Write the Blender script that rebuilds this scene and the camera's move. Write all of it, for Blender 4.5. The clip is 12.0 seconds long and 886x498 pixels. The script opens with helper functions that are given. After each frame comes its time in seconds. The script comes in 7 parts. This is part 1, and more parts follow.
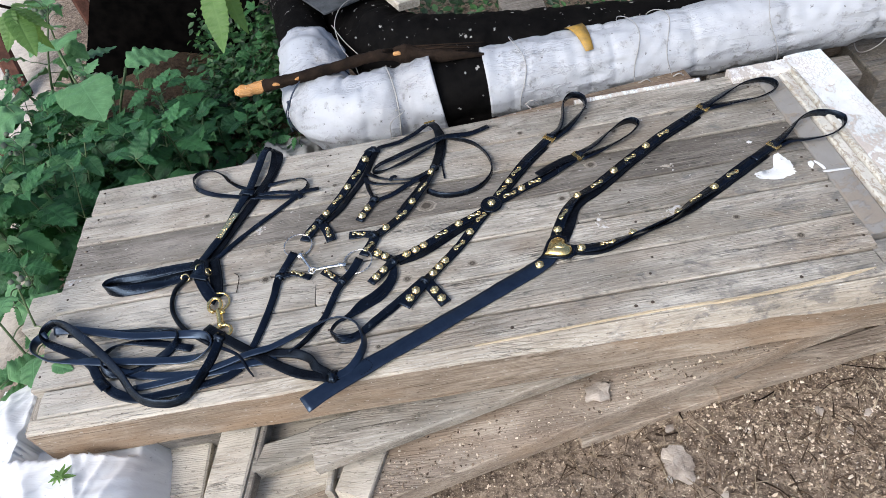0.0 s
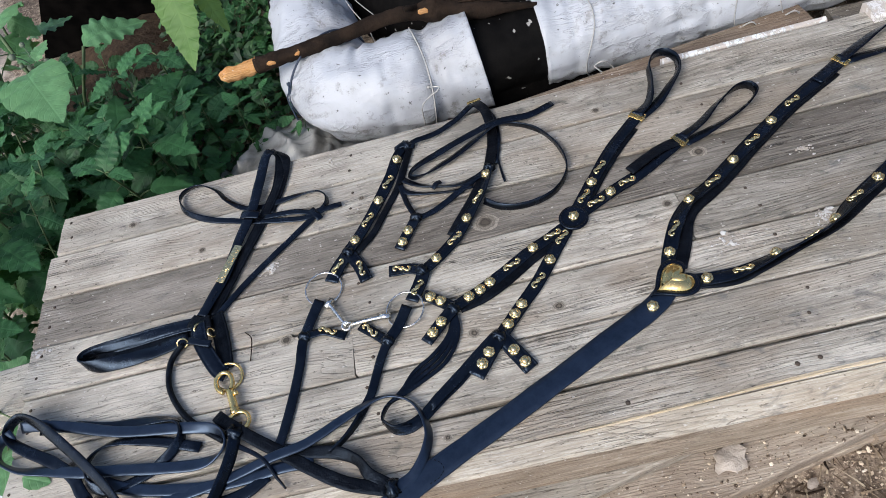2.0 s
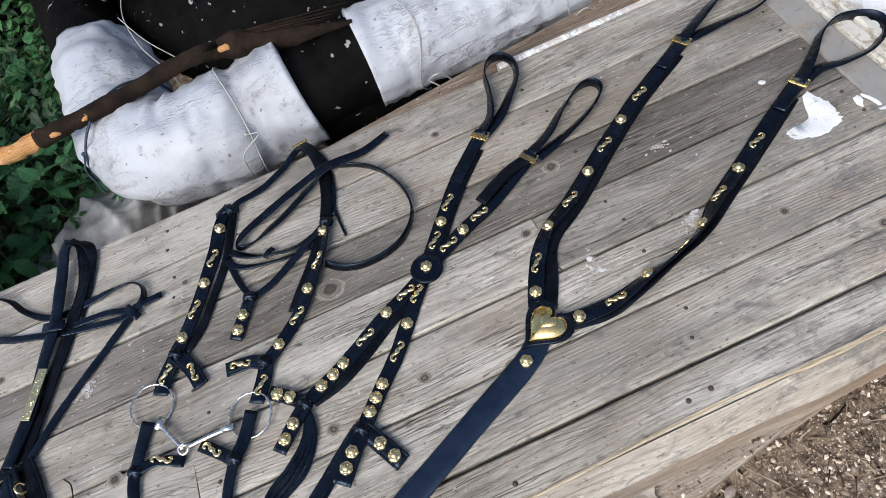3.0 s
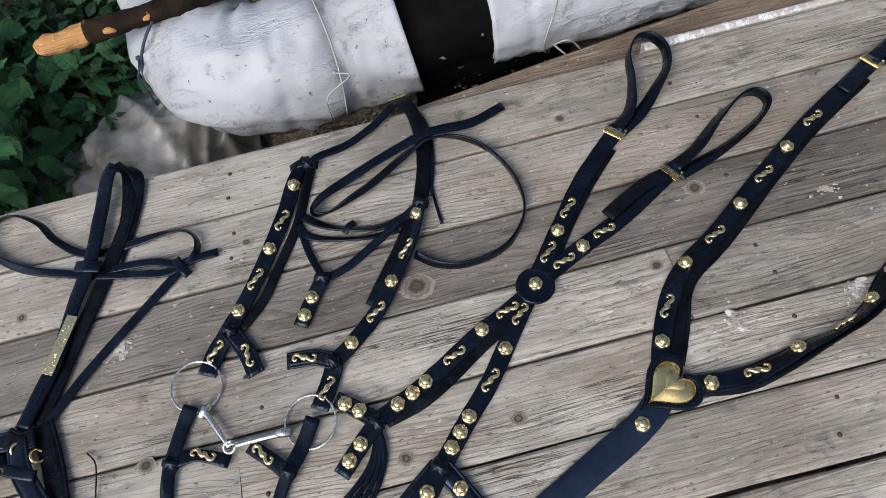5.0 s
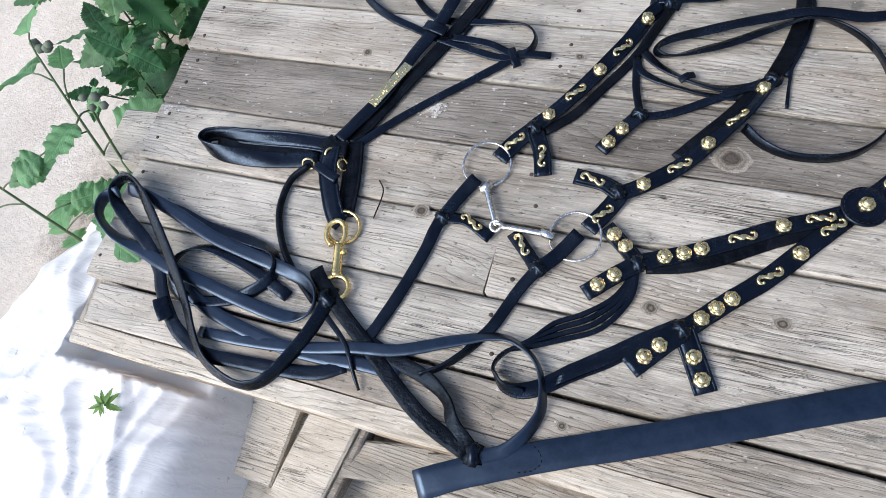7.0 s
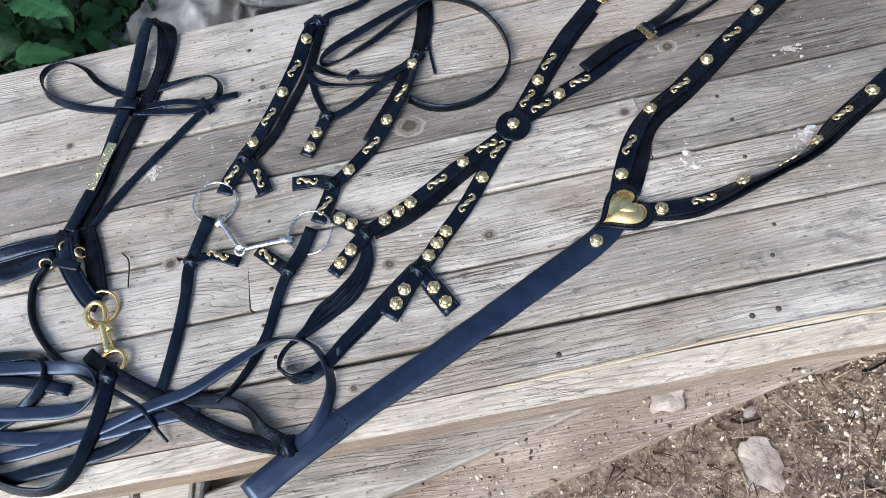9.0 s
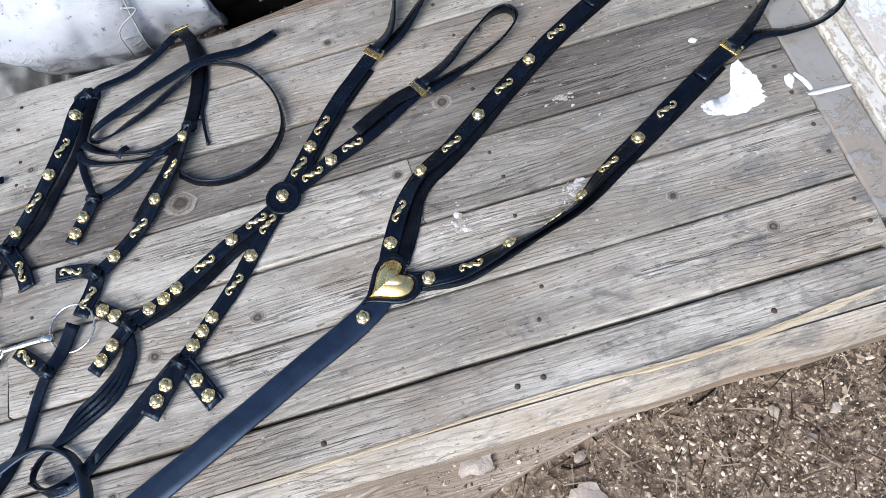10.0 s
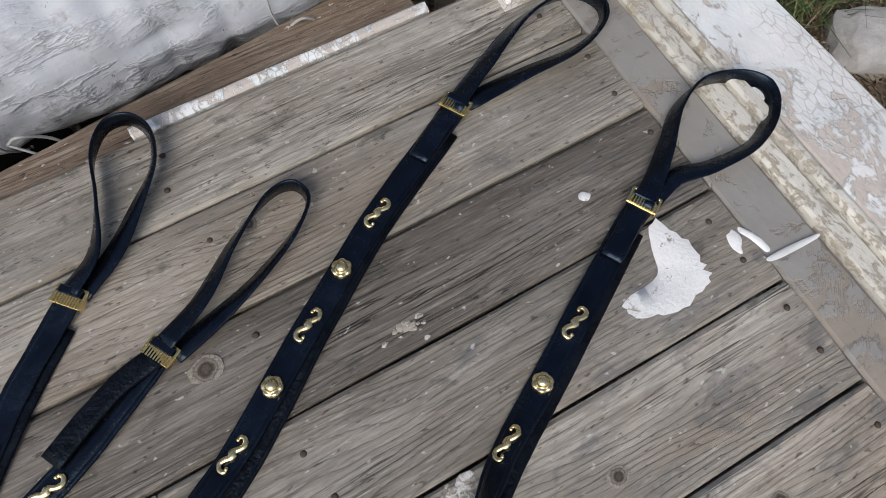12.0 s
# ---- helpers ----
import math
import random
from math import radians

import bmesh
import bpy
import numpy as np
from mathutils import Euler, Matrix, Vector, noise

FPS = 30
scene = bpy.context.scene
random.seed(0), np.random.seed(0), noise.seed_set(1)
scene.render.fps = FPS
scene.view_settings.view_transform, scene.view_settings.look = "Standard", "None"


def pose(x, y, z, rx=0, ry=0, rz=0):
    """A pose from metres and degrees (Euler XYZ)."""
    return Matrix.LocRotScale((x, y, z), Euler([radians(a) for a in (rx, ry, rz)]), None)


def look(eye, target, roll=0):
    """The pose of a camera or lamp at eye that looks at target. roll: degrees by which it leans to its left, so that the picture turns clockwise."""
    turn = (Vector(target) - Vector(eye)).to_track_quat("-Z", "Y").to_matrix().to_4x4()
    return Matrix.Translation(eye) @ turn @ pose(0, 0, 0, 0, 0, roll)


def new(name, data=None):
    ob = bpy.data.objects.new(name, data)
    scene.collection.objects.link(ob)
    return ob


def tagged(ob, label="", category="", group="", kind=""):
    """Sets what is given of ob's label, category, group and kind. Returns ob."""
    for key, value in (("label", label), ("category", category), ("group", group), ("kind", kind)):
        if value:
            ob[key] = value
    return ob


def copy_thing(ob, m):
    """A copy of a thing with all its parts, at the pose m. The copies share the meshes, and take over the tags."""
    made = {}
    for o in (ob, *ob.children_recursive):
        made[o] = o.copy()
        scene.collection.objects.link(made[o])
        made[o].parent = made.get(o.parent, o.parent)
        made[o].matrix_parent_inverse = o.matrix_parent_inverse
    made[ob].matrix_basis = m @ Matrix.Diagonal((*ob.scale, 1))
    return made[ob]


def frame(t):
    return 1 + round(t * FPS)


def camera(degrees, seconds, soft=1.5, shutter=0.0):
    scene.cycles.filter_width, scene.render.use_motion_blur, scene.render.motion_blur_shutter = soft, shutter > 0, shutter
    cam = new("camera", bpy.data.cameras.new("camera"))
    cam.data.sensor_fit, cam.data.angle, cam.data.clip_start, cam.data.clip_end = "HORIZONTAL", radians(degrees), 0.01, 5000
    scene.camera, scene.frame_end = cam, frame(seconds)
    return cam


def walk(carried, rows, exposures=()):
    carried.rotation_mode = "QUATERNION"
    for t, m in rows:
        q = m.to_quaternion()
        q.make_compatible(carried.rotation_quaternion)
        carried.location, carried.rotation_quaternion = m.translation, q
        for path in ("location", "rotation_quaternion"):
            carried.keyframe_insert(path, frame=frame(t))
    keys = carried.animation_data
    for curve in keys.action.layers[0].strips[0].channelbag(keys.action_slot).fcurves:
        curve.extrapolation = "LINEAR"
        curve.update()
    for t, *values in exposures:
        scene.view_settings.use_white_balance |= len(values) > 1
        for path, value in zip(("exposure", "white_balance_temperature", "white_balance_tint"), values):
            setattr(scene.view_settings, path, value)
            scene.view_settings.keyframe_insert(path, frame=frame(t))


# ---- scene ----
# ---- camera ----
cam = camera(66.3, 12.0, soft=0.85)
PATH = [
    (0, (0.036, 0.077, 1.352), (-0.034, 1.423, -0.126), -12.2),
    (0.5, (0.055, 0.149, 1.333), (-0.106, 1.467, -0.163), -14.8),
    (1, (0.076, 0.263, 1.291), (-0.16, 1.57, -0.204), -15.1),
    (1.5, (0.055, 0.354, 1.262), (-0.192, 1.571, -0.306), -15.7),
    (2, (-0.036, 0.445, 1.229), (-0.17, 1.621, -0.383), -19.1),
    (2.5, (0.001, 0.512, 1.209), (-0.081, 1.516, -0.518), -21.7),
    (3, (0.093, 0.59, 1.157), (0.178, 1.658, -0.533), -20.6),
    (3.2, (0.155, 0.641, 1.154), (0.295, 1.651, -0.566), -19.3),
    (4.8, (0.027, 0.788, 1.123), (0.061, 1.642, -0.685), -13.6),
    (5, (-0.002, 0.798, 1.11), (0.023, 1.646, -0.701), -12.8),
    (5.5, (-0.07, 0.8, 1.108), (-0.257, 1.651, -0.693), -19.2),
    (6, (-0.128, 0.78, 1.101), (-0.573, 1.503, -0.71), -29.2),
    (6.5, (-0.141, 0.737, 1.091), (-0.726, 1.32, -0.73), -32.7),
    (7, (-0.082, 0.696, 1.085), (-0.699, 1.301, -0.719), -31.5),
    (7.2, (-0.046, 0.684, 1.083), (-0.653, 1.314, -0.715), -32.5),
    (8.8, (-0.011, 0.596, 1.135), (-0.143, 1.345, -0.714), -20.2),
    (9, (0.031, 0.6, 1.133), (-0.086, 1.373, -0.708), -19.7),
    (9.5, (0.188, 0.619, 1.113), (0.089, 1.382, -0.733), -19.4),
    (10, (0.281, 0.645, 1.106), (0.263, 1.397, -0.747), -17.6),
    (10.5, (0.333, 0.751, 1.079), (0.584, 1.453, -0.776), -5.4),
    (11, (0.364, 0.842, 1.056), (0.847, 1.584, -0.737), -0.3),
    (11.5, (0.416, 0.907, 0.993), (0.887, 1.57, -0.834), 0.1),
    (12, (0.416, 0.963, 0.865), (0.825, 1.622, -0.978), 2.4),
]
walk(cam, [(t, look(eye, target, roll)) for t, eye, target, roll in PATH],
     exposures=[(0, 0.57, 6250, 10), (2.0, 0.49, 6300, 10), (2.5, 0.50, 6300, 10), (3.0, 0.45, 6250, 10), (5.0, 0.25, 6450, 10), (5.5, 0.48, 6450, 10), (6.5, 0.69, 6250, 10),
                (8.8, 0.80, 6000, 10), (9.5, 0.74, 5980, 10), (10.0, 0.72, 5980, 10), (10.5, 0.58, 6150, 10), (11.0, 0.20, 6250, 10), (11.5, 0.14, 6400, 10), (12, 0.02, 6500, 10)])

# ---- light: a bright overcast sky, stronger from the open side at the left ----
SUN_ELEV, SUN_AZ = 44.0, 226.0      # azimuth of the light's origin, degrees from +x
world = bpy.data.worlds.new("sky")
scene.world = world
world.use_nodes = True
wn = world.node_tree.nodes
sky = wn.new("ShaderNodeTexSky")
sky.sky_type, sky.sun_disc = "NISHITA", False
sky.sun_elevation, sky.sun_rotation = radians(SUN_ELEV), radians(90 - SUN_AZ)
sky.dust_density, sky.air_density = 3.0, 1.0
wn["Background"].inputs["Strength"].default_value = 0.15
world.node_tree.links.new(sky.outputs[0], wn["Background"].inputs["Color"])
sun = bpy.data.lights.new("sun", "SUN")
sun.energy, sun.angle, sun.color = 1.75, radians(40), (1.0, 0.97, 0.93)
d = Vector((math.cos(radians(SUN_ELEV)) * math.cos(radians(SUN_AZ)), math.cos(radians(SUN_ELEV)) * math.sin(radians(SUN_AZ)), math.sin(radians(SUN_ELEV))))
new("sun", sun).matrix_world = look(d * 20, (0, 0, 0))

# ---- materials ----


class Nodes:
    """A small hand for node materials."""

    def __init__(self, name, rough=0.6, metal=0.0):
        self.m = bpy.data.materials.new(name)
        self.m.use_nodes = True
        self.t = self.m.node_tree
        self.b = self.t.nodes["Principled BSDF"]
        self.b.inputs["Roughness"].default_value = rough
        self.b.inputs["Metallic"].default_value = metal
        if rough >= 0.75 and not metal:      # dry, dusty surfaces hardly shine
            self.b.inputs["Specular IOR Level"].default_value = 0.15

    def n(self, kind, **kw):
        node = self.t.nodes.new("ShaderNode" + kind)
        for k, v in kw.items():
            node.inputs[k.replace("_", " ")].default_value = v
        return node

    def link(self, a, b):
        self.t.links.new(a, b)

    def coords(self, scale, loc_random=True, local=False):
        """Place in metres times scale, shifted at random from object to object."""
        if local:
            src = self.n("TexCoord").outputs["Object"]
        else:
            src = self.n("NewGeometry").outputs["Position"]
        if loc_random:
            info = self.n("ObjectInfo")
            mul = self.n("VectorMath")
            mul.operation = "MULTIPLY_ADD"
            comb = self.n("CombineXYZ")
            for k, f in zip("XYZ", (7.3, 3.1, 5.7)):
                mm = self.n("Math")
                mm.operation = "MULTIPLY"
                mm.inputs[1].default_value = f
                self.link(info.outputs["Random"], mm.inputs[0])
                self.link(mm.outputs[0], comb.inputs[k])
            mul.inputs[1].default_value = (1, 1, 1)
            self.link(src, mul.inputs[0])
            self.link(comb.outputs[0], mul.inputs[2])
            src = mul.outputs[0]
        mp = self.n("Mapping")
        mp.inputs["Scale"].default_value = scale if isinstance(scale, tuple) else (scale,) * 3
        self.link(src, mp.inputs["Vector"])
        return mp.outputs[0]

    def noise(self, vec, scale=1.0, detail=4.0, rough=0.6, distortion=0.0):
        node = self.n("TexNoise", Scale=scale, Detail=detail, Roughness=rough, Distortion=distortion)
        self.link(vec, node.inputs["Vector"])
        return node.outputs["Fac"]

    def ramp(self, fac, stops):
        node = self.n("ValToRGB")
        e = node.color_ramp.elements
        while len(e) < len(stops):
            e.new(0.5)
        for el, (p, c) in zip(e, stops):
            el.position = p
            el.color = (*c, 1) if isinstance(c, tuple) else (c, c, c, 1)
        self.link(fac, node.inputs[0])
        return node.outputs[0]

    def mix(self, fac, a, b, kind="MIX"):
        node = self.n("Mix")
        node.data_type, node.blend_type = "RGBA", kind
        ins = [s for s in node.inputs if s.enabled]
        for s, v in zip(ins, (fac, a, b)):
            if isinstance(v, (int, float)):
                s.default_value = v
            elif isinstance(v, tuple):
                s.default_value = (*v, 1)
            else:
                self.link(v, s)
        return [o for o in node.outputs if o.enabled][0]

    def math(self, op, a, b):
        node = self.n("Math")
        node.operation = op
        for s, v in zip(node.inputs, (a, b)):
            if isinstance(v, (int, float)):
                s.default_value = v
            else:
                self.link(v, s)
        return node.outputs[0]

    def random(self):
        return self.n("ObjectInfo").outputs["Random"]

    def island(self):
        return self.n("NewGeometry").outputs["Random Per Island"]

    def color(self, c):
        if isinstance(c, tuple):
            self.b.inputs["Base Color"].default_value = (*c, 1)
        else:
            self.link(c, self.b.inputs["Base Color"])
        return self

    def rough(self, r):
        self.link(r, self.b.inputs["Roughness"])
        return self

    def bump(self, height, strength=0.4, distance=0.002):
        node = self.n("Bump", Strength=strength, Distance=distance)
        self.link(height, node.inputs["Height"])
        self.link(node.outputs[0], self.b.inputs["Normal"])
        return self


def wood_material(name, dark, mid, light, along=(1, 2), stain=0.5, spots=0.0, mould=(0.05, 0.055, 0.05), warm=0.0, rings=150.0):
    """Weathered softwood: wandering growth rings, fine fibres, drying cracks, broad stains, dark specks."""
    k = Nodes(name, 0.85)
    lengthwise = along[0] < along[1]

    def grid(a, b):
        return k.coords((a, b, b) if lengthwise else (b, a, b))

    place = k.n("SeparateXYZ")
    k.link(k.coords(1.0), place.inputs[0])
    across = k.math("ADD", place.outputs["Y" if lengthwise else "X"], k.math("MULTIPLY", place.outputs["Z"], 0.8))
    wander = k.noise(grid(1.7, 8.0), 1.0, 2, 0.5)
    ripple = k.noise(grid(11.0, 60.0), 1.0, 4, 0.6)
    ring = k.math("ADD", k.math("MULTIPLY", across, rings), k.math("ADD", k.math("MULTIPLY", wander, 24.0), k.math("MULTIPLY", ripple, 2.4)))
    late = k.ramp(k.math("FRACT", ring, 0.0), [(0.0, 0.0), (0.45, 0.08), (0.80, 0.9), (0.92, 1.0), (1.0, 0.0)])
    fibre = k.noise(grid(9.0, 420.0), 1.0, 6, 0.72)
    patchy = k.noise(grid(6.0, 22.0), 1.0, 6, 0.65)
    soft = k.math("ADD", k.math("MULTIPLY", fibre, 0.5), k.math("MULTIPLY", patchy, 0.5))
    base = k.ramp(soft, [(0.38, tuple(0.5 * p + 0.5 * q for p, q in zip(dark, mid))), (0.49, mid), (0.60, light)])
    scuff = k.noise(grid(38.0, 520.0), 1.0, 5, 0.75)
    base = k.mix(k.ramp(scuff, [(0.55, 0.0), (0.66, 0.55)]), base, tuple(min(0.7, 1.3 * c) for c in light))
    base = k.mix(k.ramp(scuff, [(0.36, 0.42), (0.45, 0.0)]), base, tuple(0.6 * p + 0.2 * q for p, q in zip(dark, mid)))
    where = k.ramp(k.noise(grid(4.0, 15.0), 1.0, 4, 0.6), [(0.36, 0.10), (0.64, 0.72)])
    broken = k.ramp(k.noise(grid(24.0, 300.0), 1.0, 4, 0.7), [(0.36, 0.25), (0.60, 1.0)])
    base = k.mix(k.math("MULTIPLY", k.math("MULTIPLY", late, where), broken), base, tuple(0.55 * p + 0.45 * 0.45 * q for p, q in zip(dark, mid)))
    crack = k.noise(grid(2.2, 95.0), 1.0, 3, 0.55)
    crack_fac = k.ramp(crack, [(0.490, 0.0), (0.498, 1.0), (0.502, 1.0), (0.510, 0.0)])
    gate = k.ramp(k.noise(grid(3.0, 16.0), 1.0, 3, 0.6), [(0.50, 0.0), (0.62, 1.0)])
    crack_fac = k.math("MULTIPLY", crack_fac, gate)
    base = k.mix(k.math("MULTIPLY", crack_fac, 0.9), base, tuple(0.35 * c for c in dark))
    big = k.noise(k.coords((2.0, 5.0, 5.0)), 1.3, 6, 0.68)
    base = k.mix(k.math("MULTIPLY", k.ramp(big, [(0.44, 0.0), (0.66, 1.0)]), stain), base, tuple(0.5 * c for c in mid))
    if warm:
        hue = k.noise(k.coords((3.0, 9.0, 9.0)), 1.0, 4, 0.6)
        base = k.mix(k.math("MULTIPLY", k.ramp(hue, [(0.46, 0.0), (0.64, 1.0)]), warm), base, (0.36, 0.245, 0.15))
    tone = k.math("MULTIPLY_ADD", k.random(), 0.36)
    tone.node.inputs[2].default_value = 0.76
    base = k.mix(1.0, base, tone, "MULTIPLY")
    if spots:
        sp = k.noise(k.coords((26.0, 40.0, 30.0)), 1.0, 5, 0.66)
        base = k.mix(k.math("MULTIPLY", k.ramp(sp, [(0.60, 0.0), (0.68, 1.0)]), spots), base, mould)
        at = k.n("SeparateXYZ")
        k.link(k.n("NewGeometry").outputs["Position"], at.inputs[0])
        # Dried pale patches; their fade towards +x paints in light from the left.
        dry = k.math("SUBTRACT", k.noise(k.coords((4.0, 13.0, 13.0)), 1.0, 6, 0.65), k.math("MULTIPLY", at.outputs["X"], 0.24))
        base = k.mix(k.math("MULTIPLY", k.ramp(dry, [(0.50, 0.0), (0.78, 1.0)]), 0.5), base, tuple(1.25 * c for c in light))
        damp = k.math("SUBTRACT", at.outputs["X"], k.math("MULTIPLY", at.outputs["Y"], 0.9))
        damp = k.ramp(k.math("ADD", damp, 1.0), [(0.35, 0.0), (0.95, 0.13)])
        m1 = k.math("ADD", k.noise(k.coords((20.0, 30.0, 30.0)), 1.0, 6, 0.68, 0.4), damp)
        base = k.mix(k.math("MULTIPLY", k.ramp(m1, [(0.62, 0.0), (0.72, 1.0)]), 0.58), base, (0.115, 0.118, 0.122))
    fleck = k.noise(k.coords((120.0, 190.0, 190.0)), 1.0, 2, 0.5)
    base = k.mix(k.math("MULTIPLY", k.ramp(fleck, [(0.69, 0.0), (0.74, 1.0)]), 0.7), base, (0.58, 0.56, 0.53))
    pit = k.noise(grid(90.0, 260.0), 1.0, 3, 0.6)
    base = k.mix(k.math("MULTIPLY", k.ramp(pit, [(0.63, 0.0), (0.69, 1.0)]), 0.7), base, tuple(0.7 * c for c in dark))
    k.color(base)
    h = k.math("ADD", k.math("ADD", k.math("MULTIPLY", fibre, 0.45), k.math("MULTIPLY", scuff, 0.45)), k.math("MULTIPLY", k.math("MULTIPLY", late, where), 0.55))
    h = k.math("SUBTRACT", h, k.math("MULTIPLY", crack_fac, 1.0))
    k.bump(h, 0.9, 0.0016)
    return k.m


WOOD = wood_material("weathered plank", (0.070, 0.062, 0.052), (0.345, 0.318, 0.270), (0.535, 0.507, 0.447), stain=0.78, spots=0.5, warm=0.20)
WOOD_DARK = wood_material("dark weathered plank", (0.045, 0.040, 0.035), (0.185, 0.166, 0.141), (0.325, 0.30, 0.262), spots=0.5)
WOOD_BEAM = wood_material("sawn beam", (0.15, 0.125, 0.095), (0.48, 0.43, 0.35), (0.62, 0.58, 0.50), stain=0.5, spots=0.35, warm=0.10)
WOOD_LOWER = wood_material("old lower board", (0.10, 0.078, 0.059), (0.345, 0.282, 0.222), (0.54, 0.47, 0.385), stain=0.6, warm=0.35)
WOOD_CROSS = wood_material("cross timber", (0.09, 0.08, 0.07), (0.36, 0.322, 0.27), (0.54, 0.495, 0.43), along=(2, 1))
WOOD_PALE = wood_material("fresh split wood", (0.34, 0.26, 0.16), (0.60, 0.50, 0.35), (0.72, 0.63, 0.48), stain=0.25)
WOOD_FLAT = wood_material("flat-sawn grey timber", (0.07, 0.062, 0.052), (0.33, 0.305, 0.262), (0.50, 0.475, 0.42), stain=0.5, spots=0.3, rings=78.0)
WOOD_ROTTEN = wood_material("rotten black wood", (0.006, 0.005, 0.004), (0.030, 0.026, 0.022), (0.07, 0.062, 0.053), stain=0.5)
WOOD_FACE = wood_material("brown sawn face", (0.10, 0.074, 0.052), (0.335, 0.272, 0.208), (0.51, 0.45, 0.375), stain=0.6, warm=0.55, rings=60.0)
WOOD_BROWN = wood_material("brown painted board", (0.06, 0.043, 0.030), (0.19, 0.140, 0.100), (0.33, 0.275, 0.215), stain=0.6)


def knot_material():
    """A knot: dark bark ring, paler heart with rays, faint outer rings."""
    k = Nodes("knot wood", 0.85)
    tc = k.n("TexCoord").outputs["Object"]
    ln = k.n("VectorMath")
    ln.operation = "LENGTH"
    k.link(tc, ln.inputs[0])
    wob = k.noise(k.coords(130.0), 1.0, 5, 0.65)
    fine = k.noise(k.coords(620.0), 1.0, 4, 0.65)
    r = k.math("ADD", ln.outputs["Value"], k.math("MULTIPLY", k.math("SUBTRACT", wob, 0.5), 0.55))
    c = k.ramp(r, [(0.10, (0.20, 0.17, 0.135)), (0.30, (0.15, 0.128, 0.10)), (0.42, (0.045, 0.038, 0.03)), (0.55, (0.09, 0.079, 0.064)), (0.70, (0.26, 0.232, 0.192)), (0.80, (0.16, 0.142, 0.117)), (0.95, (0.34, 0.308, 0.257))])
    heart = k.ramp(k.random(), [(0.45, 0.0), (0.55, 0.8)])
    c = k.mix(k.math("MULTIPLY", heart, k.ramp(r, [(0.30, 1.0), (0.45, 0.0)])), c, (0.06, 0.05, 0.042))
    k.color(k.mix(k.ramp(fine, [(0.40, 0.0), (0.65, 0.55)]), c, (0.07, 0.062, 0.052)))
    k.bump(k.math("ADD", wob, fine), 0.6, 0.0012)
    return k.m


KNOT = knot_material()


def leather_material(name, base, rough, grain=900.0, strength=0.25, spec=0.24, wear=1.0):
    """Waxed hide: fine grain, creases, and a polish that is worn in places."""
    k = Nodes(name, rough)
    v = k.coords(1.0)
    fine = k.noise(v, grain, 3, 0.6)
    crack = k.n("TexVoronoi", Scale=grain * 0.55)
    k.link(v, crack.inputs["Vector"])
    big = k.noise(v, 34.0, 5, 0.65)
    worn = k.noise(v, 150.0, 5, 0.7, 0.6)
    k.color(k.mix(k.ramp(big, [(0.35, 0.0), (0.7, 1.0)]), base, tuple(c * 1.8 + 0.001 for c in base)))
    polish = k.math("ADD", k.math("MULTIPLY", big, 0.6), k.math("MULTIPLY", worn, 0.4))
    k.link(k.ramp(polish, [(0.36, (1 - 0.55 * wear) * spec), (0.52, spec), (0.64, min(1.0, (1 + 0.5 * wear) * spec))]), k.b.inputs["Specular IOR Level"])
    k.b.inputs["Specular Tint"].default_value = (0.50, 0.70, 1.0, 1)
    k.rough(k.ramp(k.math("ADD", k.math("MULTIPLY", big, 0.5), k.math("MULTIPLY", worn, 0.5)), [(0.30, rough - 0.08 * wear), (0.70, rough + 0.12 * wear)]))
    wrinkle = k.noise(v, 70.0, 3, 0.5, 1.2)
    k.bump(k.math("ADD", k.math("ADD", fine, k.math("MULTIPLY", crack.outputs["Distance"], 0.8)), k.math("MULTIPLY", wrinkle, 3.0)), strength, 0.0007)
    return k.m


LEATHER = leather_material("black leather", (0.0012, 0.0016, 0.0028), 0.24, 900.0, 0.20, 0.42, 0.6)
LEATHER_SMOOTH = leather_material("smooth black leather", (0.0034, 0.0052, 0.0100), 0.30, 900.0, 0.09, 0.90, 0.35)
LEATHER_ROUGH = leather_material("rough black leather", (0.0018, 0.0019, 0.0024), 0.40, 600.0, 0.6, 0.20)
THREAD = Nodes("black stitching", 0.85).color((0.008, 0.0085, 0.011)).m


def metal_material(name, col, rough):
    k = Nodes(name, rough, 1.0)
    v = k.coords(1.0)
    big = k.noise(v, 60.0, 4, 0.6)
    k.color(k.mix(k.ramp(big, [(0.4, 0.0), (0.75, 1.0)]), col, tuple(c * 0.72 for c in col)))
    k.rough(k.ramp(k.noise(v, 240.0, 3, 0.6), [(0.3, rough - 0.08), (0.75, rough + 0.14)]))
    k.bump(k.noise(v, 300.0, 2, 0.5), 0.12, 0.0004)
    return k.m


BRASS = metal_material("brass", (0.90, 0.66, 0.27), 0.20)
BRASS_PALE = metal_material("pale brass", (0.94, 0.74, 0.38), 0.20)
STEEL = metal_material("nickel steel", (0.74, 0.72, 0.68), 0.22)
NAIL = Nodes("rusty nail", 0.8).color((0.07, 0.055, 0.045)).m


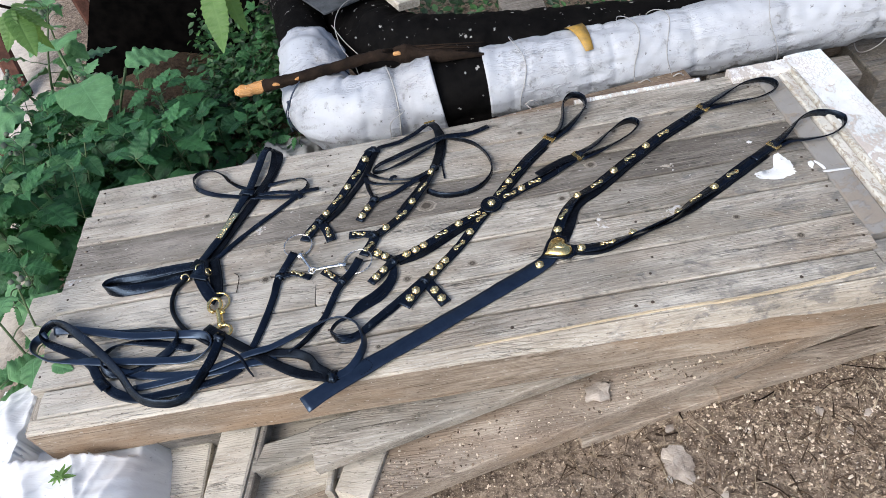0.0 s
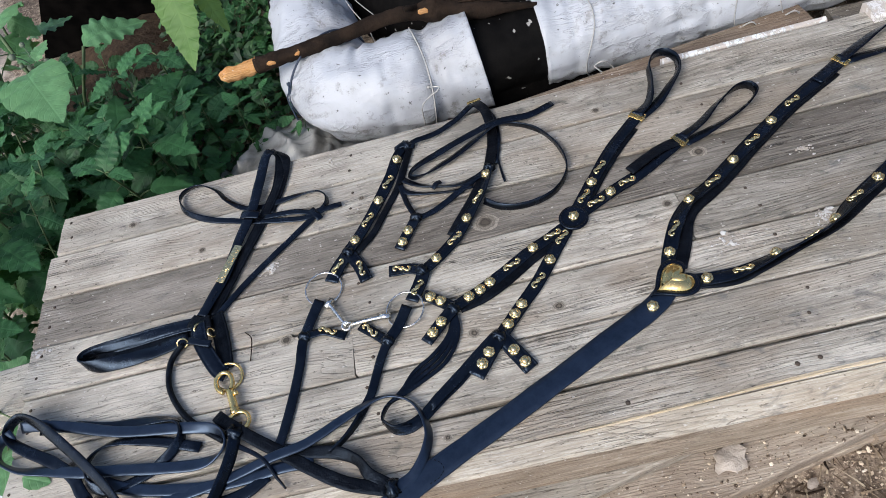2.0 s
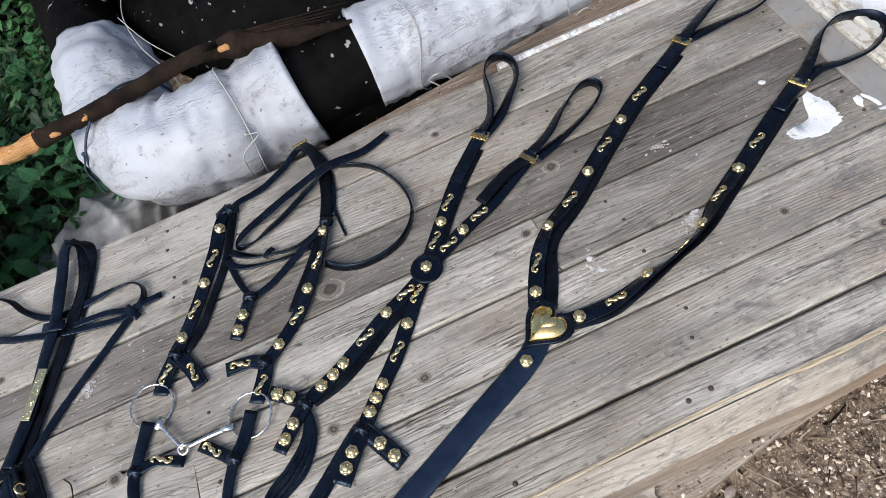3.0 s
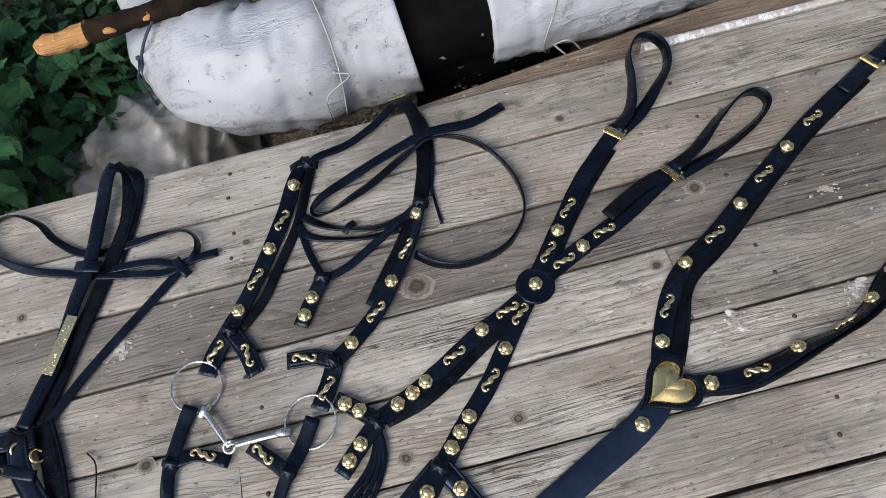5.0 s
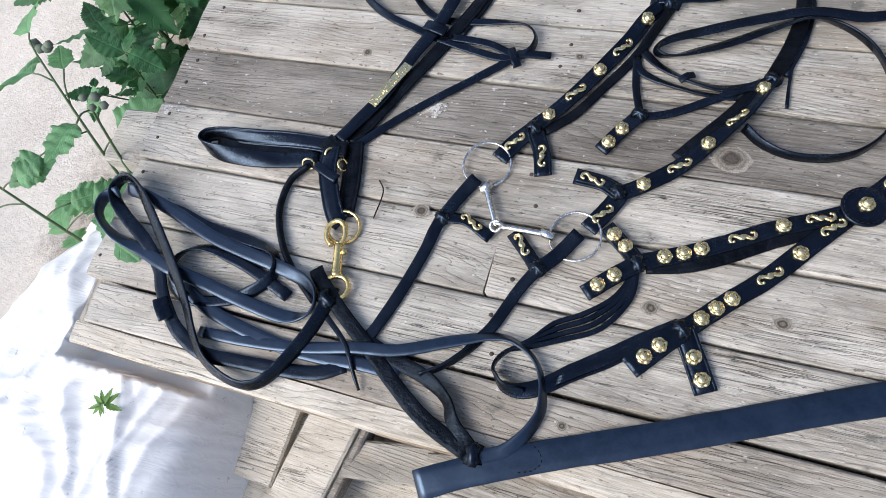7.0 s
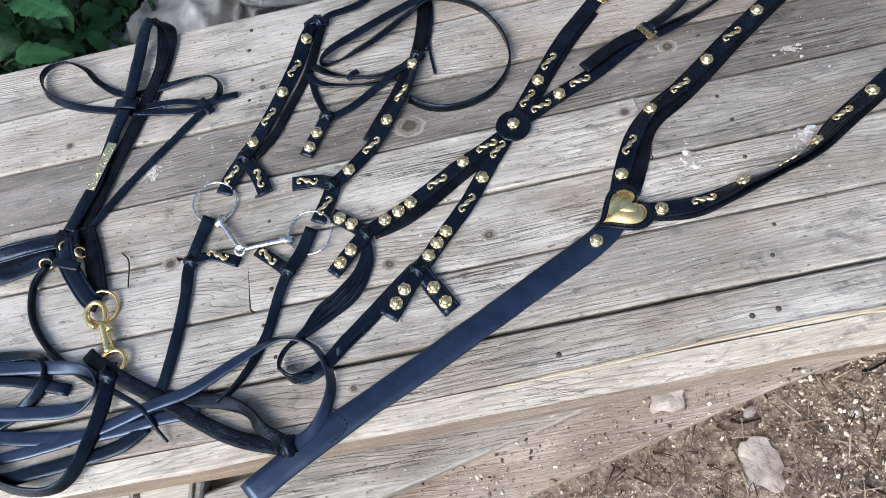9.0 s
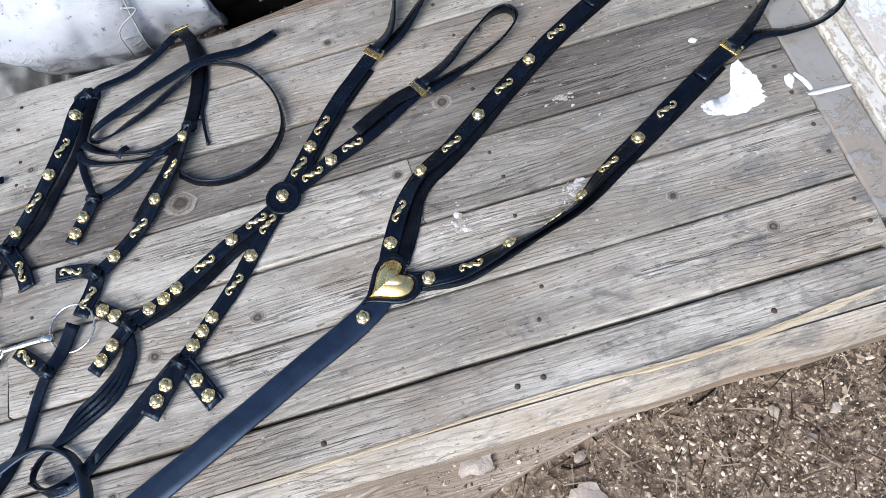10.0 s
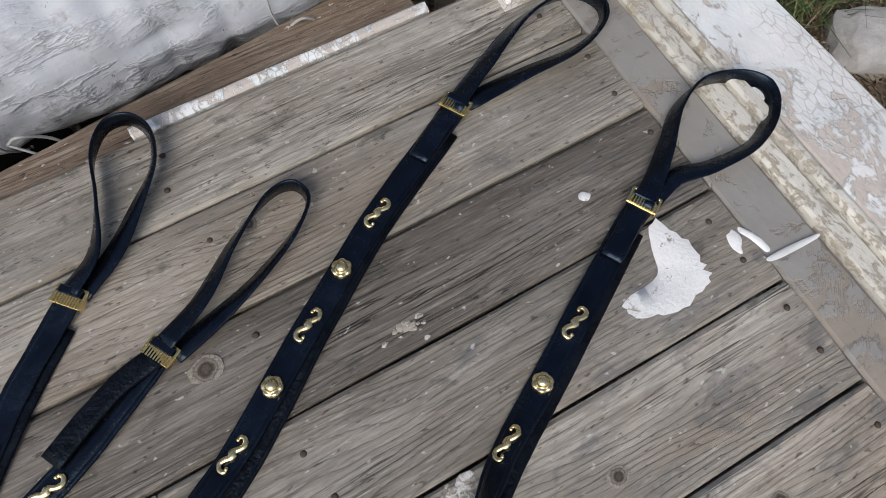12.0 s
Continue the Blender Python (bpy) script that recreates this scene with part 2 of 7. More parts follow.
def paint_material(name, col, under, amount, scale=14.0, stretch=(1, 1, 1), crackle=False):
    """Old flaking paint over grey wood."""
    k = Nodes(name, 0.7)
    v = k.coords(tuple(scale * s for s in stretch))
    n1 = k.noise(v, 1.0, 8, 0.72, 0.6)
    n2 = k.noise(k.coords(tuple(scale * 5 * s for s in stretch)), 1.0, 4, 0.6)
    val = k.math("ADD", k.math("MULTIPLY", n1, 0.75), k.math("MULTIPLY", n2, 0.25))
    if crackle:      # more worn along the inner edge and the lower end of the rail
        at = k.n("SeparateXYZ")
        k.link(k.n("NewGeometry").outputs["Position"], at.inputs[0])
        wear = k.math("ADD", k.math("MULTIPLY", k.math("SUBTRACT", 0.885, at.outputs["X"]), 1.3), k.math("MULTIPLY", k.math("SUBTRACT", 1.12, at.outputs["Y"]), 0.30))
        val = k.math("ADD", val, k.math("MINIMUM", wear, 0.07))
    f = k.ramp(val, [(amount, 1.0), (amount + 0.04, 0.0)])
    dirt = k.noise(k.coords(6.0), 1.0, 5, 0.65)
    c1 = k.mix(k.ramp(dirt, [(0.45, 0.0), (0.75, 0.55)]), col, tuple(0.45 * c for c in col))
    c2 = k.mix(n2, under, tuple(1.6 * c for c in under))
    if crackle:
        vo = k.n("TexVoronoi", Scale=1.0)
        vo.feature = "DISTANCE_TO_EDGE"
        k.link(k.coords((150.0, 62.0, 100.0)), vo.inputs["Vector"])
        gate = k.ramp(k.noise(k.coords(11.0), 1.0, 3, 0.6), [(0.42, 0.0), (0.6, 0.75)])
        c1 = k.mix(k.math("MULTIPLY", k.ramp(vo.outputs["Distance"], [(0.02, 1.0), (0.07, 0.0)]), gate), c1, (0.33, 0.31, 0.28))
        hue = k.noise(k.coords(8.0), 1.0, 3, 0.5)
        c1 = k.mix(0.16, c1, k.ramp(hue, [(0.40, (0.42, 0.66, 0.70)), (0.52, (0.7, 0.7, 0.68)), (0.64, (0.72, 0.55, 0.48))]))
    k.color(k.mix(f, c2, c1))
    k.bump(k.math("ADD", f, k.math("MULTIPLY", n2, 0.5)), 0.6, 0.002)
    return k.m


WHITE_PAINT = paint_material("flaking white paint", (0.80, 0.81, 0.80), (0.40, 0.362, 0.325), 0.545, 30.0, (1.3, 0.8, 1), True)
MOULD_PAINT = paint_material("worn whitewash", (0.66, 0.64, 0.57), (0.30, 0.265, 0.21), 0.505, 75.0, (1.4, 0.7, 1))
GREY_PAINT = paint_material("worn grey paint", (0.28, 0.27, 0.25), (0.20, 0.175, 0.145), 0.52, 9.0)
BLOT = paint_material("spilled white paint", (0.82, 0.83, 0.82), (0.3, 0.27, 0.23), 0.575, 75.0)
SMEAR = paint_material("thin chalk smear", (0.60, 0.59, 0.57), (0.27, 0.24, 0.2), 0.47, 70.0)


def wrap_material():
    """Woven white sheeting: taut slanting creases with darker lines along them, grime, specks of tar."""
    k = Nodes("white wrapping sheet", 0.5)
    v = k.coords(1.0, False)
    big = k.noise(v, 5.0, 6, 0.65)
    grime = k.noise(v, 30.0, 6, 0.72)
    c = k.mix(k.ramp(big, [(0.50, 0.0), (0.72, 0.6)]), (0.425, 0.448, 0.482), (0.26, 0.262, 0.27))
    slant = k.n("Mapping")
    slant.inputs["Rotation"].default_value = (0.3, 0.5, 0.6)
    slant.inputs["Scale"].default_value = (3.0, 17.0, 11.0)
    k.link(v, slant.inputs["Vector"])
    f1 = k.noise(slant.outputs[0], 1.0, 6, 0.62, 0.15)
    other = k.n("Mapping")
    other.inputs["Rotation"].default_value = (-0.4, -0.6, -0.9)
    other.inputs["Scale"].default_value = (6.0, 30.0, 22.0)
    k.link(v, other.inputs["Vector"])
    f2 = k.noise(other.outputs[0], 1.0, 5, 0.6, 0.15)
    r1 = k.ramp(f1, [(0.44, 0.0), (0.50, 1.0), (0.56, 0.0)])
    r2 = k.ramp(f2, [(0.47, 0.0), (0.50, 1.0), (0.53, 0.0)])
    gate = k.ramp(k.noise(v, 7.0, 3, 0.6), [(0.45, 0.0), (0.60, 1.0)])
    line = k.math("MULTIPLY", k.ramp(f2, [(0.490, 0.0), (0.50, 1.0), (0.510, 0.0)]), gate)
    c = k.mix(k.math("MULTIPLY", line, 0.55), c, (0.15, 0.15, 0.16))
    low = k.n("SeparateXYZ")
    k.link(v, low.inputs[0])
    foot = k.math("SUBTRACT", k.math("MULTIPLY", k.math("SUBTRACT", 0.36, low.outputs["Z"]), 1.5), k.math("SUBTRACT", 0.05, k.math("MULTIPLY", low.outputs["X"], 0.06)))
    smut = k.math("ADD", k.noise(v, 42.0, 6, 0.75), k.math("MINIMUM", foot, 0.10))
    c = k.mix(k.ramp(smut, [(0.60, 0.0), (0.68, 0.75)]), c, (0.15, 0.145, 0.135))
    c = k.mix(k.math("MULTIPLY", k.ramp(grime, [(0.56, 0.0), (0.66, 0.85)]), k.ramp(big, [(0.40, 0.35), (0.60, 1.0)])), c, (0.19, 0.185, 0.175))
    speck = k.noise(v, 95.0, 4, 0.65)
    c = k.mix(k.ramp(speck, [(0.66, 0.0), (0.70, 0.9)]), c, (0.06, 0.055, 0.05))
    k.color(c)
    h = k.math("ADD", k.math("MULTIPLY", k.math("MULTIPLY", r1, gate), 0.45), k.math("MULTIPLY", k.math("MULTIPLY", r2, gate), 0.4))
    k.bump(k.math("ADD", k.math("ADD", h, k.math("MULTIPLY", f1, 0.8)), k.math("MULTIPLY", grime, 0.12)), 0.42, 0.008)
    return k.m


WRAP = wrap_material()


def tar_material():
    k = Nodes("black bitumen", 0.75)
    k.b.inputs["Specular IOR Level"].default_value = 0.06
    v = k.coords(1.0, False)
    n1 = k.noise(v, 30.0, 5, 0.7)
    drop = k.noise(v, 55.0, 3, 0.5)
    c = k.ramp(n1, [(0.35, (0.0018, 0.0018, 0.0018)), (0.7, (0.0065, 0.006, 0.0056))])
    k.color(k.mix(k.ramp(drop, [(0.67, 0.0), (0.70, 0.7)]), c, (0.4, 0.39, 0.37)))
    k.bump(n1, 0.5, 0.004)
    return k.m


TAR = tar_material()
# near-black colour for the darkness of the opening behind the clay
OPENING_BLACK = Nodes("dark opening black", 0.95)
OPENING_BLACK.b.inputs["Specular IOR Level"].default_value = 0.0
OPENING_BLACK.color(OPENING_BLACK.ramp(OPENING_BLACK.noise(OPENING_BLACK.coords(24.0, False), 1.0, 4, 0.6), [(0.35, (0.002, 0.002, 0.002)), (0.7, (0.006, 0.0055, 0.005))]))
OPENING_BLACK = OPENING_BLACK.m
TWINE = Nodes("pale twine", 0.85).color((0.36, 0.36, 0.345)).m
TAPE = Nodes("yellow tape", 0.6)
TAPE.color(TAPE.ramp(TAPE.noise(TAPE.coords(60.0, False)), [(0.4, (0.42, 0.25, 0.045)), (0.65, (0.26, 0.17, 0.05))]))
TAPE = TAPE.m


def ground_material():
    """Dark earth with sawdust; pale trodden sand farther to the left."""
    k = Nodes("earth", 0.95)
    v = k.coords(1.0, False)
    n1 = k.noise(v, 7.0, 6, 0.65)
    n2 = k.noise(v, 60.0, 5, 0.7)
    n3 = k.noise(v, 190.0, 3, 0.6)
    earth = k.ramp(n2, [(0.32, (0.045, 0.033, 0.025)), (0.5, (0.215, 0.166, 0.124)), (0.70, (0.44, 0.355, 0.265))])
    earth = k.mix(k.ramp(n1, [(0.50, 0.0), (0.68, 0.7)]), earth, (0.062, 0.048, 0.038))
    earth = k.mix(k.ramp(n3, [(0.58, 0.0), (0.66, 0.85)]), earth, (0.50, 0.41, 0.31))
    sand = k.ramp(k.math("ADD", k.math("MULTIPLY", n1, 0.5), k.math("MULTIPLY", n2, 0.5)), [(0.3, (0.46, 0.41, 0.35)), (0.7, (0.68, 0.63, 0.56))])
    sep = k.n("SeparateXYZ")
    k.link(k.n("NewGeometry").outputs["Position"], sep.inputs[0])
    edge = k.math("ADD", sep.outputs["X"], k.math("MULTIPLY", n1, 0.5))
    edge = k.math("ADD", edge, k.math("MAXIMUM", k.math("MULTIPLY", k.math("SUBTRACT", sep.outputs["Y"], 1.6), 0.35), 0.0))
    f = k.ramp(k.math("MULTIPLY_ADD", edge, -0.4), [(0.84, 0.0), (0.92, 1.0)])
    from_heap = k.n("VectorMath")
    from_heap.operation = "DISTANCE"
    k.link(k.n("NewGeometry").outputs["Position"], from_heap.inputs[0])
    from_heap.inputs[1].default_value = (-0.96, 2.36, 0.05)
    clay = k.ramp(k.math("ADD", from_heap.outputs["Value"], k.math("MULTIPLY", n1, 0.15)), [(0.36, 1.0), (0.46, 0.0)])
    ground = k.mix(clay, k.mix(f, earth, sand), k.ramp(n2, [(0.35, (0.030, 0.020, 0.013)), (0.7, (0.105, 0.071, 0.045))]))
    k.color(ground)
    k.bump(k.math("ADD", n2, k.math("MULTIPLY", n3, 0.5)), 0.6, 0.007)
    return k.m


EARTH = ground_material()
CHIP = Nodes("wood chips", 0.9)
CHIP.color(CHIP.ramp(CHIP.island(), [(0.0, (0.05, 0.036, 0.027)), (0.40, (0.20, 0.15, 0.11)), (0.68, (0.42, 0.335, 0.24)), (0.88, (0.62, 0.53, 0.41)), (1.0, (0.78, 0.71, 0.60))]))
CHIP = CHIP.m


def leaf_material(name, dark, light, trans=0.15):
    k = Nodes(name, 0.5)
    k.b.inputs["Specular IOR Level"].default_value = 0.30
    v = k.coords(1.0)
    n1 = k.noise(v, 45.0, 4, 0.6)
    tone = k.mix(k.random(), dark, light)
    k.color(k.mix(k.ramp(n1, [(0.35, 0.0), (0.75, 0.6)]), tone, tuple(1.5 * c for c in light)))
    sp = k.n("SeparateXYZ")
    k.link(k.n("TexCoord").outputs["Object"], sp.inputs[0])
    side = k.math("ABSOLUTE", sp.outputs["Y"], 0.0)
    ribs = k.math("SINE", k.math("MULTIPLY", k.math("SUBTRACT", sp.outputs["X"], k.math("MULTIPLY", side, 0.8)), 480.0), 0.0)
    vein = k.math("MAXIMUM", k.ramp(side, [(0.0006, 1.0), (0.0014, 0.0)]), k.ramp(ribs, [(0.86, 0.0), (0.98, 0.7)]))
    k.color(k.mix(k.math("MULTIPLY", vein, 0.12), k.mix(k.ramp(n1, [(0.35, 0.0), (0.75, 0.6)]), tone, tuple(1.5 * c for c in light)), tuple(1.9 * c for c in light)))
    k.bump(k.math("SUBTRACT", n1, k.math("MULTIPLY", vein, 0.6)), 0.45, 0.002)
    tr = k.n("BsdfTranslucent")
    tr.inputs["Color"].default_value = (light[0] * 1.5, light[1] * 1.5, light[2] * 0.8, 1)
    ad = k.n("MixShader", Fac=trans)
    k.link(k.b.outputs[0], ad.inputs[1])
    k.link(tr.outputs[0], ad.inputs[2])
    k.link(ad.outputs[0], k.t.nodes["Material Output"].inputs["Surface"])
    return k.m


NETTLE = leaf_material("nettle leaf", (0.007, 0.034, 0.013), (0.048, 0.145, 0.052))
BROADLEAF = leaf_material("broad leaf", (0.045, 0.120, 0.048), (0.125, 0.270, 0.118))
PALELEAF = leaf_material("pale young leaf", (0.07, 0.155, 0.04), (0.12, 0.21, 0.065), 0.3)
COVER = Nodes("small ground leaves", 0.55)
COVER.color(COVER.ramp(COVER.island(), [(0.0, (0.006, 0.024, 0.007)), (0.6, (0.020, 0.068, 0.017)), (1.0, (0.05, 0.14, 0.036))]))
COVER = COVER.m
GRASS = Nodes("grass blades", 0.55)
GRASS.color(GRASS.ramp(GRASS.island(), [(0.0, (0.035, 0.075, 0.022)), (0.6, (0.085, 0.15, 0.045)), (0.85, (0.18, 0.23, 0.085)), (1.0, (0.36, 0.32, 0.19))]))
GRASS = GRASS.m
STEM = Nodes("green stem", 0.6).color((0.08, 0.13, 0.05)).m
BUD = Nodes("grey-green bud", 0.85).color((0.16, 0.19, 0.14)).m
STRAW = Nodes("dry straw", 0.8)
STRAW.color(STRAW.ramp(STRAW.island(), [(0.0, (0.03, 0.020, 0.013)), (0.45, (0.115, 0.080, 0.052)), (0.8, (0.27, 0.21, 0.145)), (1.0, (0.42, 0.36, 0.26))]))
STRAW = STRAW.m


def plastic_material(name, clean, grimy, spread, trans):
    """Thin milky film that lets some light through, with fine crumple lines."""
    k = Nodes(name, 0.38)
    v = k.coords(1.0, False)
    n1 = k.noise(v, 8.0, 6, 0.65, 0.8)
    c = k.mix(k.ramp(n1, [(0.42, 0.0), (0.70, spread)]), clean, grimy)
    dirt = k.noise(v, 70.0, 5, 0.7)
    c = k.mix(k.ramp(dirt, [(0.64, 0.0), (0.70, 0.6)]), c, tuple(0.35 * q for q in grimy))
    k.color(c)
    k.b.inputs["Coat Weight"].default_value = 0.25
    k.b.inputs["Coat Roughness"].default_value = 0.12
    crease = []
    for rot, sc in (((0.2, 0.1, 0.5), (9.0, 34.0, 20.0)), ((0.1, -0.3, -0.8), (7.0, 48.0, 24.0))):
        mp = k.n("Mapping")
        mp.inputs["Rotation"].default_value, mp.inputs["Scale"].default_value = rot, sc
        k.link(v, mp.inputs["Vector"])
        f = k.noise(mp.outputs[0], 1.0, 3, 0.5, 0.5)
        crease.append(k.ramp(f, [(0.42, 0.0), (0.50, 1.0), (0.58, 0.0)]))
    k.bump(k.math("ADD", crease[0], k.math("MULTIPLY", crease[1], 0.6)), 0.12, 0.002)
    tr = k.n("BsdfTranslucent")
    k.link(c, tr.inputs["Color"])
    mixed = k.n("MixShader", Fac=trans)
    k.link(k.b.outputs[0], mixed.inputs[1])
    k.link(tr.outputs[0], mixed.inputs[2])
    k.link(mixed.outputs[0], k.t.nodes["Material Output"].inputs["Surface"])
    return k.m


PLASTIC = plastic_material("milky plastic film", (0.86, 0.86, 0.85), (0.76, 0.76, 0.74), 0.5, 0.08)
FILM = plastic_material("dirty plastic film", (0.40, 0.405, 0.395), (0.15, 0.135, 0.10), 0.95, 0.2)


def stone_material(name, a, b):
    k = Nodes(name, 0.9)
    v = k.coords(1.0)
    n1 = k.noise(v, 18.0, 6, 0.65)
    k.color(k.ramp(n1, [(0.35, a), (0.65, b)]))
    k.bump(k.noise(v, 70.0, 5, 0.65), 0.6, 0.005)
    return k.m


STONE = stone_material("grey stone", (0.33, 0.325, 0.31), (0.55, 0.545, 0.53))
BARK = stone_material("bark", (0.005, 0.0035, 0.0025), (0.030, 0.019, 0.0125))
BIRCH = stone_material("pale bark scrap", (0.20, 0.165, 0.135), (0.55, 0.49, 0.425))
RUST = stone_material("rusty iron", (0.06, 0.03, 0.022), (0.15, 0.07, 0.05))

# ---- building helpers ----
TOP = 0.36          # height of the planks' top face


def mesh_object(name, bm, material, smooth=True):
    me = bpy.data.meshes.new(name)
    bm.normal_update()
    bm.to_mesh(me)
    bm.free()
    me.materials.append(material)
    if smooth:
        for p in me.polygons:
            p.use_smooth = True
    return new(name, me)


def part(name, bm, material, parent, label="", smooth=True, at=None):
    """One mesh object under a thing or a part; at: its own origin."""
    ob = mesh_object(name, bm, material, smooth)
    ob.parent = parent
    base = parent.matrix_world.translation if parent.parent is None else parent.parent.matrix_world.translation + parent.location
    ob.location = (Vector(at) if at else Vector((0, 0, 0))) - base
    if label:
        ob["label"] = label
    return ob


def thing(name, label, category, group="", kind="", at=(0, 0, 0)):
    ob = new(name)
    ob.empty_display_size = 0.05
    ob.location = at
    bpy.context.view_layer.update()
    return tagged(ob, label, category, group, kind)


def solid(name, bm, material, label, category, group="", kind="", smooth=True):
    return tagged(mesh_object(name, bm, material, smooth), label, category, group, kind)


def catmull(pts, steps=6, closed=False):
    """A smooth line of points through the given ones (any number of values each)."""
    p = [np.array(q, float) for q in pts]
    if closed:
        p = [p[-1]] + p + p[:2]
    else:
        p = [2 * p[0] - p[1]] + p + [2 * p[-1] - p[-2]]
    out = []
    for a, b, c, e in zip(p, p[1:], p[2:], p[3:]):
        for i in range(steps):
            s = i / steps
            out.append(0.5 * (2 * b + (c - a) * s + (2 * a - 5 * b + 4 * c - e) * s * s + (3 * b - a - 3 * c + e) * s ** 3))
    if not closed:
        out.append(p[-2])
    return out


def sweep(bm, line, section, closed=False, cap=True):
    """Sweeps section(i) -> [(side, up)] along line [(x, y, z, roll)]; side lies level where roll is 0."""
    rings, n = [], len(line)
    for i, q in enumerate(line):
        a = line[(i - 1) % n] if closed or i else line[0]
        b = line[(i + 1) % n] if closed or i < n - 1 else line[-1]
        t = Vector((b - a)[:3]).normalized()
        side = t.cross(Vector((0, 0, 1)))
        side = side.normalized() if side.length > 1e-4 else Vector((1, 0, 0))
        up = side.cross(t)
        r = radians(q[3]) if len(q) > 3 else 0.0
        s2, u2 = side * math.cos(r) + up * math.sin(r), up * math.cos(r) - side * math.sin(r)
        rings.append([bm.verts.new(Vector(q[:3]) + s2 * x + u2 * y) for x, y in section(i / max(1, n - 1))])
    pairs = list(zip(rings, rings[1:])) + ([(rings[-1], rings[0])] if closed else [])
    for u, w in pairs:
        k = len(u)
        for j in range(k):
            bm.faces.new((u[j], u[(j + 1) % k], w[(j + 1) % k], w[j]))
    if cap and not closed:
        bm.faces.new(rings[0][::-1])
        bm.faces.new(rings[-1])
    return rings


STRAPS = []


def ribbon(bm, pts, width, thick=0.0032, taper=1.0, steps=6, closed=False, wave=0.0007):
    """A leather strap through (x, y, millimetres above the planks, roll)."""
    full = [(x, y, TOP + z / 1000.0, (rest[0] if rest else 0.0)) for x, y, z, *rest in pts]
    line = catmull(full, steps, closed)
    for i, q in enumerate(line):
        need = TOP + thick / 2 + abs(math.sin(radians(q[3]))) * width / 2 + 0.0006
        if q[1] < 1.36 and q[1] > 0.72:
            q[2] = max(q[2], need)
        q[2] += wave * (noise.noise((q[0] * 40, q[1] * 40, width * 900)) + 0.4)
        q[3] += 8 * noise.noise((q[0] * 25, q[1] * 25, 3 + width * 500))
    w, h, c = width / 2, thick / 2, min(thick * 0.32, 0.0011)

    def section(s):
        k = 1 + (taper - 1) * s
        e = w * k * (1 + 0.05 * noise.noise((s * len(line) * 0.55, width * 999, pts[0][0] * 37)))
        if not 0.0185 < width < 0.026:
            return [(-e, -h + c), (-e, h - c), (-e + c, h), (-e * 0.4, h * 1.12), (e * 0.4, h * 1.12), (e - c, h), (e, h - c), (e, -h + c), (e - c, -h), (-e + c, -h)]
        g = e - 0.0034      # a creased line along each edge, the middle slightly crowned
        return [(-e, -h + c), (-e, h - c), (-e + c, h), (-g - 0.0006, h), (-g, h - 0.0005), (-g + 0.0006, h * 1.05), (-e * 0.3, h * 1.18), (e * 0.3, h * 1.18), (g - 0.0006, h * 1.05), (g, h - 0.0005), (g + 0.0006, h), (e - c, h), (e, h - c), (e, -h + c), (e - c, -h), (-e + c, -h)]

    sweep(bm, line, section, closed)
    STRAPS.append((line, thick))
    return line


def tube(bm, pts, radius, steps=6, sides=8, closed=False, taper=1.0):
    line = catmull([tuple(p) + (0.0,) for p in pts], steps, closed)
    ring = [(math.cos(2 * math.pi * j / sides), math.sin(2 * math.pi * j / sides)) for j in range(sides)]
    sweep(bm, line, lambda s: [(x * radius * (1 + (taper - 1) * s), y * radius * (1 + (taper - 1) * s)) for x, y in ring], closed)


def strap(name, pts, width, parent, thick=0.0032, material=None, label="", taper=1.0, closed=False):
    bm = bmesh.new()
    ribbon(bm, pts, width * 0.88, thick, taper, closed=closed)
    return part(name, bm, material or LEATHER, parent, label)


def box_bm(bm, size, m):
    """A box with softened edges under the pose m."""
    r = bmesh.ops.create_cube(bm, size=1, matrix=m @ Matrix.Diagonal((*size, 1)))
    edges = {e for v in r["verts"] for e in v.link_edges}
    bmesh.ops.bevel(bm, geom=list(edges), offset=min(size) * 0.18, segments=1, affect="EDGES")


def plank(name, x0, x1, y0, y1, z0, z1, material, parent, seed=0, worn=0.0014, m=None, label="", bow=0.0):
    """A board along x with worn, wavering edges and ragged ends; m turns and moves it."""
    bm = bmesh.new()
    n = max(6, int((x1 - x0) / 0.035))
    c = 0.0028
    rings = []
    for i in range(n + 1):
        s = i / n
        x = x0 + (x1 - x0) * s
        ring = []
        for j, (yy, zz) in enumerate(((y0, z0 + c), (y0, z1 - c), (y0 + c, z1), ((y0 * 2 + y1) / 3, z1 + 0.0004), ((y0 + y1 * 2) / 3, z1 + 0.0004), (y1 - c, z1), (y1, z1 - c), (y1, z0 + c), (y1 - c, z0), (y0 + c, z0))):
            nx = noise.noise((x * 9 + seed * 11.3, j * 3.7, seed * 5.1))
            ny = noise.noise((x * 14 + seed * 7.7, j * 2.3 + 40, seed * 2.2))
            xe = x + (0.004 * noise.noise((yy * 90, zz * 70, seed + (3 if i else 9))) if i in (0, n) else 0)
            ring.append(Vector((xe, yy + worn * nx + bow * math.sin(math.pi * s), zz + worn * 0.55 * ny)))
        rings.append([bm.verts.new((m @ v) if m else v) for v in ring])
    for u, w in zip(rings, rings[1:]):
        for j in range(10):
            bm.faces.new((u[j], w[j], w[(j + 1) % 10], u[(j + 1) % 10]))
    bm.faces.new(rings[0])
    bm.faces.new(rings[-1][::-1])
    bmesh.ops.recalc_face_normals(bm, faces=bm.faces)
    if parent is None:
        return bm
    return part(name, bm, material, parent, label, smooth=False)


def turned(x, y, z, deg=0, tilt=0, roll=0):
    return pose(x, y, z, roll, tilt, deg)


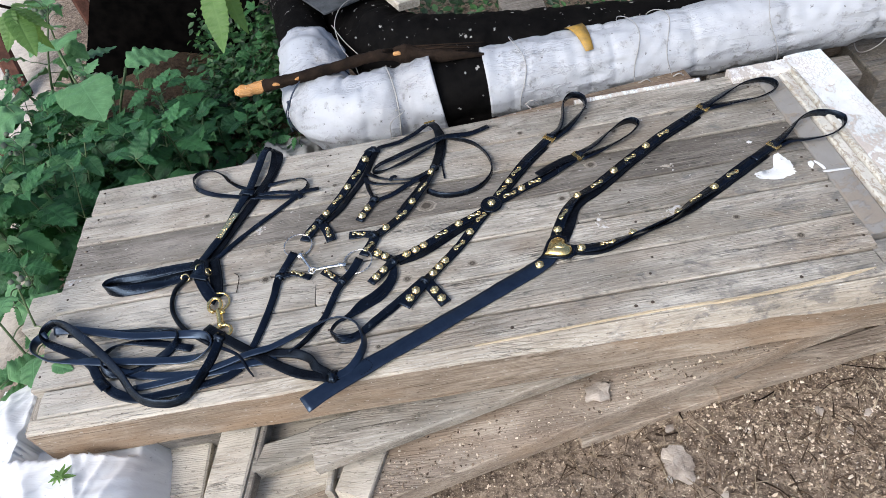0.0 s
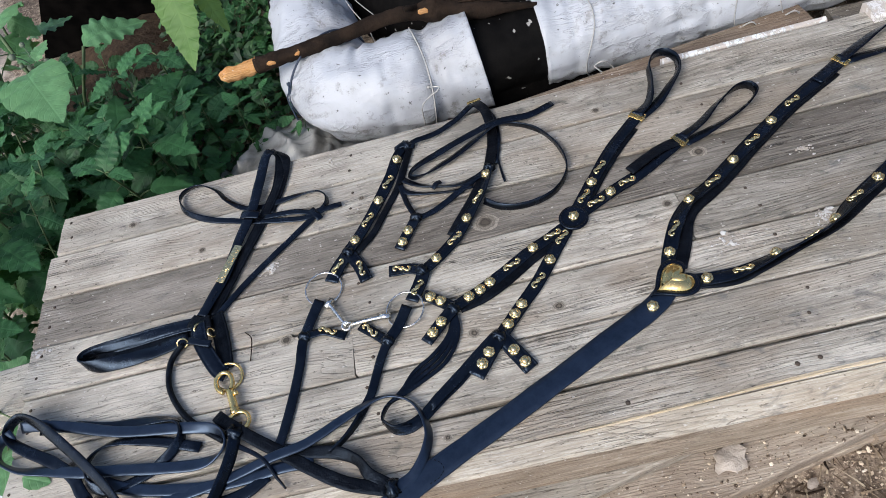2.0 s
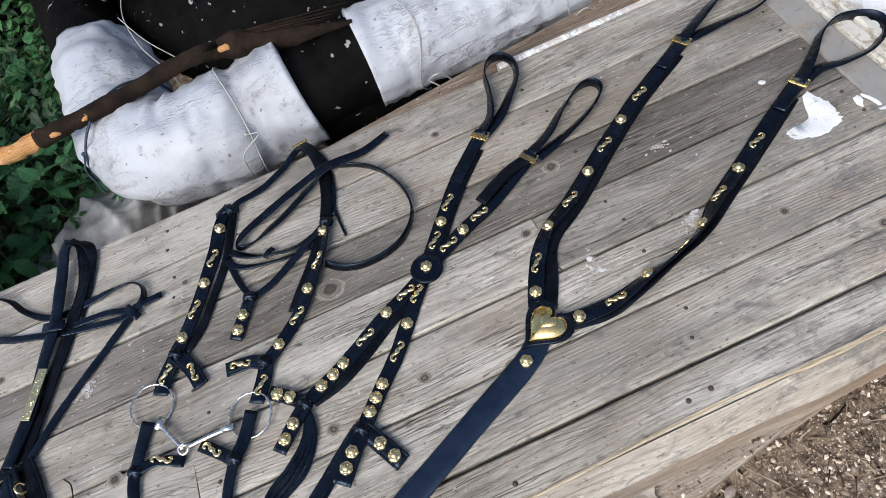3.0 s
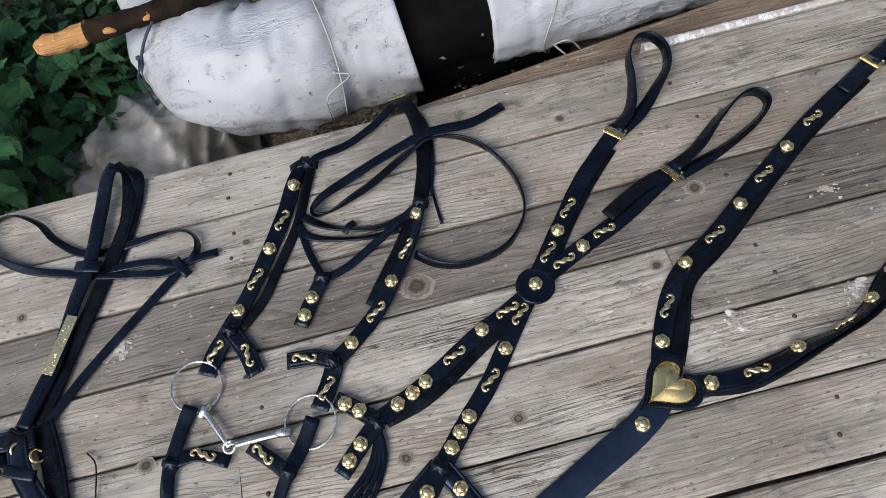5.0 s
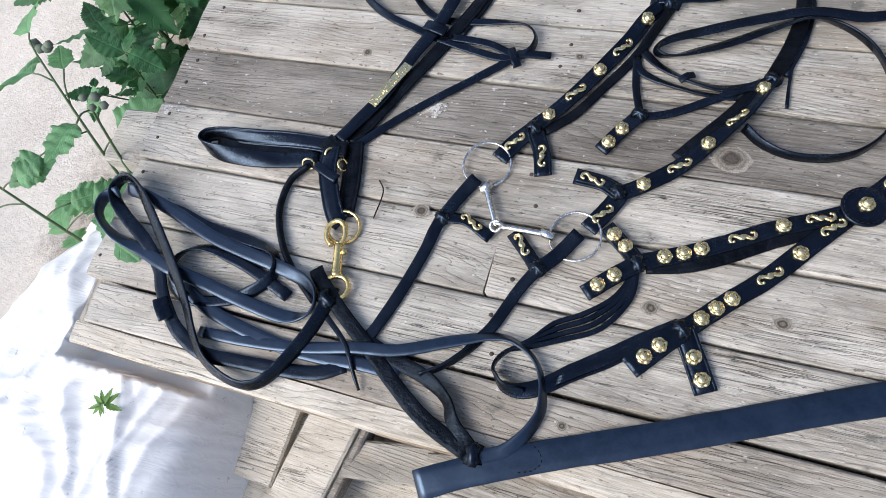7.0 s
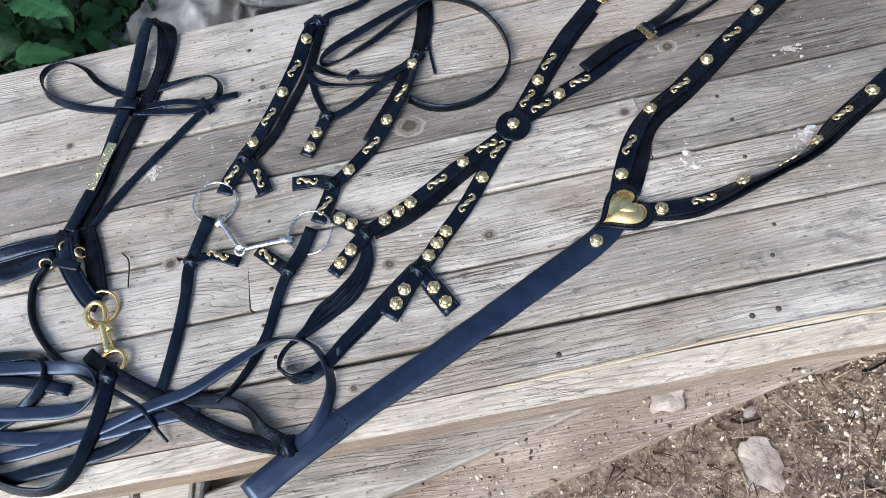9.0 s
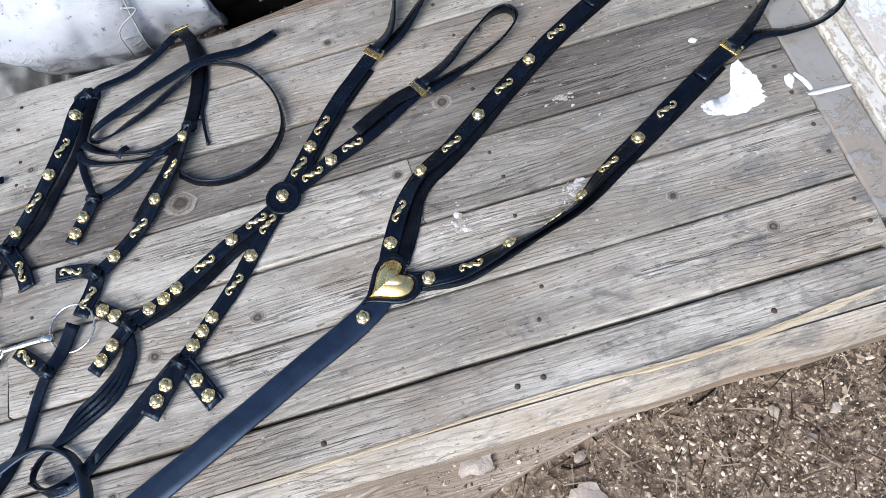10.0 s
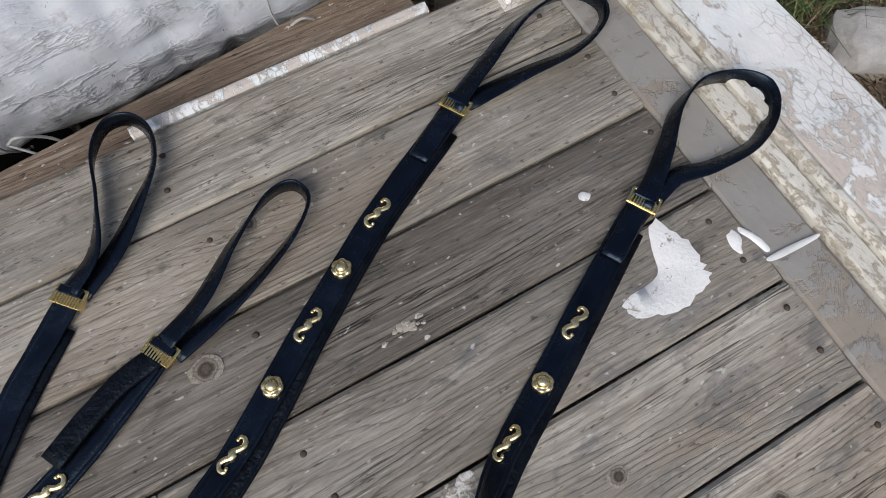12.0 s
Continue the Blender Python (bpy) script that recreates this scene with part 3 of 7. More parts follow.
# ---- the ground ----
def ground_height(x, y):
    h = 0.012 * noise.noise((x * 3, y * 3, 0)) + 0.006 * noise.noise((x * 11, y * 11, 4))
    d = math.hypot((x + 0.96) / 0.20, (y - 2.38) / 0.26)          # a small heap of clay
    h += 0.13 * max(0.0, 1 - d * 0.8) ** 1.5 if d < 1.25 else 0.0
    return h


def make_ground():
    n = 190
    ax = [math.sinh(4.6 * (2 * i / n - 1)) / math.sinh(4.6) * 60.0 for i in range(n + 1)]
    bm = bmesh.new()
    grid = [[bm.verts.new((x, y + 1.0, ground_height(x, y + 1.0) if math.hypot(x, y) < 6 else 0.0)) for x in ax] for y in ax]
    for r0, r1 in zip(grid, grid[1:]):
        for j in range(n):
            bm.faces.new((r0[j], r0[j + 1], r1[j + 1], r1[j]))
    solid("ground", bm, EARTH, "dark earth strewn with wood chips and trodden sand", "ground", kind="structure")


make_ground()


def chip_stuff():
    """Sawdust, splinters and bark crumbs on the earth."""
    rnd = random.Random(5)
    verts, faces = [], []
    for i in range(61000):
        lift = 0.0
        if i >= 58000:
            u, q = rnd.uniform(0.0, 1.0), rnd.uniform(0.002, 0.120) * rnd.uniform(0.4, 1.0)
            x, y, lift = -0.21 + 1.16 * u - 0.215 * q, 0.580 + 0.255 * u + 0.977 * q, 0.147
        elif i < 28000:
            x, y = rnd.uniform(-0.35, 1.6), rnd.uniform(0.05, 0.95)
        elif i < 31500:
            x, y = rnd.uniform(0.9, 2.0), rnd.uniform(0.6, 2.0)
        elif i < 34500:
            x, y = rnd.uniform(-0.75, 0.4), rnd.uniform(1.38, 1.85)
        else:
            x, y = 0.45 + 0.95 * rnd.random() ** 0.8, rnd.uniform(0.42, 1.0)
        L = rnd.choice((0.0009, 0.0010, 0.0012, 0.0014, 0.0018, 0.0022, 0.0030, 0.0055)) * rnd.uniform(0.6, 1.4) * (2.2 if 31500 <= i < 34500 else 0.55 if lift else 1.05 if i >= 34500 else 1.0)
        w, t = min(L * rnd.uniform(0.5, 1.0), 0.0026 if i < 31500 else 0.0038), rnd.uniform(0.0005, 0.0012)
        m = pose(x, y, (lift or ground_height(x, y)) + (0.002 if i < 31500 else 0.0045) + t, rnd.uniform(-30, 30), rnd.uniform(-30, 30), rnd.uniform(0, 180))
        k = len(verts)
        verts.append(m @ Vector((rnd.uniform(-0.2, 0.2) * L, 0, t)))
        for q in range(5):
            an = 2 * math.pi * q / 5
            g = rnd.uniform(0.6, 1.15)
            verts.append(m @ Vector((math.cos(an) * L * g, math.sin(an) * w * g, rnd.uniform(-1, 0) * t)))
        faces += [(k, k + 1 + q, k + 1 + (q + 1) % 5) for q in range(5)]
    me = bpy.data.meshes.new("wood_chips")
    me.from_pydata(verts, [], faces)
    me.materials.append(CHIP)
    tagged(new("wood_chips", me), "brown wood chips and sawdust scattered on the earth", "wood chips", kind="stuff")


chip_stuff()


# ---- the plank panel: an old boarded door laid flat ----
panel = thing("boarded_door", "weathered grey boarded door lying flat as a table", "old door")
SEAMS = (0.806, 0.8945, 0.988, 1.0815, 1.1755, 1.2725, 1.364)
LEFT = (-0.803, -0.806, -0.811, -0.812, -0.815, -0.806)
JOINTS = {1: (-0.268,), 2: (0.262,)}
for i, (a, b) in enumerate(zip(SEAMS, SEAMS[1:])):
    ends = [LEFT[i], *JOINTS.get(i, ()), 0.7535]
    for n, (x0, x1) in enumerate(zip(ends, ends[1:])):
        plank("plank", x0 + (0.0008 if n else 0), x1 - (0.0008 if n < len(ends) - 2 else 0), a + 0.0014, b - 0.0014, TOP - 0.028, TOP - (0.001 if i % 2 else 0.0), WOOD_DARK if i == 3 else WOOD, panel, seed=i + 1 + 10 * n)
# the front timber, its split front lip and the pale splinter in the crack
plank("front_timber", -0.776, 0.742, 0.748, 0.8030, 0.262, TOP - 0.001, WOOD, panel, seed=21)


def front_lip():
    """The split-off front edge: broken away lower towards its right end, its sawn face brown."""
    bm = bmesh.new()
    n = 70
    rows = []
    for i in range(n + 1):
        s = i / n
        x = -0.79 + 1.545 * s
        low = 0.258 - 0.016 * s + 0.0025 * noise.noise((x * 7, 1.0, 4.0))
        drop = 0.010 + 0.036 * max(0.0, (s - 0.45) / 0.55) ** 1.2 + 0.004 * noise.noise((x * 16, 3.0, 2.0))
        front = 0.7185 + 0.003 * noise.noise((x * 10, 8.0, 1.0))
        back = 0.7465
        top = TOP - 0.005 + 0.0015 * noise.noise((x * 12, 5.0, 7.0))
        mid = front + (back - front) * (0.55 + 0.12 * noise.noise((x * 9, 2.0, 3.0)))
        rows.append([bm.verts.new((x, a, b)) for a, b in ((front, low), (front - 0.001, TOP - drop), (front + 0.003, TOP - drop + 0.003), (mid, top - 0.3 * (drop - 0.008)), (back, top), (back, low))])
    for u, w in zip(rows, rows[1:]):
        for j in range(6):
            f = bm.faces.new((u[j], w[j], w[(j + 1) % 6], u[(j + 1) % 6]))
            f.material_index = 1 if j == 0 else 0
    bm.faces.new(rows[0])
    bm.faces.new(rows[-1][::-1])
    bmesh.ops.recalc_face_normals(bm, faces=bm.faces)
    ob = part("front_lip", bm, WOOD_BEAM, panel, "split front edge with a brown sawn face", smooth=False)
    ob.data.materials.append(WOOD_FACE)


front_lip()


def splinter():
    """A long raw strip of pale wood lifting out of the crack."""
    bm = bmesh.new()
    line = catmull([(0.02, 0.7455, TOP - 0.003, 0), (0.17, 0.7485, TOP - 0.001, 6), (0.35, 0.7515, TOP + 0.001, 0), (0.47, 0.7475, TOP + 0.002, 8), (0.58, 0.750, TOP + 0.003, 4), (0.66, 0.757, TOP + 0.002, 2), (0.725, 0.763, TOP + 0.001, 0)], 12)

    def section(s):
        w = (0.0008 + 0.0042 * s) * (1 + 0.45 * noise.noise((s * 22, 4.0, 1.0))) * min(1.0, 6 * (1.02 - s))
        return [(-w, -0.003), (-w * 0.8, 0.0008), (w * 0.7, 0.0012 + 0.0008 * noise.noise((s * 30, 1.0, 1.0))), (w, -0.003)]

    sweep(bm, line, section)
    part("splinter", bm, WOOD_PALE, panel, "pale fresh splinter", smooth=False)


splinter()
# ends of two cross-battens below, seen past the left end
plank("batten", 0, 0.62, -0.035, 0.035, 0.27, 0.328, WOOD_CROSS, panel, seed=31, m=turned(-0.78, 0.74, 0, 90))
plank("batten", 0, 0.62, -0.035, 0.035, 0.27, 0.328, WOOD_CROSS, panel, seed=32, m=turned(0.40, 0.74, 0, 90))
plank("batten", 0, 0.14, -0.045, 0.045, 0.29, 0.33, WOOD, panel, seed=33, m=turned(-0.90, 1.03, 0, 3))
# grey batten, whitewashed moulding and white painted rail at the right end
plank("end_batten", 0, 0.521, -0.0245, 0.0245, TOP - 0.03, TOP - 0.0005, GREY_PAINT, panel, seed=41, m=turned(0.7805, 0.836, 0, 90), label="worn grey-painted end batten")
plank("moulding", 0, 0.50, -0.011, 0.011, TOP - 0.02, TOP + 0.006, MOULD_PAINT, panel, seed=42, m=turned(0.8195, 0.853, 0, 90.6), label="whitewashed moulding")
plank("moulding", 0, 0.50, -0.007, 0.007, TOP - 0.02, TOP + 0.012, MOULD_PAINT, panel, seed=45, m=turned(0.8385, 0.853, 0, 90.6), label="whitewashed moulding")
plank("white_rail", 0, 0.535, -0.045, 0.045, TOP - 0.028, TOP + 0.009, WHITE_PAINT, panel, seed=43, m=turned(0.8935, 0.85, 0, 91.2), label="flaking white-painted rail")
plank("end_board", 0, 0.36, -0.029, 0.029, 0.235, 0.30, WOOD, panel, seed=47, m=turned(0.757, 0.795, 0, 1.5), label="lower grey board running on past the end")
plank("top_rail", 0.70, 0.846, 1.3275, 1.372, TOP - 0.02, TOP + 0.012, WHITE_PAINT, panel, seed=44, label="flaking white-painted rail")


def knot_patch(x, y, r, stretch=1.25):
    bm = bmesh.new()
    rnd = random.Random(int(1000 * x) + 7)
    rim = []
    for j in range(14):
        a = 2 * math.pi * j / 14
        k = 1 + 0.12 * rnd.uniform(-1, 1)
        rim.append((math.cos(a) * k * stretch, math.sin(a) * k))
    c = bm.verts.new((0, 0, 0.25))
    inner = [bm.verts.new((0.6 * u, 0.6 * v, 0.22)) for u, v in rim]
    outer = [bm.verts.new((u, v, -0.02)) for u, v in rim]
    for j in range(14):
        bm.faces.new((c, inner[j], inner[(j + 1) % 14]))
        bm.faces.new((inner[j], outer[j], outer[(j + 1) % 14], inner[(j + 1) % 14]))
    ob = part("knot", bm, KNOT, panel, at=(x, y, TOP + 0.0004))
    ob.scale = (r * 0.95, r * 0.86, 0.0014)


for x, y, r in ((-0.371, 0.982, 0.010), (-0.087, 0.919, 0.009), (0.041, 0.93, 0.009), (-0.033, 1.11, 0.019), (0.245, 1.06, 0.009), (0.325, 1.145, 0.012), (0.147, 0.896, 0.010),
                (-0.23, 1.226, 0.006), (-0.62, 1.03, 0.008), (-0.52, 1.20, 0.007), (0.40, 1.24, 0.009), (0.55, 0.93, 0.008), (0.64, 0.86, 0.009), (-0.70, 0.86, 0.008), (-0.15, 0.775, 0.006), (0.2, 1.29, 0.008), (-0.66, 1.30, 0.008)):
    knot_patch(x, y, r)


def nail(x, y, r=0.0028):
    bm = bmesh.new()
    bmesh.ops.create_cone(bm, cap_ends=True, segments=9, radius1=r, radius2=r * 0.7, depth=0.0012)
    part("nail", bm, NAIL, panel, at=(x, y, TOP + 0.0008))


rn = random.Random(3)
for i, (a, b) in enumerate(zip(SEAMS, SEAMS[1:])):
    for x in (-0.79, -0.243, 0.36, 0.735):
        nail(x + rn.uniform(-0.01, 0.01), a + 0.03 + rn.uniform(-0.006, 0.006))
        nail(x + rn.uniform(-0.01, 0.01), b - 0.025 + rn.uniform(-0.006, 0.006))
for x in (-0.5, -0.18, 0.09, 0.31, 0.34, 0.6):
    nail(x, 0.768 + rn.uniform(-0.008, 0.008), 0.0034)


def patch(name, rim, z, material, label, category, seed):
    """A thin spilled layer inside a wavering rim."""
    bm = bmesh.new()
    line = catmull([(x, y, 0) for x, y in rim], 5, True)
    c = np.mean(line, axis=0)
    outer = []
    for i, p in enumerate(line):
        k = 1 + 0.17 * noise.noise((p[0] * 260, p[1] * 260, seed))
        outer.append(bm.verts.new((c[0] + (p[0] - c[0]) * k, c[1] + (p[1] - c[1]) * k, z)))
    inner = [bm.verts.new((c[0] + (v.co.x - c[0]) * 0.85, c[1] + (v.co.y - c[1]) * 0.85, z + 0.0006)) for v in outer]
    n = len(outer)
    for j in range(n):
        bm.faces.new((outer[j], outer[(j + 1) % n], inner[(j + 1) % n], inner[j]))
    bm.faces.new(inner)
    bmesh.ops.triangulate(bm, faces=[f for f in bm.faces if len(f.verts) > 4])
    bmesh.ops.recalc_face_normals(bm, faces=bm.faces)
    return solid(name, bm, material, label, category)


Z = TOP + 0.0010
patch("paint_blot", ((0.690, 1.080), (0.704, 1.057), (0.706, 1.032), (0.698, 1.016), (0.673, 1.007), (0.645, 1.012), (0.628, 1.026), (0.632, 1.036), (0.652, 1.037), (0.668, 1.042), (0.676, 1.062)), Z, BLOT, "white paint spilled on the grey planks", "paint stain", 1)
patch("paint_blot", ((0.733, 1.030), (0.737, 1.040), (0.744, 1.042), (0.746, 1.034), (0.741, 1.026), (0.737, 1.021)), Z, BLOT, "small splash of white paint on the planks", "paint stain", 2)
patch("paint_blot", ((0.747, 1.040), (0.753, 1.038), (0.759, 1.026), (0.760, 1.015), (0.755, 1.014), (0.752, 1.026)), Z, BLOT, "small splash of white paint on the planks", "paint stain", 8)
patch("paint_blot", ((0.757, 1.009), (0.80, 1.0055), (0.801, 1.0015), (0.757, 1.0035)), Z + 0.0006, BLOT, "white paint streak across the grey batten", "paint stain", 3)
patch("paint_blot", ((0.649, 1.127), (0.654, 1.132), (0.660, 1.127), (0.655, 1.122)), Z, BLOT, "white paint drop on the planks", "paint stain", 4)


def smear(x, y, spread, count, seed, label):
    """Dried spatter: many small flakes of white."""
    r = random.Random(seed)
    verts, faces = [], []
    for i in range(count):
        u, v = r.gauss(0, spread), r.gauss(0, spread * 0.55)
        s = r.uniform(0.0012, 0.0045) * (1.2 if abs(u) < spread * 0.6 else 0.6)
        k = len(verts)
        n = 7
        verts.append((x + u, y + v, Z + 0.0001))
        for j in range(n):
            a = 2 * math.pi * j / n
            q = s * r.uniform(0.5, 1.2)
            verts.append((x + u + math.cos(a) * q * 1.3, y + v + math.sin(a) * q, Z - 0.0006))
        faces += [(k, k + 1 + j, k + 1 + (j + 1) % n) for j in range(n)]
    me = bpy.data.meshes.new("chalk_smear")
    me.from_pydata(verts, [], faces)
    me.materials.append(SMEAR)
    tagged(new("chalk_smear", me), label, "stain", "stains")


smear(0.447, 0.973, 0.012, 60, 5, "chalky white smear on the planks")
smear(-0.40, 1.127, 0.013, 60, 6, "chalky white smear on the planks")
smear(0.47, 1.10, 0.010, 22, 7, "faint pale smear on the planks")
smear(0.30, 0.975, 0.016, 30, 8, "faint pale smear on the planks")
smear(-0.795, 1.07, 0.010, 26, 9, "pale chip marks at the plank ends")
smear(-0.28, 1.33, 0.003, 4, 10, "white drop on the planks")

# ---- timbers under the panel ----
corner = thing("corner_beam", "grey grained timber end beside the panel corner", "timber")
plank("timber", 0, 0.46, -0.028, 0.028, 0.24, TOP - 0.006, WOOD_FLAT, corner, seed=51, m=turned(0.746, 0.799, 0, 2.5))
corner2 = thing("back_board", "brown painted board with a white edge behind the panel", "board")
plank("board", 0, 0.62, 0.0, 0.105, 0.30, 0.329, WOOD_BROWN, corner2, seed=52, m=turned(0.03, 1.285, 0, 6.5))
plank("edge_strip", 0.345, 0.64, 1.3665, 1.379, 0.331, TOP - 0.002, WHITE_PAINT, corner2, seed=53, label="white-painted edge strip")


def lower_board(name, p, q, width, z, thick, material, seed, label, tilt=0.0):
    """A loose board whose front edge runs from p to q."""
    a = math.atan2(q[1] - p[1], q[0] - p[0])
    L = math.hypot(q[0] - p[0], q[1] - p[1])
    t = thing(name, label, "board", "loose boards under the panel")
    plank("board", 0, L, 0, width, -thick, 0, material, t, seed=seed, worn=0.002, m=Matrix.Translation((p[0], p[1], z)) @ pose(0, 0, 0, 0, tilt, math.degrees(a)))
    return t


lower_board("loose_board", (-0.30, 0.632), (0.85, 0.872), 0.085, 0.225, 0.03, WOOD, 61, "grey loose board sticking out below the panel")
lower_board("loose_board", (-0.21, 0.580), (0.95, 0.835), 0.125, 0.150, 0.05, WOOD_LOWER, 62, "wide brown board with a worn pale edge on the stack")
lower_board("loose_board", (0.20, 0.690), (0.86, 0.80), 0.10, 0.026, 0.03, WOOD_LOWER, 64, "dirty board half buried in the earth")
lower_board("loose_board", (-0.62, 0.640), (-0.16, 0.700), 0.12, 0.165, 0.03, WOOD_BEAM, 65, "pale short board under the front timber")
lower_board("loose_board", (-0.60, 0.60), (-0.22, 0.655), 0.09, 0.10, 0.05, WOOD_LOWER, 66, "thick brown timber low in the stack")
blk = thing("wood_block", "pale sawn block end in the stack", "block")
plank("block", 0, 0.16, -0.035, 0.035, 0.09, 0.165, WOOD_BEAM, blk, seed=67, m=turned(-0.25, 0.60, 0, 68))
for i, (x, y, z, a, L, w, th, tilt, mt, lab) in enumerate((
        (-0.575, 0.615, 0.178, 86, 0.15, 0.088, 0.022, -4, WOOD_BEAM, "pale stained plank end below the front timber"),
        (-0.487, 0.598, 0.196, 76, 0.17, 0.074, 0.020, -10, WOOD_BEAM, "short pale plank leaning below the front timber"),
        (-0.441, 0.600, 0.192, 76, 0.165, 0.013, 0.030, -10, WOOD_DARK, "narrow dark slat beside the leaning plank"),
        (-0.655, 0.605, 0.145, 3, 0.17, 0.062, 0.035, 0, WOOD_BEAM, "pale short board at the foot of the stack"),
        (-0.43, 0.680, 0.205, 9, 0.26, 0.050, 0.028, 0, WOOD, "grey weathered board end in the stack"),
        (-0.44, 0.640, 0.150, 12, 0.22, 0.060, 0.030, 0, WOOD_BEAM, "worn sawn board end in the stack"),
        (-0.42, 0.590, 0.095, 10, 0.20, 0.070, 0.030, 0, WOOD_LOWER, "brown board end low in the stack"),
        (-0.292, 0.610, 0.172, 82, 0.135, 0.014, 0.07, 0, WOOD_BEAM, "thin white upright slat beside the block"))):
    t = thing("plank_end", lab, "board", "plank ends")
    plank("board", 0, L, -w / 2, w / 2, -th, 0.0, mt, t, seed=70 + i, m=Matrix.Translation((x, y, z)) @ pose(0, 0, 0, 0, tilt, a))
lower_board("loose_board", (0.50, 0.735), (0.95, 0.80), 0.05, 0.035, 0.025, WOOD_LOWER, 69, "grey board end sunk in the chips")
for i, (x, y) in enumerate(((-0.55, 0.80), (0.05, 0.85), (0.6, 0.86), (-0.55, 1.25), (0.1, 1.25), (0.6, 1.25))):
    t = thing("support_block", "rough dark timber block carrying the panel", "block", "supports")
    plank("block", -0.09, 0.09, -0.06, 0.06, -0.01, 0.335 if y > 1 else 0.27, WOOD_DARK, t, seed=80 + i, m=turned(x, y, 0, 12 * i))

# ---- tack: studs, scrolls, buckles and knots ----


def stud_mesh(name, bm):
    me = bpy.data.meshes.new(name)
    bmesh.ops.recalc_face_normals(bm, faces=bm.faces)
    bm.to_mesh(me)
    bm.free()
    me.materials.append(BRASS_PALE)
    for p in me.polygons:
        p.use_smooth = True
    return me


def flower_mesh():
    """A pressed brass flower: six cupped petals round a domed button."""
    bm = bmesh.new()
    n = 36
    rows = []
    for r, z, lobe, lift in ((0.0082, 0.0, 0.045, 0.0), (0.0084, 0.0014, 0.045, 0.0), (0.0078, 0.0032, 0.045, 0.0004), (0.0068, 0.0042, 0.035, 0.0005), (0.0058, 0.0040, 0.02, 0.0003),
                             (0.0051, 0.0044, 0.0, 0.0), (0.0046, 0.0062, 0.0, 0.0), (0.0034, 0.0076, 0.0, 0.0), (0.0014, 0.0083, 0.0, 0.0)):
        row = []
        for j in range(n):
            a = 2 * math.pi * j / n
            petal = abs(math.cos(3 * a))
            k = r * (1 - lobe + 2 * lobe * petal ** 0.6)
            row.append(bm.verts.new((math.cos(a) * k, math.sin(a) * k, z + lift * (petal - 0.5) * 2)))
        rows.append(row)
    for u, w in zip(rows, rows[1:]):
        for j in range(n):
            bm.faces.new((u[j], u[(j + 1) % n], w[(j + 1) % n], w[j]))
    bm.faces.new(rows[-1])
    return stud_mesh("flower_stud", bm)


def scroll_mesh():
    """An S-shaped brass scroll with hooked, knobbed ends and a swollen waist."""
    bm = bmesh.new()
    pts = ((-0.0098, -0.0026), (-0.0124, -0.0010), (-0.0120, 0.0030), (-0.0086, 0.0050), (-0.0052, 0.0030), (-0.0022, 0.0000), (0.0022, 0.0000), (0.0052, -0.0030), (0.0086, -0.0050), (0.0120, -0.0030), (0.0124, 0.0010), (0.0098, 0.0026))
    line = catmull([(1.06 * x, 0.92 * y, 0.0016, 0.0) for x, y in pts], 4)
    ring = [(math.cos(2 * math.pi * j / 8), math.sin(2 * math.pi * j / 8)) for j in range(8)]

    def section(s):
        w = 0.0013 + 0.0012 * math.sin(math.pi * s) ** 0.7 + 0.0016 * math.exp(-((s - 0.5) / 0.05) ** 2)
        return [(x * w, y * (0.0012 + 0.0012 * math.sin(math.pi * s))) for x, y in ring]

    sweep(bm, line, section)
    for x, y, r in ((-0.0102, -0.0020, 0.0018), (0.0102, 0.0020, 0.0018)):
        bmesh.ops.create_uvsphere(bm, u_segments=8, v_segments=5, radius=r, matrix=Matrix.Translation((x, y, 0.0018)))
    return stud_mesh("scroll_stud", bm)


FLOWER, SCROLL = flower_mesh(), scroll_mesh()


def stud(mesh, name, x, y, parent, turn=0.0, z=0.0062):
    """Sets a stud on the uppermost strap at that place, square to its face."""
    best = None
    for line, thick in STRAPS:
        for i, q in enumerate(line):
            dist = math.hypot(q[0] - x, q[1] - y)
            if dist < 0.011:
                score = q[2] - 0.9 * dist
                if best is None or score > best[0]:
                    best = (score, line, i, thick)
    m = pose(x, y, TOP + z, 0, 0, turn)
    if best:
        _, line, i, thick = best
        t = Vector((line[min(i + 1, len(line) - 1)] - line[max(i - 1, 0)])[:3]).normalized()
        side = t.cross(Vector((0, 0, 1))).normalized()
        up = side.cross(t)
        r = radians(line[i][3])
        n = up * math.cos(r) - side * math.sin(r)
        n = n if n.z >= 0 else -n
        if name == "scroll_stud" and t.dot(Vector((math.cos(radians(turn)), math.sin(radians(turn)), 0))) < 0:
            t = -t
        m = Matrix((t, n.cross(t), n)).transposed().to_4x4()
        if name != "scroll_stud":
            m = m @ pose(0, 0, 0, 0, 0, turn)
        p = Vector(line[i][:3])
        p += t * (Vector((x, y, p.z)) - p).dot(t)
        m = Matrix.Translation(p + n * (thick * 0.56 - 0.0002)) @ m
    ob = new(name, mesh)
    ob.parent = parent
    ob.matrix_basis = Matrix.Translation(-parent.matrix_world.translation) @ m
    return ob


def flowers(parent, spots, z=0.0062):
    for i, (x, y, *t) in enumerate(spots):
        stud(FLOWER, "flower_stud", x, y, parent, 37.0 * i, z)


def scrolls(parent, spots, z=0.0058):
    for x, y, a, *t in spots:
        stud(SCROLL, "scroll_stud", x, y, parent, a, z)


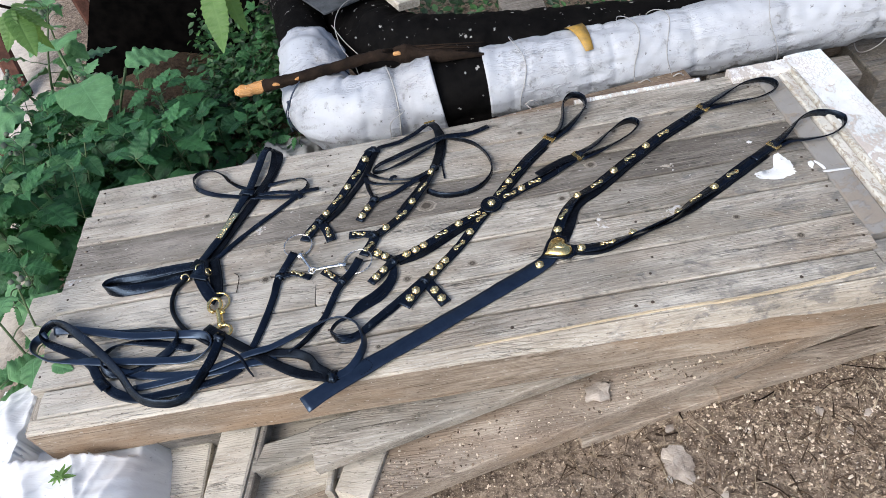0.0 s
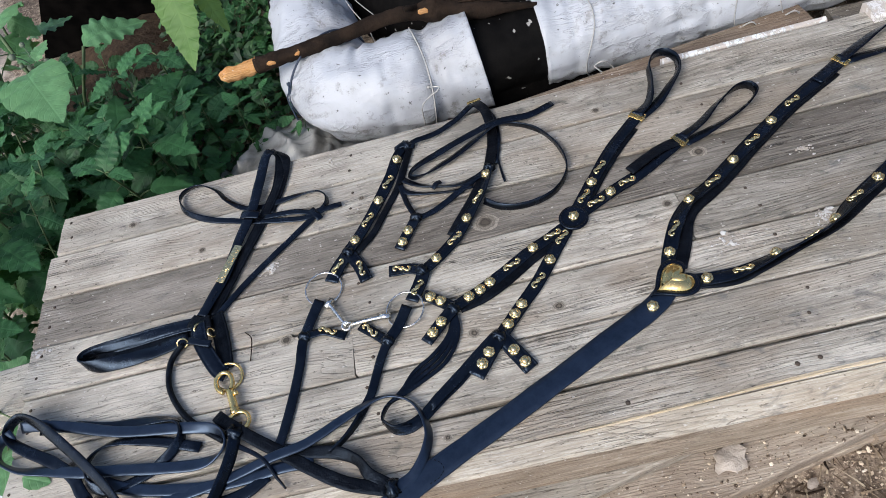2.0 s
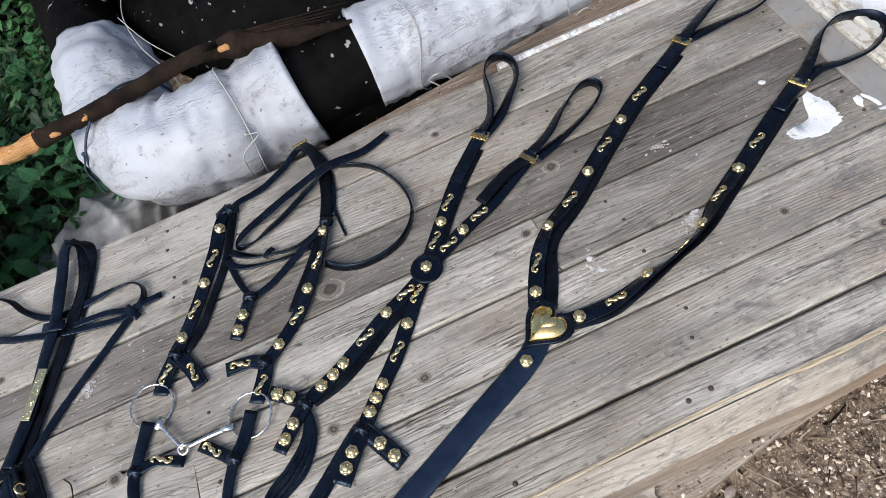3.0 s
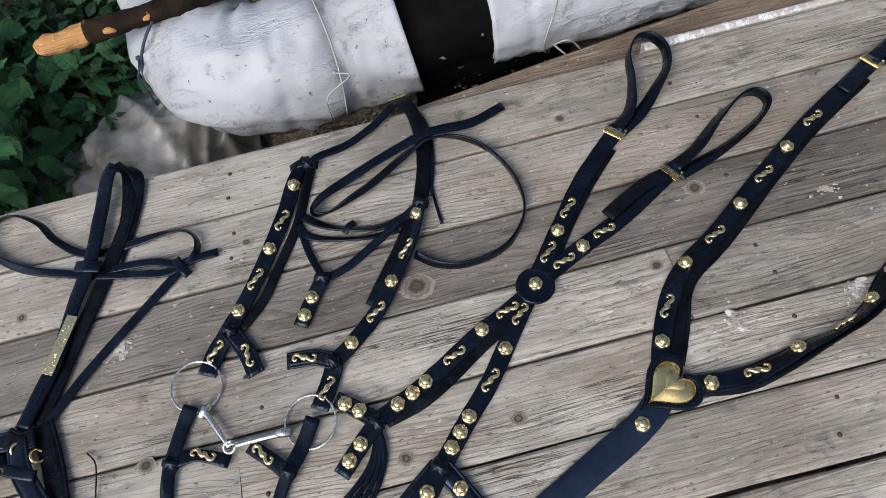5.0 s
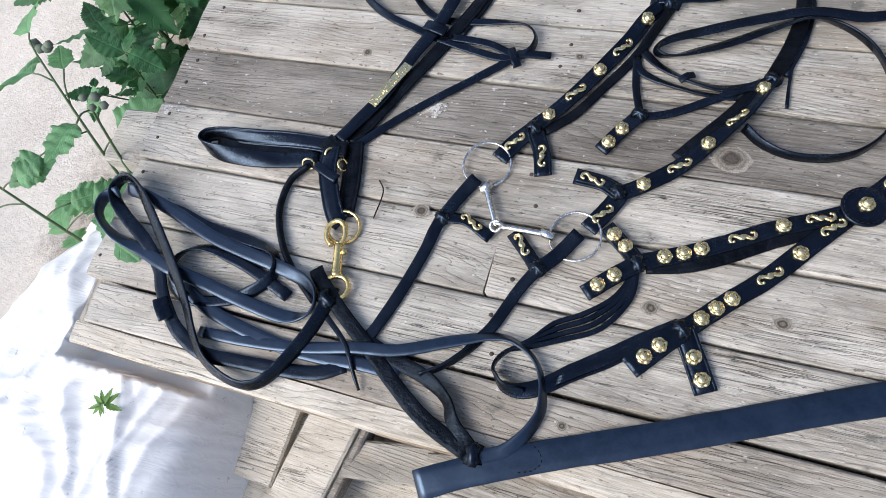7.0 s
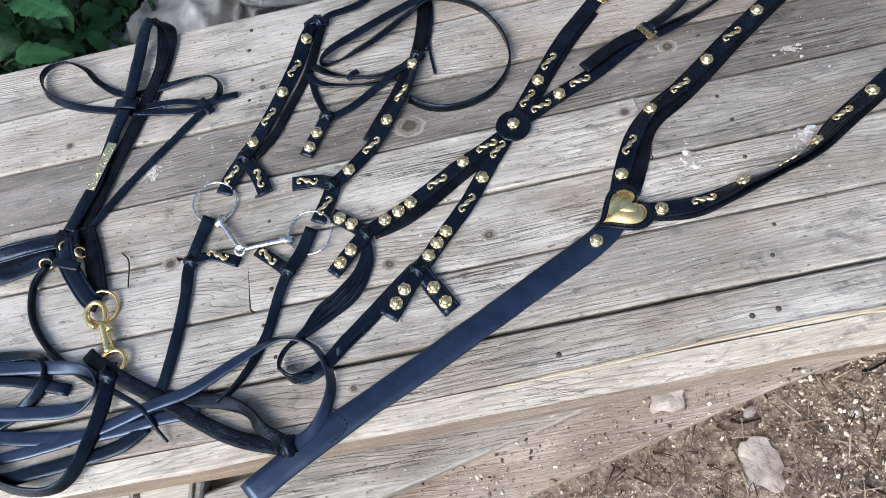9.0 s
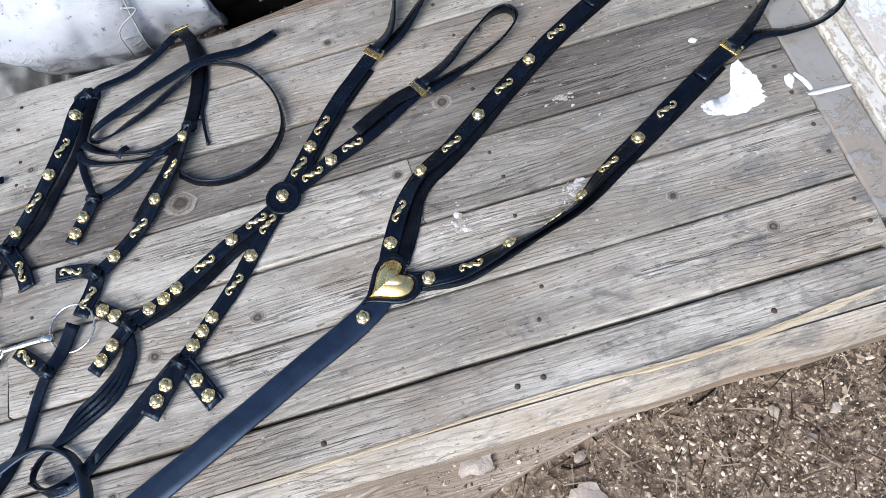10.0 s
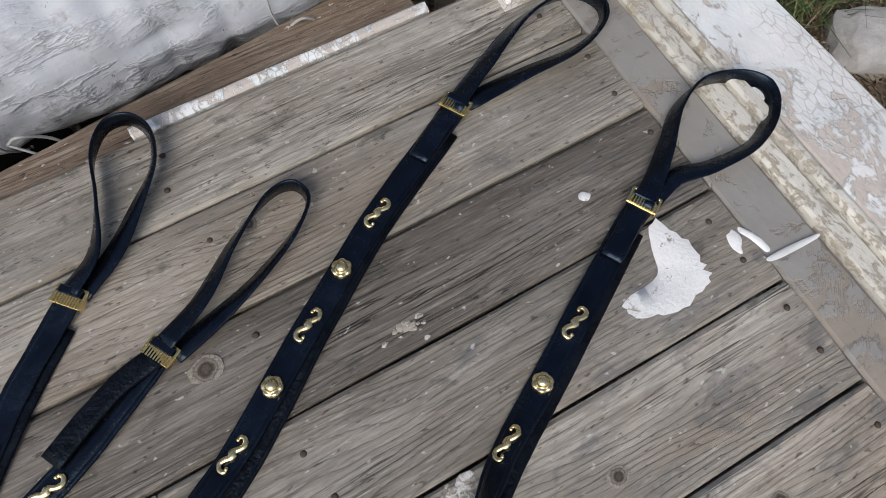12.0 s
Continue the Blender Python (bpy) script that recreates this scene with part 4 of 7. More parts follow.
def buckle(parent, x, y, turn, w=0.0215, z=0.010):
    """A ribbed brass slide, its bar wrapped by the strap."""
    bm = bmesh.new()
    for i in range(9):
        box_bm(bm, (0.0085, 0.0014, 0.0022), pose(-0.0022, (i - 4) * w / 9, 0.0018))
    box_bm(bm, (0.0090, w + 0.002, 0.0020), pose(-0.0022, 0, 0))
    for s in (-1, 1):
        box_bm(bm, (0.0150, 0.0022, 0.0052), pose(0.001, s * (w / 2 + 0.0012), -0.001))
    box_bm(bm, (0.0022, w + 0.004, 0.0045), pose(0.0085, 0, -0.001))
    ob = part("buckle", bm, BRASS, parent, "ribbed brass slide buckle", smooth=False, at=(x, y, TOP + z))
    ob.rotation_euler = (0, 0, radians(turn))
    bm = bmesh.new()
    box_bm(bm, (0.0072, w * 0.92, 0.0055), pose(0.0050, 0, 0.0010))
    wrap = part("bar_wrap", bm, LEATHER, ob, "black leather round the bar", smooth=False)
    wrap.location = (0, 0, 0)
    return ob


def wrap_knot(parent, x, y, turn, size=0.011, z=0.008, name="knot"):
    """A tight wrap of leather: crossing turns over a lump."""
    bm = bmesh.new()
    for a, k in ((0, 1.0), (35, 0.92), (-40, 0.95)):
        pts = []
        for j in range(12):
            t = 2 * math.pi * j / 12
            v = pose(0, 0, 0, 0, 0, a) @ Vector((0.0, size * 0.95 * k * math.cos(t), size * 0.62 * k * math.sin(t)))
            pts.append((v.x, v.y, v.z, 0.0))
        line = catmull(pts, 2, True)
        sweep(bm, line, lambda s: [(-size * 0.34, -0.0014), (-size * 0.34, 0.0014), (size * 0.34, 0.0014), (size * 0.34, -0.0014)], True)
    bmesh.ops.create_icosphere(bm, subdivisions=2, radius=1, matrix=Matrix.Diagonal((size * 0.62, size * 0.85, size * 0.55, 1)))
    ob = part(name, bm, LEATHER, parent, at=(x, y, TOP + z))
    ob.rotation_euler = (0, 0, radians(turn))


def ring_part(name, x, y, z, radius, wire, material, parent, tilt=(0, 0, 0), label=""):
    bm = bmesh.new()
    pts = [(radius * math.cos(2 * math.pi * j / 20), radius * math.sin(2 * math.pi * j / 20), 0) for j in range(20)]
    tube(bm, pts, wire, 2, 8, True)
    ob = part(name, bm, material, parent, label, at=(x, y, TOP + z))
    ob.rotation_euler = [radians(a) for a in tilt]
    return ob


def stitches(parent, pts, pitch=0.0045):
    """A row of short thread stitches along a line."""
    bm = bmesh.new()
    line = catmull([(x, y, TOP + z / 1000) for x, y, z in pts], 8)
    acc = 0.0
    for a, b in zip(line, line[1:]):
        acc += float(np.linalg.norm(b - a))
        if acc > pitch:
            acc = 0.0
            ang = math.degrees(math.atan2(b[1] - a[1], b[0] - a[0]))
            box_bm(bm, (0.0028, 0.0009, 0.0008), pose(a[0], a[1], a[2], 0, 0, ang))
    part("stitching", bm, THREAD, parent)


# ---- headcollar ----
collar = thing("headcollar", "black leather headcollar with a brass name plate on the planks", "headcollar", at=(-0.47, 1.07, TOP))
strap("crown_strap", ((-0.386, 1.379, 20, 0), (-0.396, 1.362, 20), (-0.410, 1.317, 12), (-0.425, 1.249, 12), (-0.447, 1.197, 9), (-0.469, 1.130, 9), (-0.491, 1.089, 9), (-0.508, 1.055, 10)), 0.021, collar)
strap("crown_strap", ((-0.388, 1.380, 18, 30), (-0.371, 1.360, 12, 50), (-0.378, 1.306, 5), (-0.403, 1.241, 5), (-0.425, 1.195, 4), (-0.451, 1.144, 4), (-0.476, 1.091, 4), (-0.497, 1.058, 4)), 0.023, collar, material=LEATHER_ROUGH)
strap("crown_strap", ((-0.372, 1.374, 14, 60), (-0.362, 1.355, 8, 20), (-0.374, 1.300, 3), (-0.398, 1.238, 3)), 0.020, collar, material=LEATHER_ROUGH)
strap("noseband", ((-0.500, 1.046, 9), (-0.568, 1.046, 9, 10), (-0.631, 1.040, 11, 30), (-0.690, 1.035, 13, 68), (-0.704, 1.024, 13, 82), (-0.692, 1.013, 13, 110), (-0.652, 1.009, 9, 150), (-0.587, 1.014, 6, 175), (-0.528, 1.026, 6, 180)), 0.026, collar)
strap("noseband_lining", ((-0.505, 1.038, 5), (-0.568, 1.032, 5), (-0.631, 1.026, 5), (-0.685, 1.024, 6, 10)), 0.034, collar, material=LEATHER_ROUGH)
strap("chin_strap", ((-0.510, 1.042, 15), (-0.505, 1.010, 15), (-0.489, 0.976, 13), (-0.474, 0.951, 10), (-0.464, 0.945, 6, 0)), 0.028, collar)
strap("chin_strap", ((-0.486, 1.056, 6), (-0.476, 1.018, 6), (-0.470, 0.985, 5), (-0.466, 0.955, 5)), 0.029, collar, material=LEATHER_ROUGH)
strap("keeper", ((-0.522, 1.012, 18), (-0.505, 1.004, 19), (-0.486, 0.997, 18)), 0.014, collar)
strap("keeper", ((-0.524, 1.05, 13), (-0.507, 1.04, 15), (-0.490, 1.042, 13)), 0.026, collar, material=LEATHER_ROUGH)
bmp = bmesh.new()
box_bm(bmp, (0.074, 0.0145, 0.0016), Matrix.Identity(4))
rp = random.Random(8)
for i in range(22):
    box_bm(bmp, (rp.uniform(0.002, 0.005), rp.uniform(0.001, 0.0022), 0.0012), pose(-0.033 + 0.003 * i, rp.uniform(-0.005, 0.005), 0.001, 0, 0, rp.uniform(0, 180)))
plate = part("name_plate", bmp, BRASS_PALE, collar, "engraved brass plate", smooth=False, at=(-0.463, 1.146, TOP + 0.0125))
plate.rotation_euler = (0, 0, math.atan2(0.064, 0.030))
stitches(collar, ((-0.441, 1.215, 12.5), (-0.447, 1.190, 11.5)))
stitches(collar, ((-0.483, 1.098, 11.5), (-0.492, 1.080, 11.5)))
for x, y, a in ((-0.536, 1.014, 20), (-0.488, 1.020, 100), (-0.510, 1.033, 60)):
    ring_part("dee_ring", x, y, 0.012, 0.0075, 0.0016, BRASS_PALE, collar, (60, 0, a), "small brass dee")
ring_part("lead_ring", -0.4605, 0.940, 0.006, 0.0205, 0.0022, BRASS, collar, (8, 6, 0), "brass lead ring")
strap("cheek_strap", ((-0.493, 1.040, 6), (-0.466, 1.074, 4), (-0.418, 1.121, 4), (-0.356, 1.174, 4), (-0.307, 1.214, 6)), 0.013, collar)
strap("tie_strap", ((-0.265, 1.220, 5), (-0.305, 1.216, 8), (-0.328, 1.208, 7), (-0.373, 1.217, 6), (-0.427, 1.231, 6), (-0.459, 1.242, 6), (-0.509, 1.261, 6, 20), (-0.551, 1.290, 7, 45), (-0.566, 1.322, 8, 70), (-0.557, 1.342, 8, 75), (-0.529, 1.347, 8, 70), (-0.496, 1.325, 8, 55), (-0.475, 1.296, 6, 30), (-0.442, 1.268, 4), (-0.406, 1.261, 3), (-0.367, 1.263, 5), (-0.313, 1.264, 7, 50), (-0.291, 1.246, 8, 75), (-0.293, 1.223, 8, 60), (-0.311, 1.214, 8), (-0.351, 1.228, 7), (-0.404, 1.232, 8)), 0.0125, collar, thick=0.0026)
strap("keeper", ((-0.318, 1.222, 9), (-0.309, 1.206, 11), (-0.303, 1.197, 7)), 0.013, collar)
strap("keeper", ((-0.443, 1.245, 13), (-0.428, 1.240, 16), (-0.411, 1.236, 13)), 0.018, collar)
bmc = bmesh.new()
tube(bmc, [(x, y, TOP + z) for x, y, z in ((-0.536, 1.013, 0.010), (-0.556, 0.989, 0.006), (-0.556, 0.947, 0.005), (-0.536, 0.906, 0.005), (-0.506, 0.873, 0.006), (-0.465, 0.841, 0.006))], 0.0046)
part("throat_cord", bmc, LEATHER_ROUGH, collar, "round black cord")

# ---- lead rein with its brass snap ----
lead = thing("lead_rein", "black leather lead rein coiled on planks with brass snap", "lead rein", at=(-0.6, 0.84, TOP))
W = 0.0195
strap("strap", ((-0.445, 0.862, 9, 20), (-0.444, 0.840, 14, 35), (-0.452, 0.806, 14, 45), (-0.473, 0.760, 12, 55), (-0.496, 0.731, 10, 62), (-0.526, 0.725, 10, 62), (-0.567, 0.737, 12, 55), (-0.594, 0.760, 16, 45), (-0.624, 0.801, 20, 35), (-0.668, 0.849, 24, 25), (-0.727, 0.905, 25, 30), (-0.763, 0.934, 24, 50), (-0.790, 0.946, 20, 70), (-0.808, 0.938, 14, 80), (-0.806, 0.920, 12, 60), (-0.780, 0.898, 10, 20), (-0.724, 0.865, 9), (-0.690, 0.837, 10), (-0.673, 0.811, 9), (-0.652, 0.787, 8), (-0.627, 0.766, 7), (-0.584, 0.748, 6), (-0.533, 0.750, 4), (-0.469, 0.755, 4), (-0.428, 0.762, 4), (-0.400, 0.778, 4)), W, lead)
strap("strap", ((-0.800, 0.926, 13, 30), (-0.821, 0.913, 11, 75), (-0.816, 0.888, 11, 80), (-0.780, 0.866, 9, 55), (-0.735, 0.856, 8, 15), (-0.677, 0.840, 13), (-0.617, 0.831, 9), (-0.558, 0.821, 8), (-0.497, 0.814, 8, 10), (-0.464, 0.822, 13, 60), (-0.459, 0.840, 13, 75), (-0.478, 0.859, 13, 40), (-0.529, 0.873, 11, 10), (-0.624, 0.890, 9), (-0.702, 0.914, 12), (-0.755, 0.928, 14, 20), (-0.788, 0.933, 12, 40)), W, lead, material=LEATHER_SMOOTH)
strap("strap", ((-0.760, 0.925, 4), (-0.700, 0.918, 4), (-0.648, 0.905, 4), (-0.588, 0.899, 6, 20), (-0.545, 0.891, 8, 50), (-0.529, 0.876, 9, 75), (-0.530, 0.855, 9, 60), (-0.555, 0.831, 5, 30), (-0.588, 0.815, 4), (-0.630, 0.808, 4), (-0.665, 0.822, 8, 50), (-0.670, 0.855, 9, 70), (-0.640, 0.876, 6, 40), (-0.58, 0.868, 4), (-0.50, 0.840, 4)), W * 0.9, lead)
strap("strap", ((-0.675, 0.842, 5), (-0.619, 0.809, 4), (-0.565, 0.793, 4), (-0.493, 0.781, 4), (-0.435, 0.780, 4), (-0.381, 0.784, 5), (-0.335, 0.784, 4)), W, lead, material=LEATHER_SMOOTH)
strap("strap", ((-0.600, 0.772, 4), (-0.530, 0.776, 4), (-0.457, 0.785, 6), (-0.391, 0.799, 11), (-0.342, 0.808, 10), (-0.285, 0.832, 10, 15), (-0.241, 0.848, 10, 45), (-0.212, 0.846, 10, 66), (-0.186, 0.827, 10, 72), (-0.173, 0.789, 10, 60), (-0.181, 0.760, 9, 40), (-0.200, 0.735, 8, 15), (-0.226, 0.722, 9)), 0.0165, lead, material=LEATHER_SMOOTH, label="strap doubled into a hand loop")
strap("strap", ((-0.475, 0.880, 8), (-0.463, 0.868, 12), (-0.420, 0.833, 11), (-0.378, 0.803, 6), (-0.337, 0.772, 6), (-0.291, 0.743, 6), (-0.235, 0.722, 9)), 0.0205, lead, material=LEATHER_ROUGH)
strap("strap", ((-0.385, 0.811, 4), (-0.345, 0.798, 5), (-0.301, 0.786, 8, -20), (-0.273, 0.769, 9, -45), (-0.259, 0.747, 9, -25), (-0.232, 0.726, 9)), 0.0195, lead, material=LEATHER_ROUGH)
strap("strap_end", ((-0.446, 0.830, 8), (-0.406, 0.801, 13), (-0.386, 0.771, 8), (-0.375, 0.755, 3)), 0.0085, lead, taper=0.4)
wrap_knot(lead, -0.446, 0.846, 62, 0.013, 0.012)
wrap_knot(lead, -0.230, 0.723, 10, 0.012, 0.009)
strap("keeper", ((-0.665, 0.798, 14, 20), (-0.655, 0.787, 15, 25), (-0.645, 0.776, 13, 20)), 0.021, lead)


def snap_hook():
    """A brass trigger snap: swivel eye, barrel, spring bolt and hook."""
    hook = part("snap_hook", bmesh_barrel(), BRASS, lead, "polished brass snap hook", at=(-0.4515, 0.898, TOP + 0.010))
    hook.rotation_euler = (0, 0, math.atan2(0.064, -0.018) - math.pi / 2)
    hook.scale = (1.2, 1.2, 1.2)
    return hook


def bmesh_barrel():
    bm = bmesh.new()
    prof = ((-0.020, 0.0052), (-0.0165, 0.0062), (-0.015, 0.0050), (-0.0135, 0.0064), (-0.0118, 0.0050), (-0.010, 0.0052), (0.012, 0.0046), (0.015, 0.0052))
    rings = [[bm.verts.new((r * math.cos(2 * math.pi * j / 12), y, r * math.sin(2 * math.pi * j / 12))) for j in range(12)] for y, r in prof]
    for u, w in zip(rings, rings[1:]):
        for j in range(12):
            bm.faces.new((u[j], w[j], w[(j + 1) % 12], u[(j + 1) % 12]))
    bm.faces.new(rings[0])
    bm.faces.new(rings[-1][::-1])
    # hook that closes over the lead ring
    tube(bm, ((0, 0.013, 0), (0.006, 0.022, 0.001), (0.006, 0.034, 0.002), (-0.002, 0.041, 0.002), (-0.012, 0.036, 0.001), (-0.0135, 0.024, 0), (-0.008, 0.015, 0)), 0.0030, 5, 10)
    # thumb bolt
    bmesh.ops.create_uvsphere(bm, u_segments=10, v_segments=6, radius=0.0034, matrix=Matrix.Translation((0.007, 0.006, 0.002)))
    # swivel eye
    tube(bm, [(0.0135 * math.cos(a), -0.031 + 0.0125 * math.sin(a), 0.0) for a in [2 * math.pi * j / 14 for j in range(14)]], 0.0027, 3, 10, True)
    return bm


snap_hook()

# ---- bridle with its bit and reins ----
bridle = thing("bridle", "black leather bridle with brass flower and scroll studs", "bridle", at=(-0.15, 1.13, TOP))
CW = 0.0225
strap("cheekpiece", ((-0.134, 1.318, 8, 40), (-0.155, 1.291, 9, 35), (-0.174, 1.250, 7, 20), (-0.203, 1.199, 6, 8), (-0.227, 1.160, 6), (-0.249, 1.129, 6), (-0.262, 1.112, 8)), CW, bridle)
strap("cheekpiece_lining", ((-0.130, 1.311, 4, 50), (-0.147, 1.266, 4, 40), (-0.163, 1.228, 3, 10), (-0.190, 1.184, 3), (-0.217, 1.141, 3), (-0.248, 1.111, 4)), 0.014, bridle, material=LEATHER_ROUGH)
strap("tail", ((-0.260, 1.112, 9, -10), (-0.279, 1.090, 5), (-0.2925, 1.064, 6)), 0.026, bridle)
strap("tail", ((-0.260, 1.111, 9, 10), (-0.244, 1.081, 5), (-0.235, 1.051, 6)), 0.024, bridle)
strap("crownpiece", ((-0.130, 1.312, 10), (-0.118, 1.320, 9), (-0.082, 1.327, 7), (-0.042, 1.346, 7), (-0.010, 1.371, 7), (0.001, 1.384, -4)), 0.0125, bridle)
strap("crownpiece", ((-0.002, 1.386, -3), (0.005, 1.374, 6), (0.015, 1.350, 7), (0.017, 1.305, 6), (0.010, 1.263, 6), (-0.004, 1.217, 9)), 0.0205, bridle, material=LEATHER_ROUGH)
strap("crownpiece", ((0.004, 1.386, -4), (0.010, 1.365, 5), (0.024, 1.330, 3), (0.021, 1.28, 3), (0.006, 1.225, 4)), 0.016, bridle)
strap("cheekpiece", ((-0.004, 1.217, 11, -35), (-0.023, 1.173, 10, -35), (-0.049, 1.135, 9, -20), (-0.081, 1.093, 6), (-0.118, 1.060, 6), (-0.144, 1.042, 8)), CW, bridle)
strap("cheekpiece_lining", ((-0.012, 1.213, 5, -10), (-0.036, 1.173, 4), (-0.064, 1.135, 3), (-0.091, 1.099, 3)), 0.018, bridle, material=LEATHER_ROUGH)
strap("tail", ((-0.144, 1.042, 9, 10), (-0.165, 1.053, 6), (-0.198, 1.057, 6)), 0.0225, bridle)
strap("tail", ((-0.143, 1.041, 9, -10), (-0.153, 1.021, 6), (-0.169, 0.992, 9)), 0.0245, bridle)
strap("browband", ((-0.153, 1.238, 6), (-0.130, 1.219, 6, 30), (-0.095, 1.204, 6, 40), (-0.058, 1.197, 6, 30), (-0.026, 1.202, 8), (-0.006, 1.213, 10)), 0.0135, bridle)
strap("browband", ((-0.160, 1.230, 4), (-0.150, 1.210, 4), (-0.117, 1.196, 4, 35), (-0.076, 1.187, 4, 40), (-0.038, 1.187, 6)), 0.011, bridle)
strap("throat_strap", ((-0.160, 1.232, 4), (-0.153, 1.188, 4, 20), (-0.141, 1.149, 7)), 0.0105, bridle)
strap("throat_strap", ((-0.012, 1.211, 8), (-0.063, 1.181, 6, 25), (-0.108, 1.156, 5, 15), (-0.139, 1.146, 7)), 0.0115, bridle)
strap("tail", ((-0.141, 1.147, 9), (-0.159, 1.124, 5), (-0.1765, 1.095, 5)), 0.021, bridle)
strap("long_strap", ((0.133, 1.328, 6), (0.085, 1.314, 6, 10), (0.027, 1.311, 13, 8), (-0.034, 1.293, 12), (-0.087, 1.273, 11), (-0.126, 1.255, 11, -15), (-0.139, 1.240, 10, -60), (-0.124, 1.233, 9, -110), (-0.091, 1.245, 8, -150), (-0.052, 1.263, 8, -165), (-0.013, 1.286, 9, -160), (0.025, 1.300, 15, -125), (0.060, 1.297, 9, -100), (0.094, 1.270, 9, -94), (0.116, 1.224, 9, -92), (0.119, 1.176, 9, -92), (0.099, 1.141, 9, -95), (0.070, 1.123, 9, -97), (0.028, 1.118, 9, -100), (-0.003, 1.128, 9, -110), (-0.026, 1.148, 6, -120)), 0.0145, bridle, thick=0.0028)
strap("thong", ((0.017, 1.275, 5), (0.014, 1.222, 4, 30), (0.015, 1.182, 3)), 0.0045, bridle, thick=0.002)
strap("strap_keeper", ((-0.158, 1.312, 7), (-0.141, 1.312, 14), (-0.122, 1.308, 7)), 0.013, bridle)
for x, y, a in ((-0.260, 1.111, 55), (-0.146, 1.043, 40), (-0.141, 1.147, 70), (-0.136, 1.313, 30), (-0.004, 1.214, 80)):
    wrap_knot(bridle, x, y, a, 0.0095, 0.010)
strap("keeper", ((-0.105, 1.200, 8), (-0.098, 1.206, 11), (-0.09, 1.211, 8)), 0.010, bridle)
bmk = bmesh.new()
box_bm(bmk, (0.026, 0.005, 0.003), pose(0.0, 1.386, TOP + 0.004, 0, 0, 8))
part("crown_buckle", bmk, BRASS, bridle, "small brass buckle", smooth=False)
flowers(bridle, ((-0.246, 1.132), (-0.201, 1.205, -10), (-0.164, 1.288, -30), (-0.159, 1.128), (-0.172, 1.108), (-0.121, 1.059), (-0.056, 1.117, 20), (-0.013, 1.199, 35)), 0.0085)
scrolls(bridle, ((-0.223, 1.169, 58), (-0.186, 1.243, 66, -15), (-0.277, 1.089, 65), (-0.2415, 1.076, -65), (-0.087, 1.089, 45), (-0.034, 1.156, 58, 30), (-0.177, 1.055, -5), (-0.158, 1.014, 62)), 0.0080)


def snaffle_bit():
    bit = part("bit", bit_mesh(), STEEL, bridle, "jointed nickel snaffle mouthpiece")
    for n, (x, y, tilt) in enumerate(((-0.3055, 1.0545, (4, 3, 0)), (-0.1815, 0.982, (3, -4, 0)))):
        ring_part("bit_ring", x, y, 0.006, 0.0292, 0.0015, STEEL, bridle, tilt, "loose nickel bit ring")


def bit_mesh():
    bm = bmesh.new()
    h = TOP + 0.0085

    def arm(a, b, r0, r1):
        n = 10
        pts = [(a[0] + (b[0] - a[0]) * i / n, a[1] + (b[1] - a[1]) * i / n, h + 0.0015 * math.sin(math.pi * i / n), 0) for i in range(n + 1)]
        ring = [(math.cos(2 * math.pi * j / 10), math.sin(2 * math.pi * j / 10)) for j in range(10)]
        sweep(bm, [np.array(p) for p in pts], lambda s: [(x * (r0 + (r1 - r0) * s), y * (r0 + (r1 - r0) * s)) for x, y in ring])

    joint, left, right = (-0.2735, 0.9765), (-0.2975, 1.0235), (-0.2125, 0.977)
    arm(left, joint, 0.0042, 0.0026)
    arm(right, (-0.268, 0.9765), 0.0042, 0.0026)
    for c, r, tl in ((joint, 0.0062, 20), ((-0.2685, 0.9775), 0.0050, 80)):
        tube(bm, [(c[0] + r * math.cos(t), c[1] + r * math.sin(t) * math.cos(radians(tl)), h + r * math.sin(t) * math.sin(radians(tl))) for t in [2 * math.pi * j / 12 for j in range(12)]], 0.0019, 2, 8, True)
    for c, a in ((left, 60), (right, 0)):
        bmesh.ops.create_cone(bm, cap_ends=True, segments=12, radius1=0.0052, radius2=0.0052, depth=0.017, matrix=pose(c[0], c[1], h, 90, 0, a + 80))
        bmesh.ops.create_uvsphere(bm, u_segments=10, v_segments=6, radius=0.0056, matrix=Matrix.Translation((c[0], c[1], h)))
    return bm


snaffle_bit()
RW = 0.0165
strap("rein", ((-0.312, 1.033, 9, 10), (-0.3275, 1.006, 6), (-0.339, 0.976, 8)), 0.0195, bridle)
strap("rein", ((-0.339, 0.976, 9), (-0.344, 0.960, 7, 20), (-0.351, 0.925, 4), (-0.364, 0.873, 4), (-0.378, 0.830, 4), (-0.390, 0.805, 4)), RW, bridle)
strap("rein_tail", ((-0.334, 0.976, 9), (-0.307, 0.976, 7, 15), (-0.276, 0.962, 5)), 0.0165, bridle)
strap("rein", ((-0.177, 0.985, 10, 10), (-0.195, 0.957, 6), (-0.212, 0.935, 9)), 0.0195, bridle)
strap("rein", ((-0.212, 0.936, 9), (-0.228, 0.908, 5), (-0.245, 0.863, 5), (-0.257, 0.843, 5, 30), (-0.268, 0.824, 5, 60), (-0.288, 0.803, 5, 75), (-0.310, 0.788, 4, 75)), RW, bridle, taper=0.7)
strap("rein_tail", ((-0.214, 0.935, 9), (-0.230, 0.952, 6), (-0.252, 0.973, 5)), 0.0185, bridle)
wrap_knot(bridle, -0.339, 0.975, 70, 0.0095, 0.009)
wrap_knot(bridle, -0.213, 0.935, 55, 0.0095, 0.009)
scrolls(bridle, ((-0.303, 0.975, -12), (-0.238, 0.959, -48)), 0.0085)

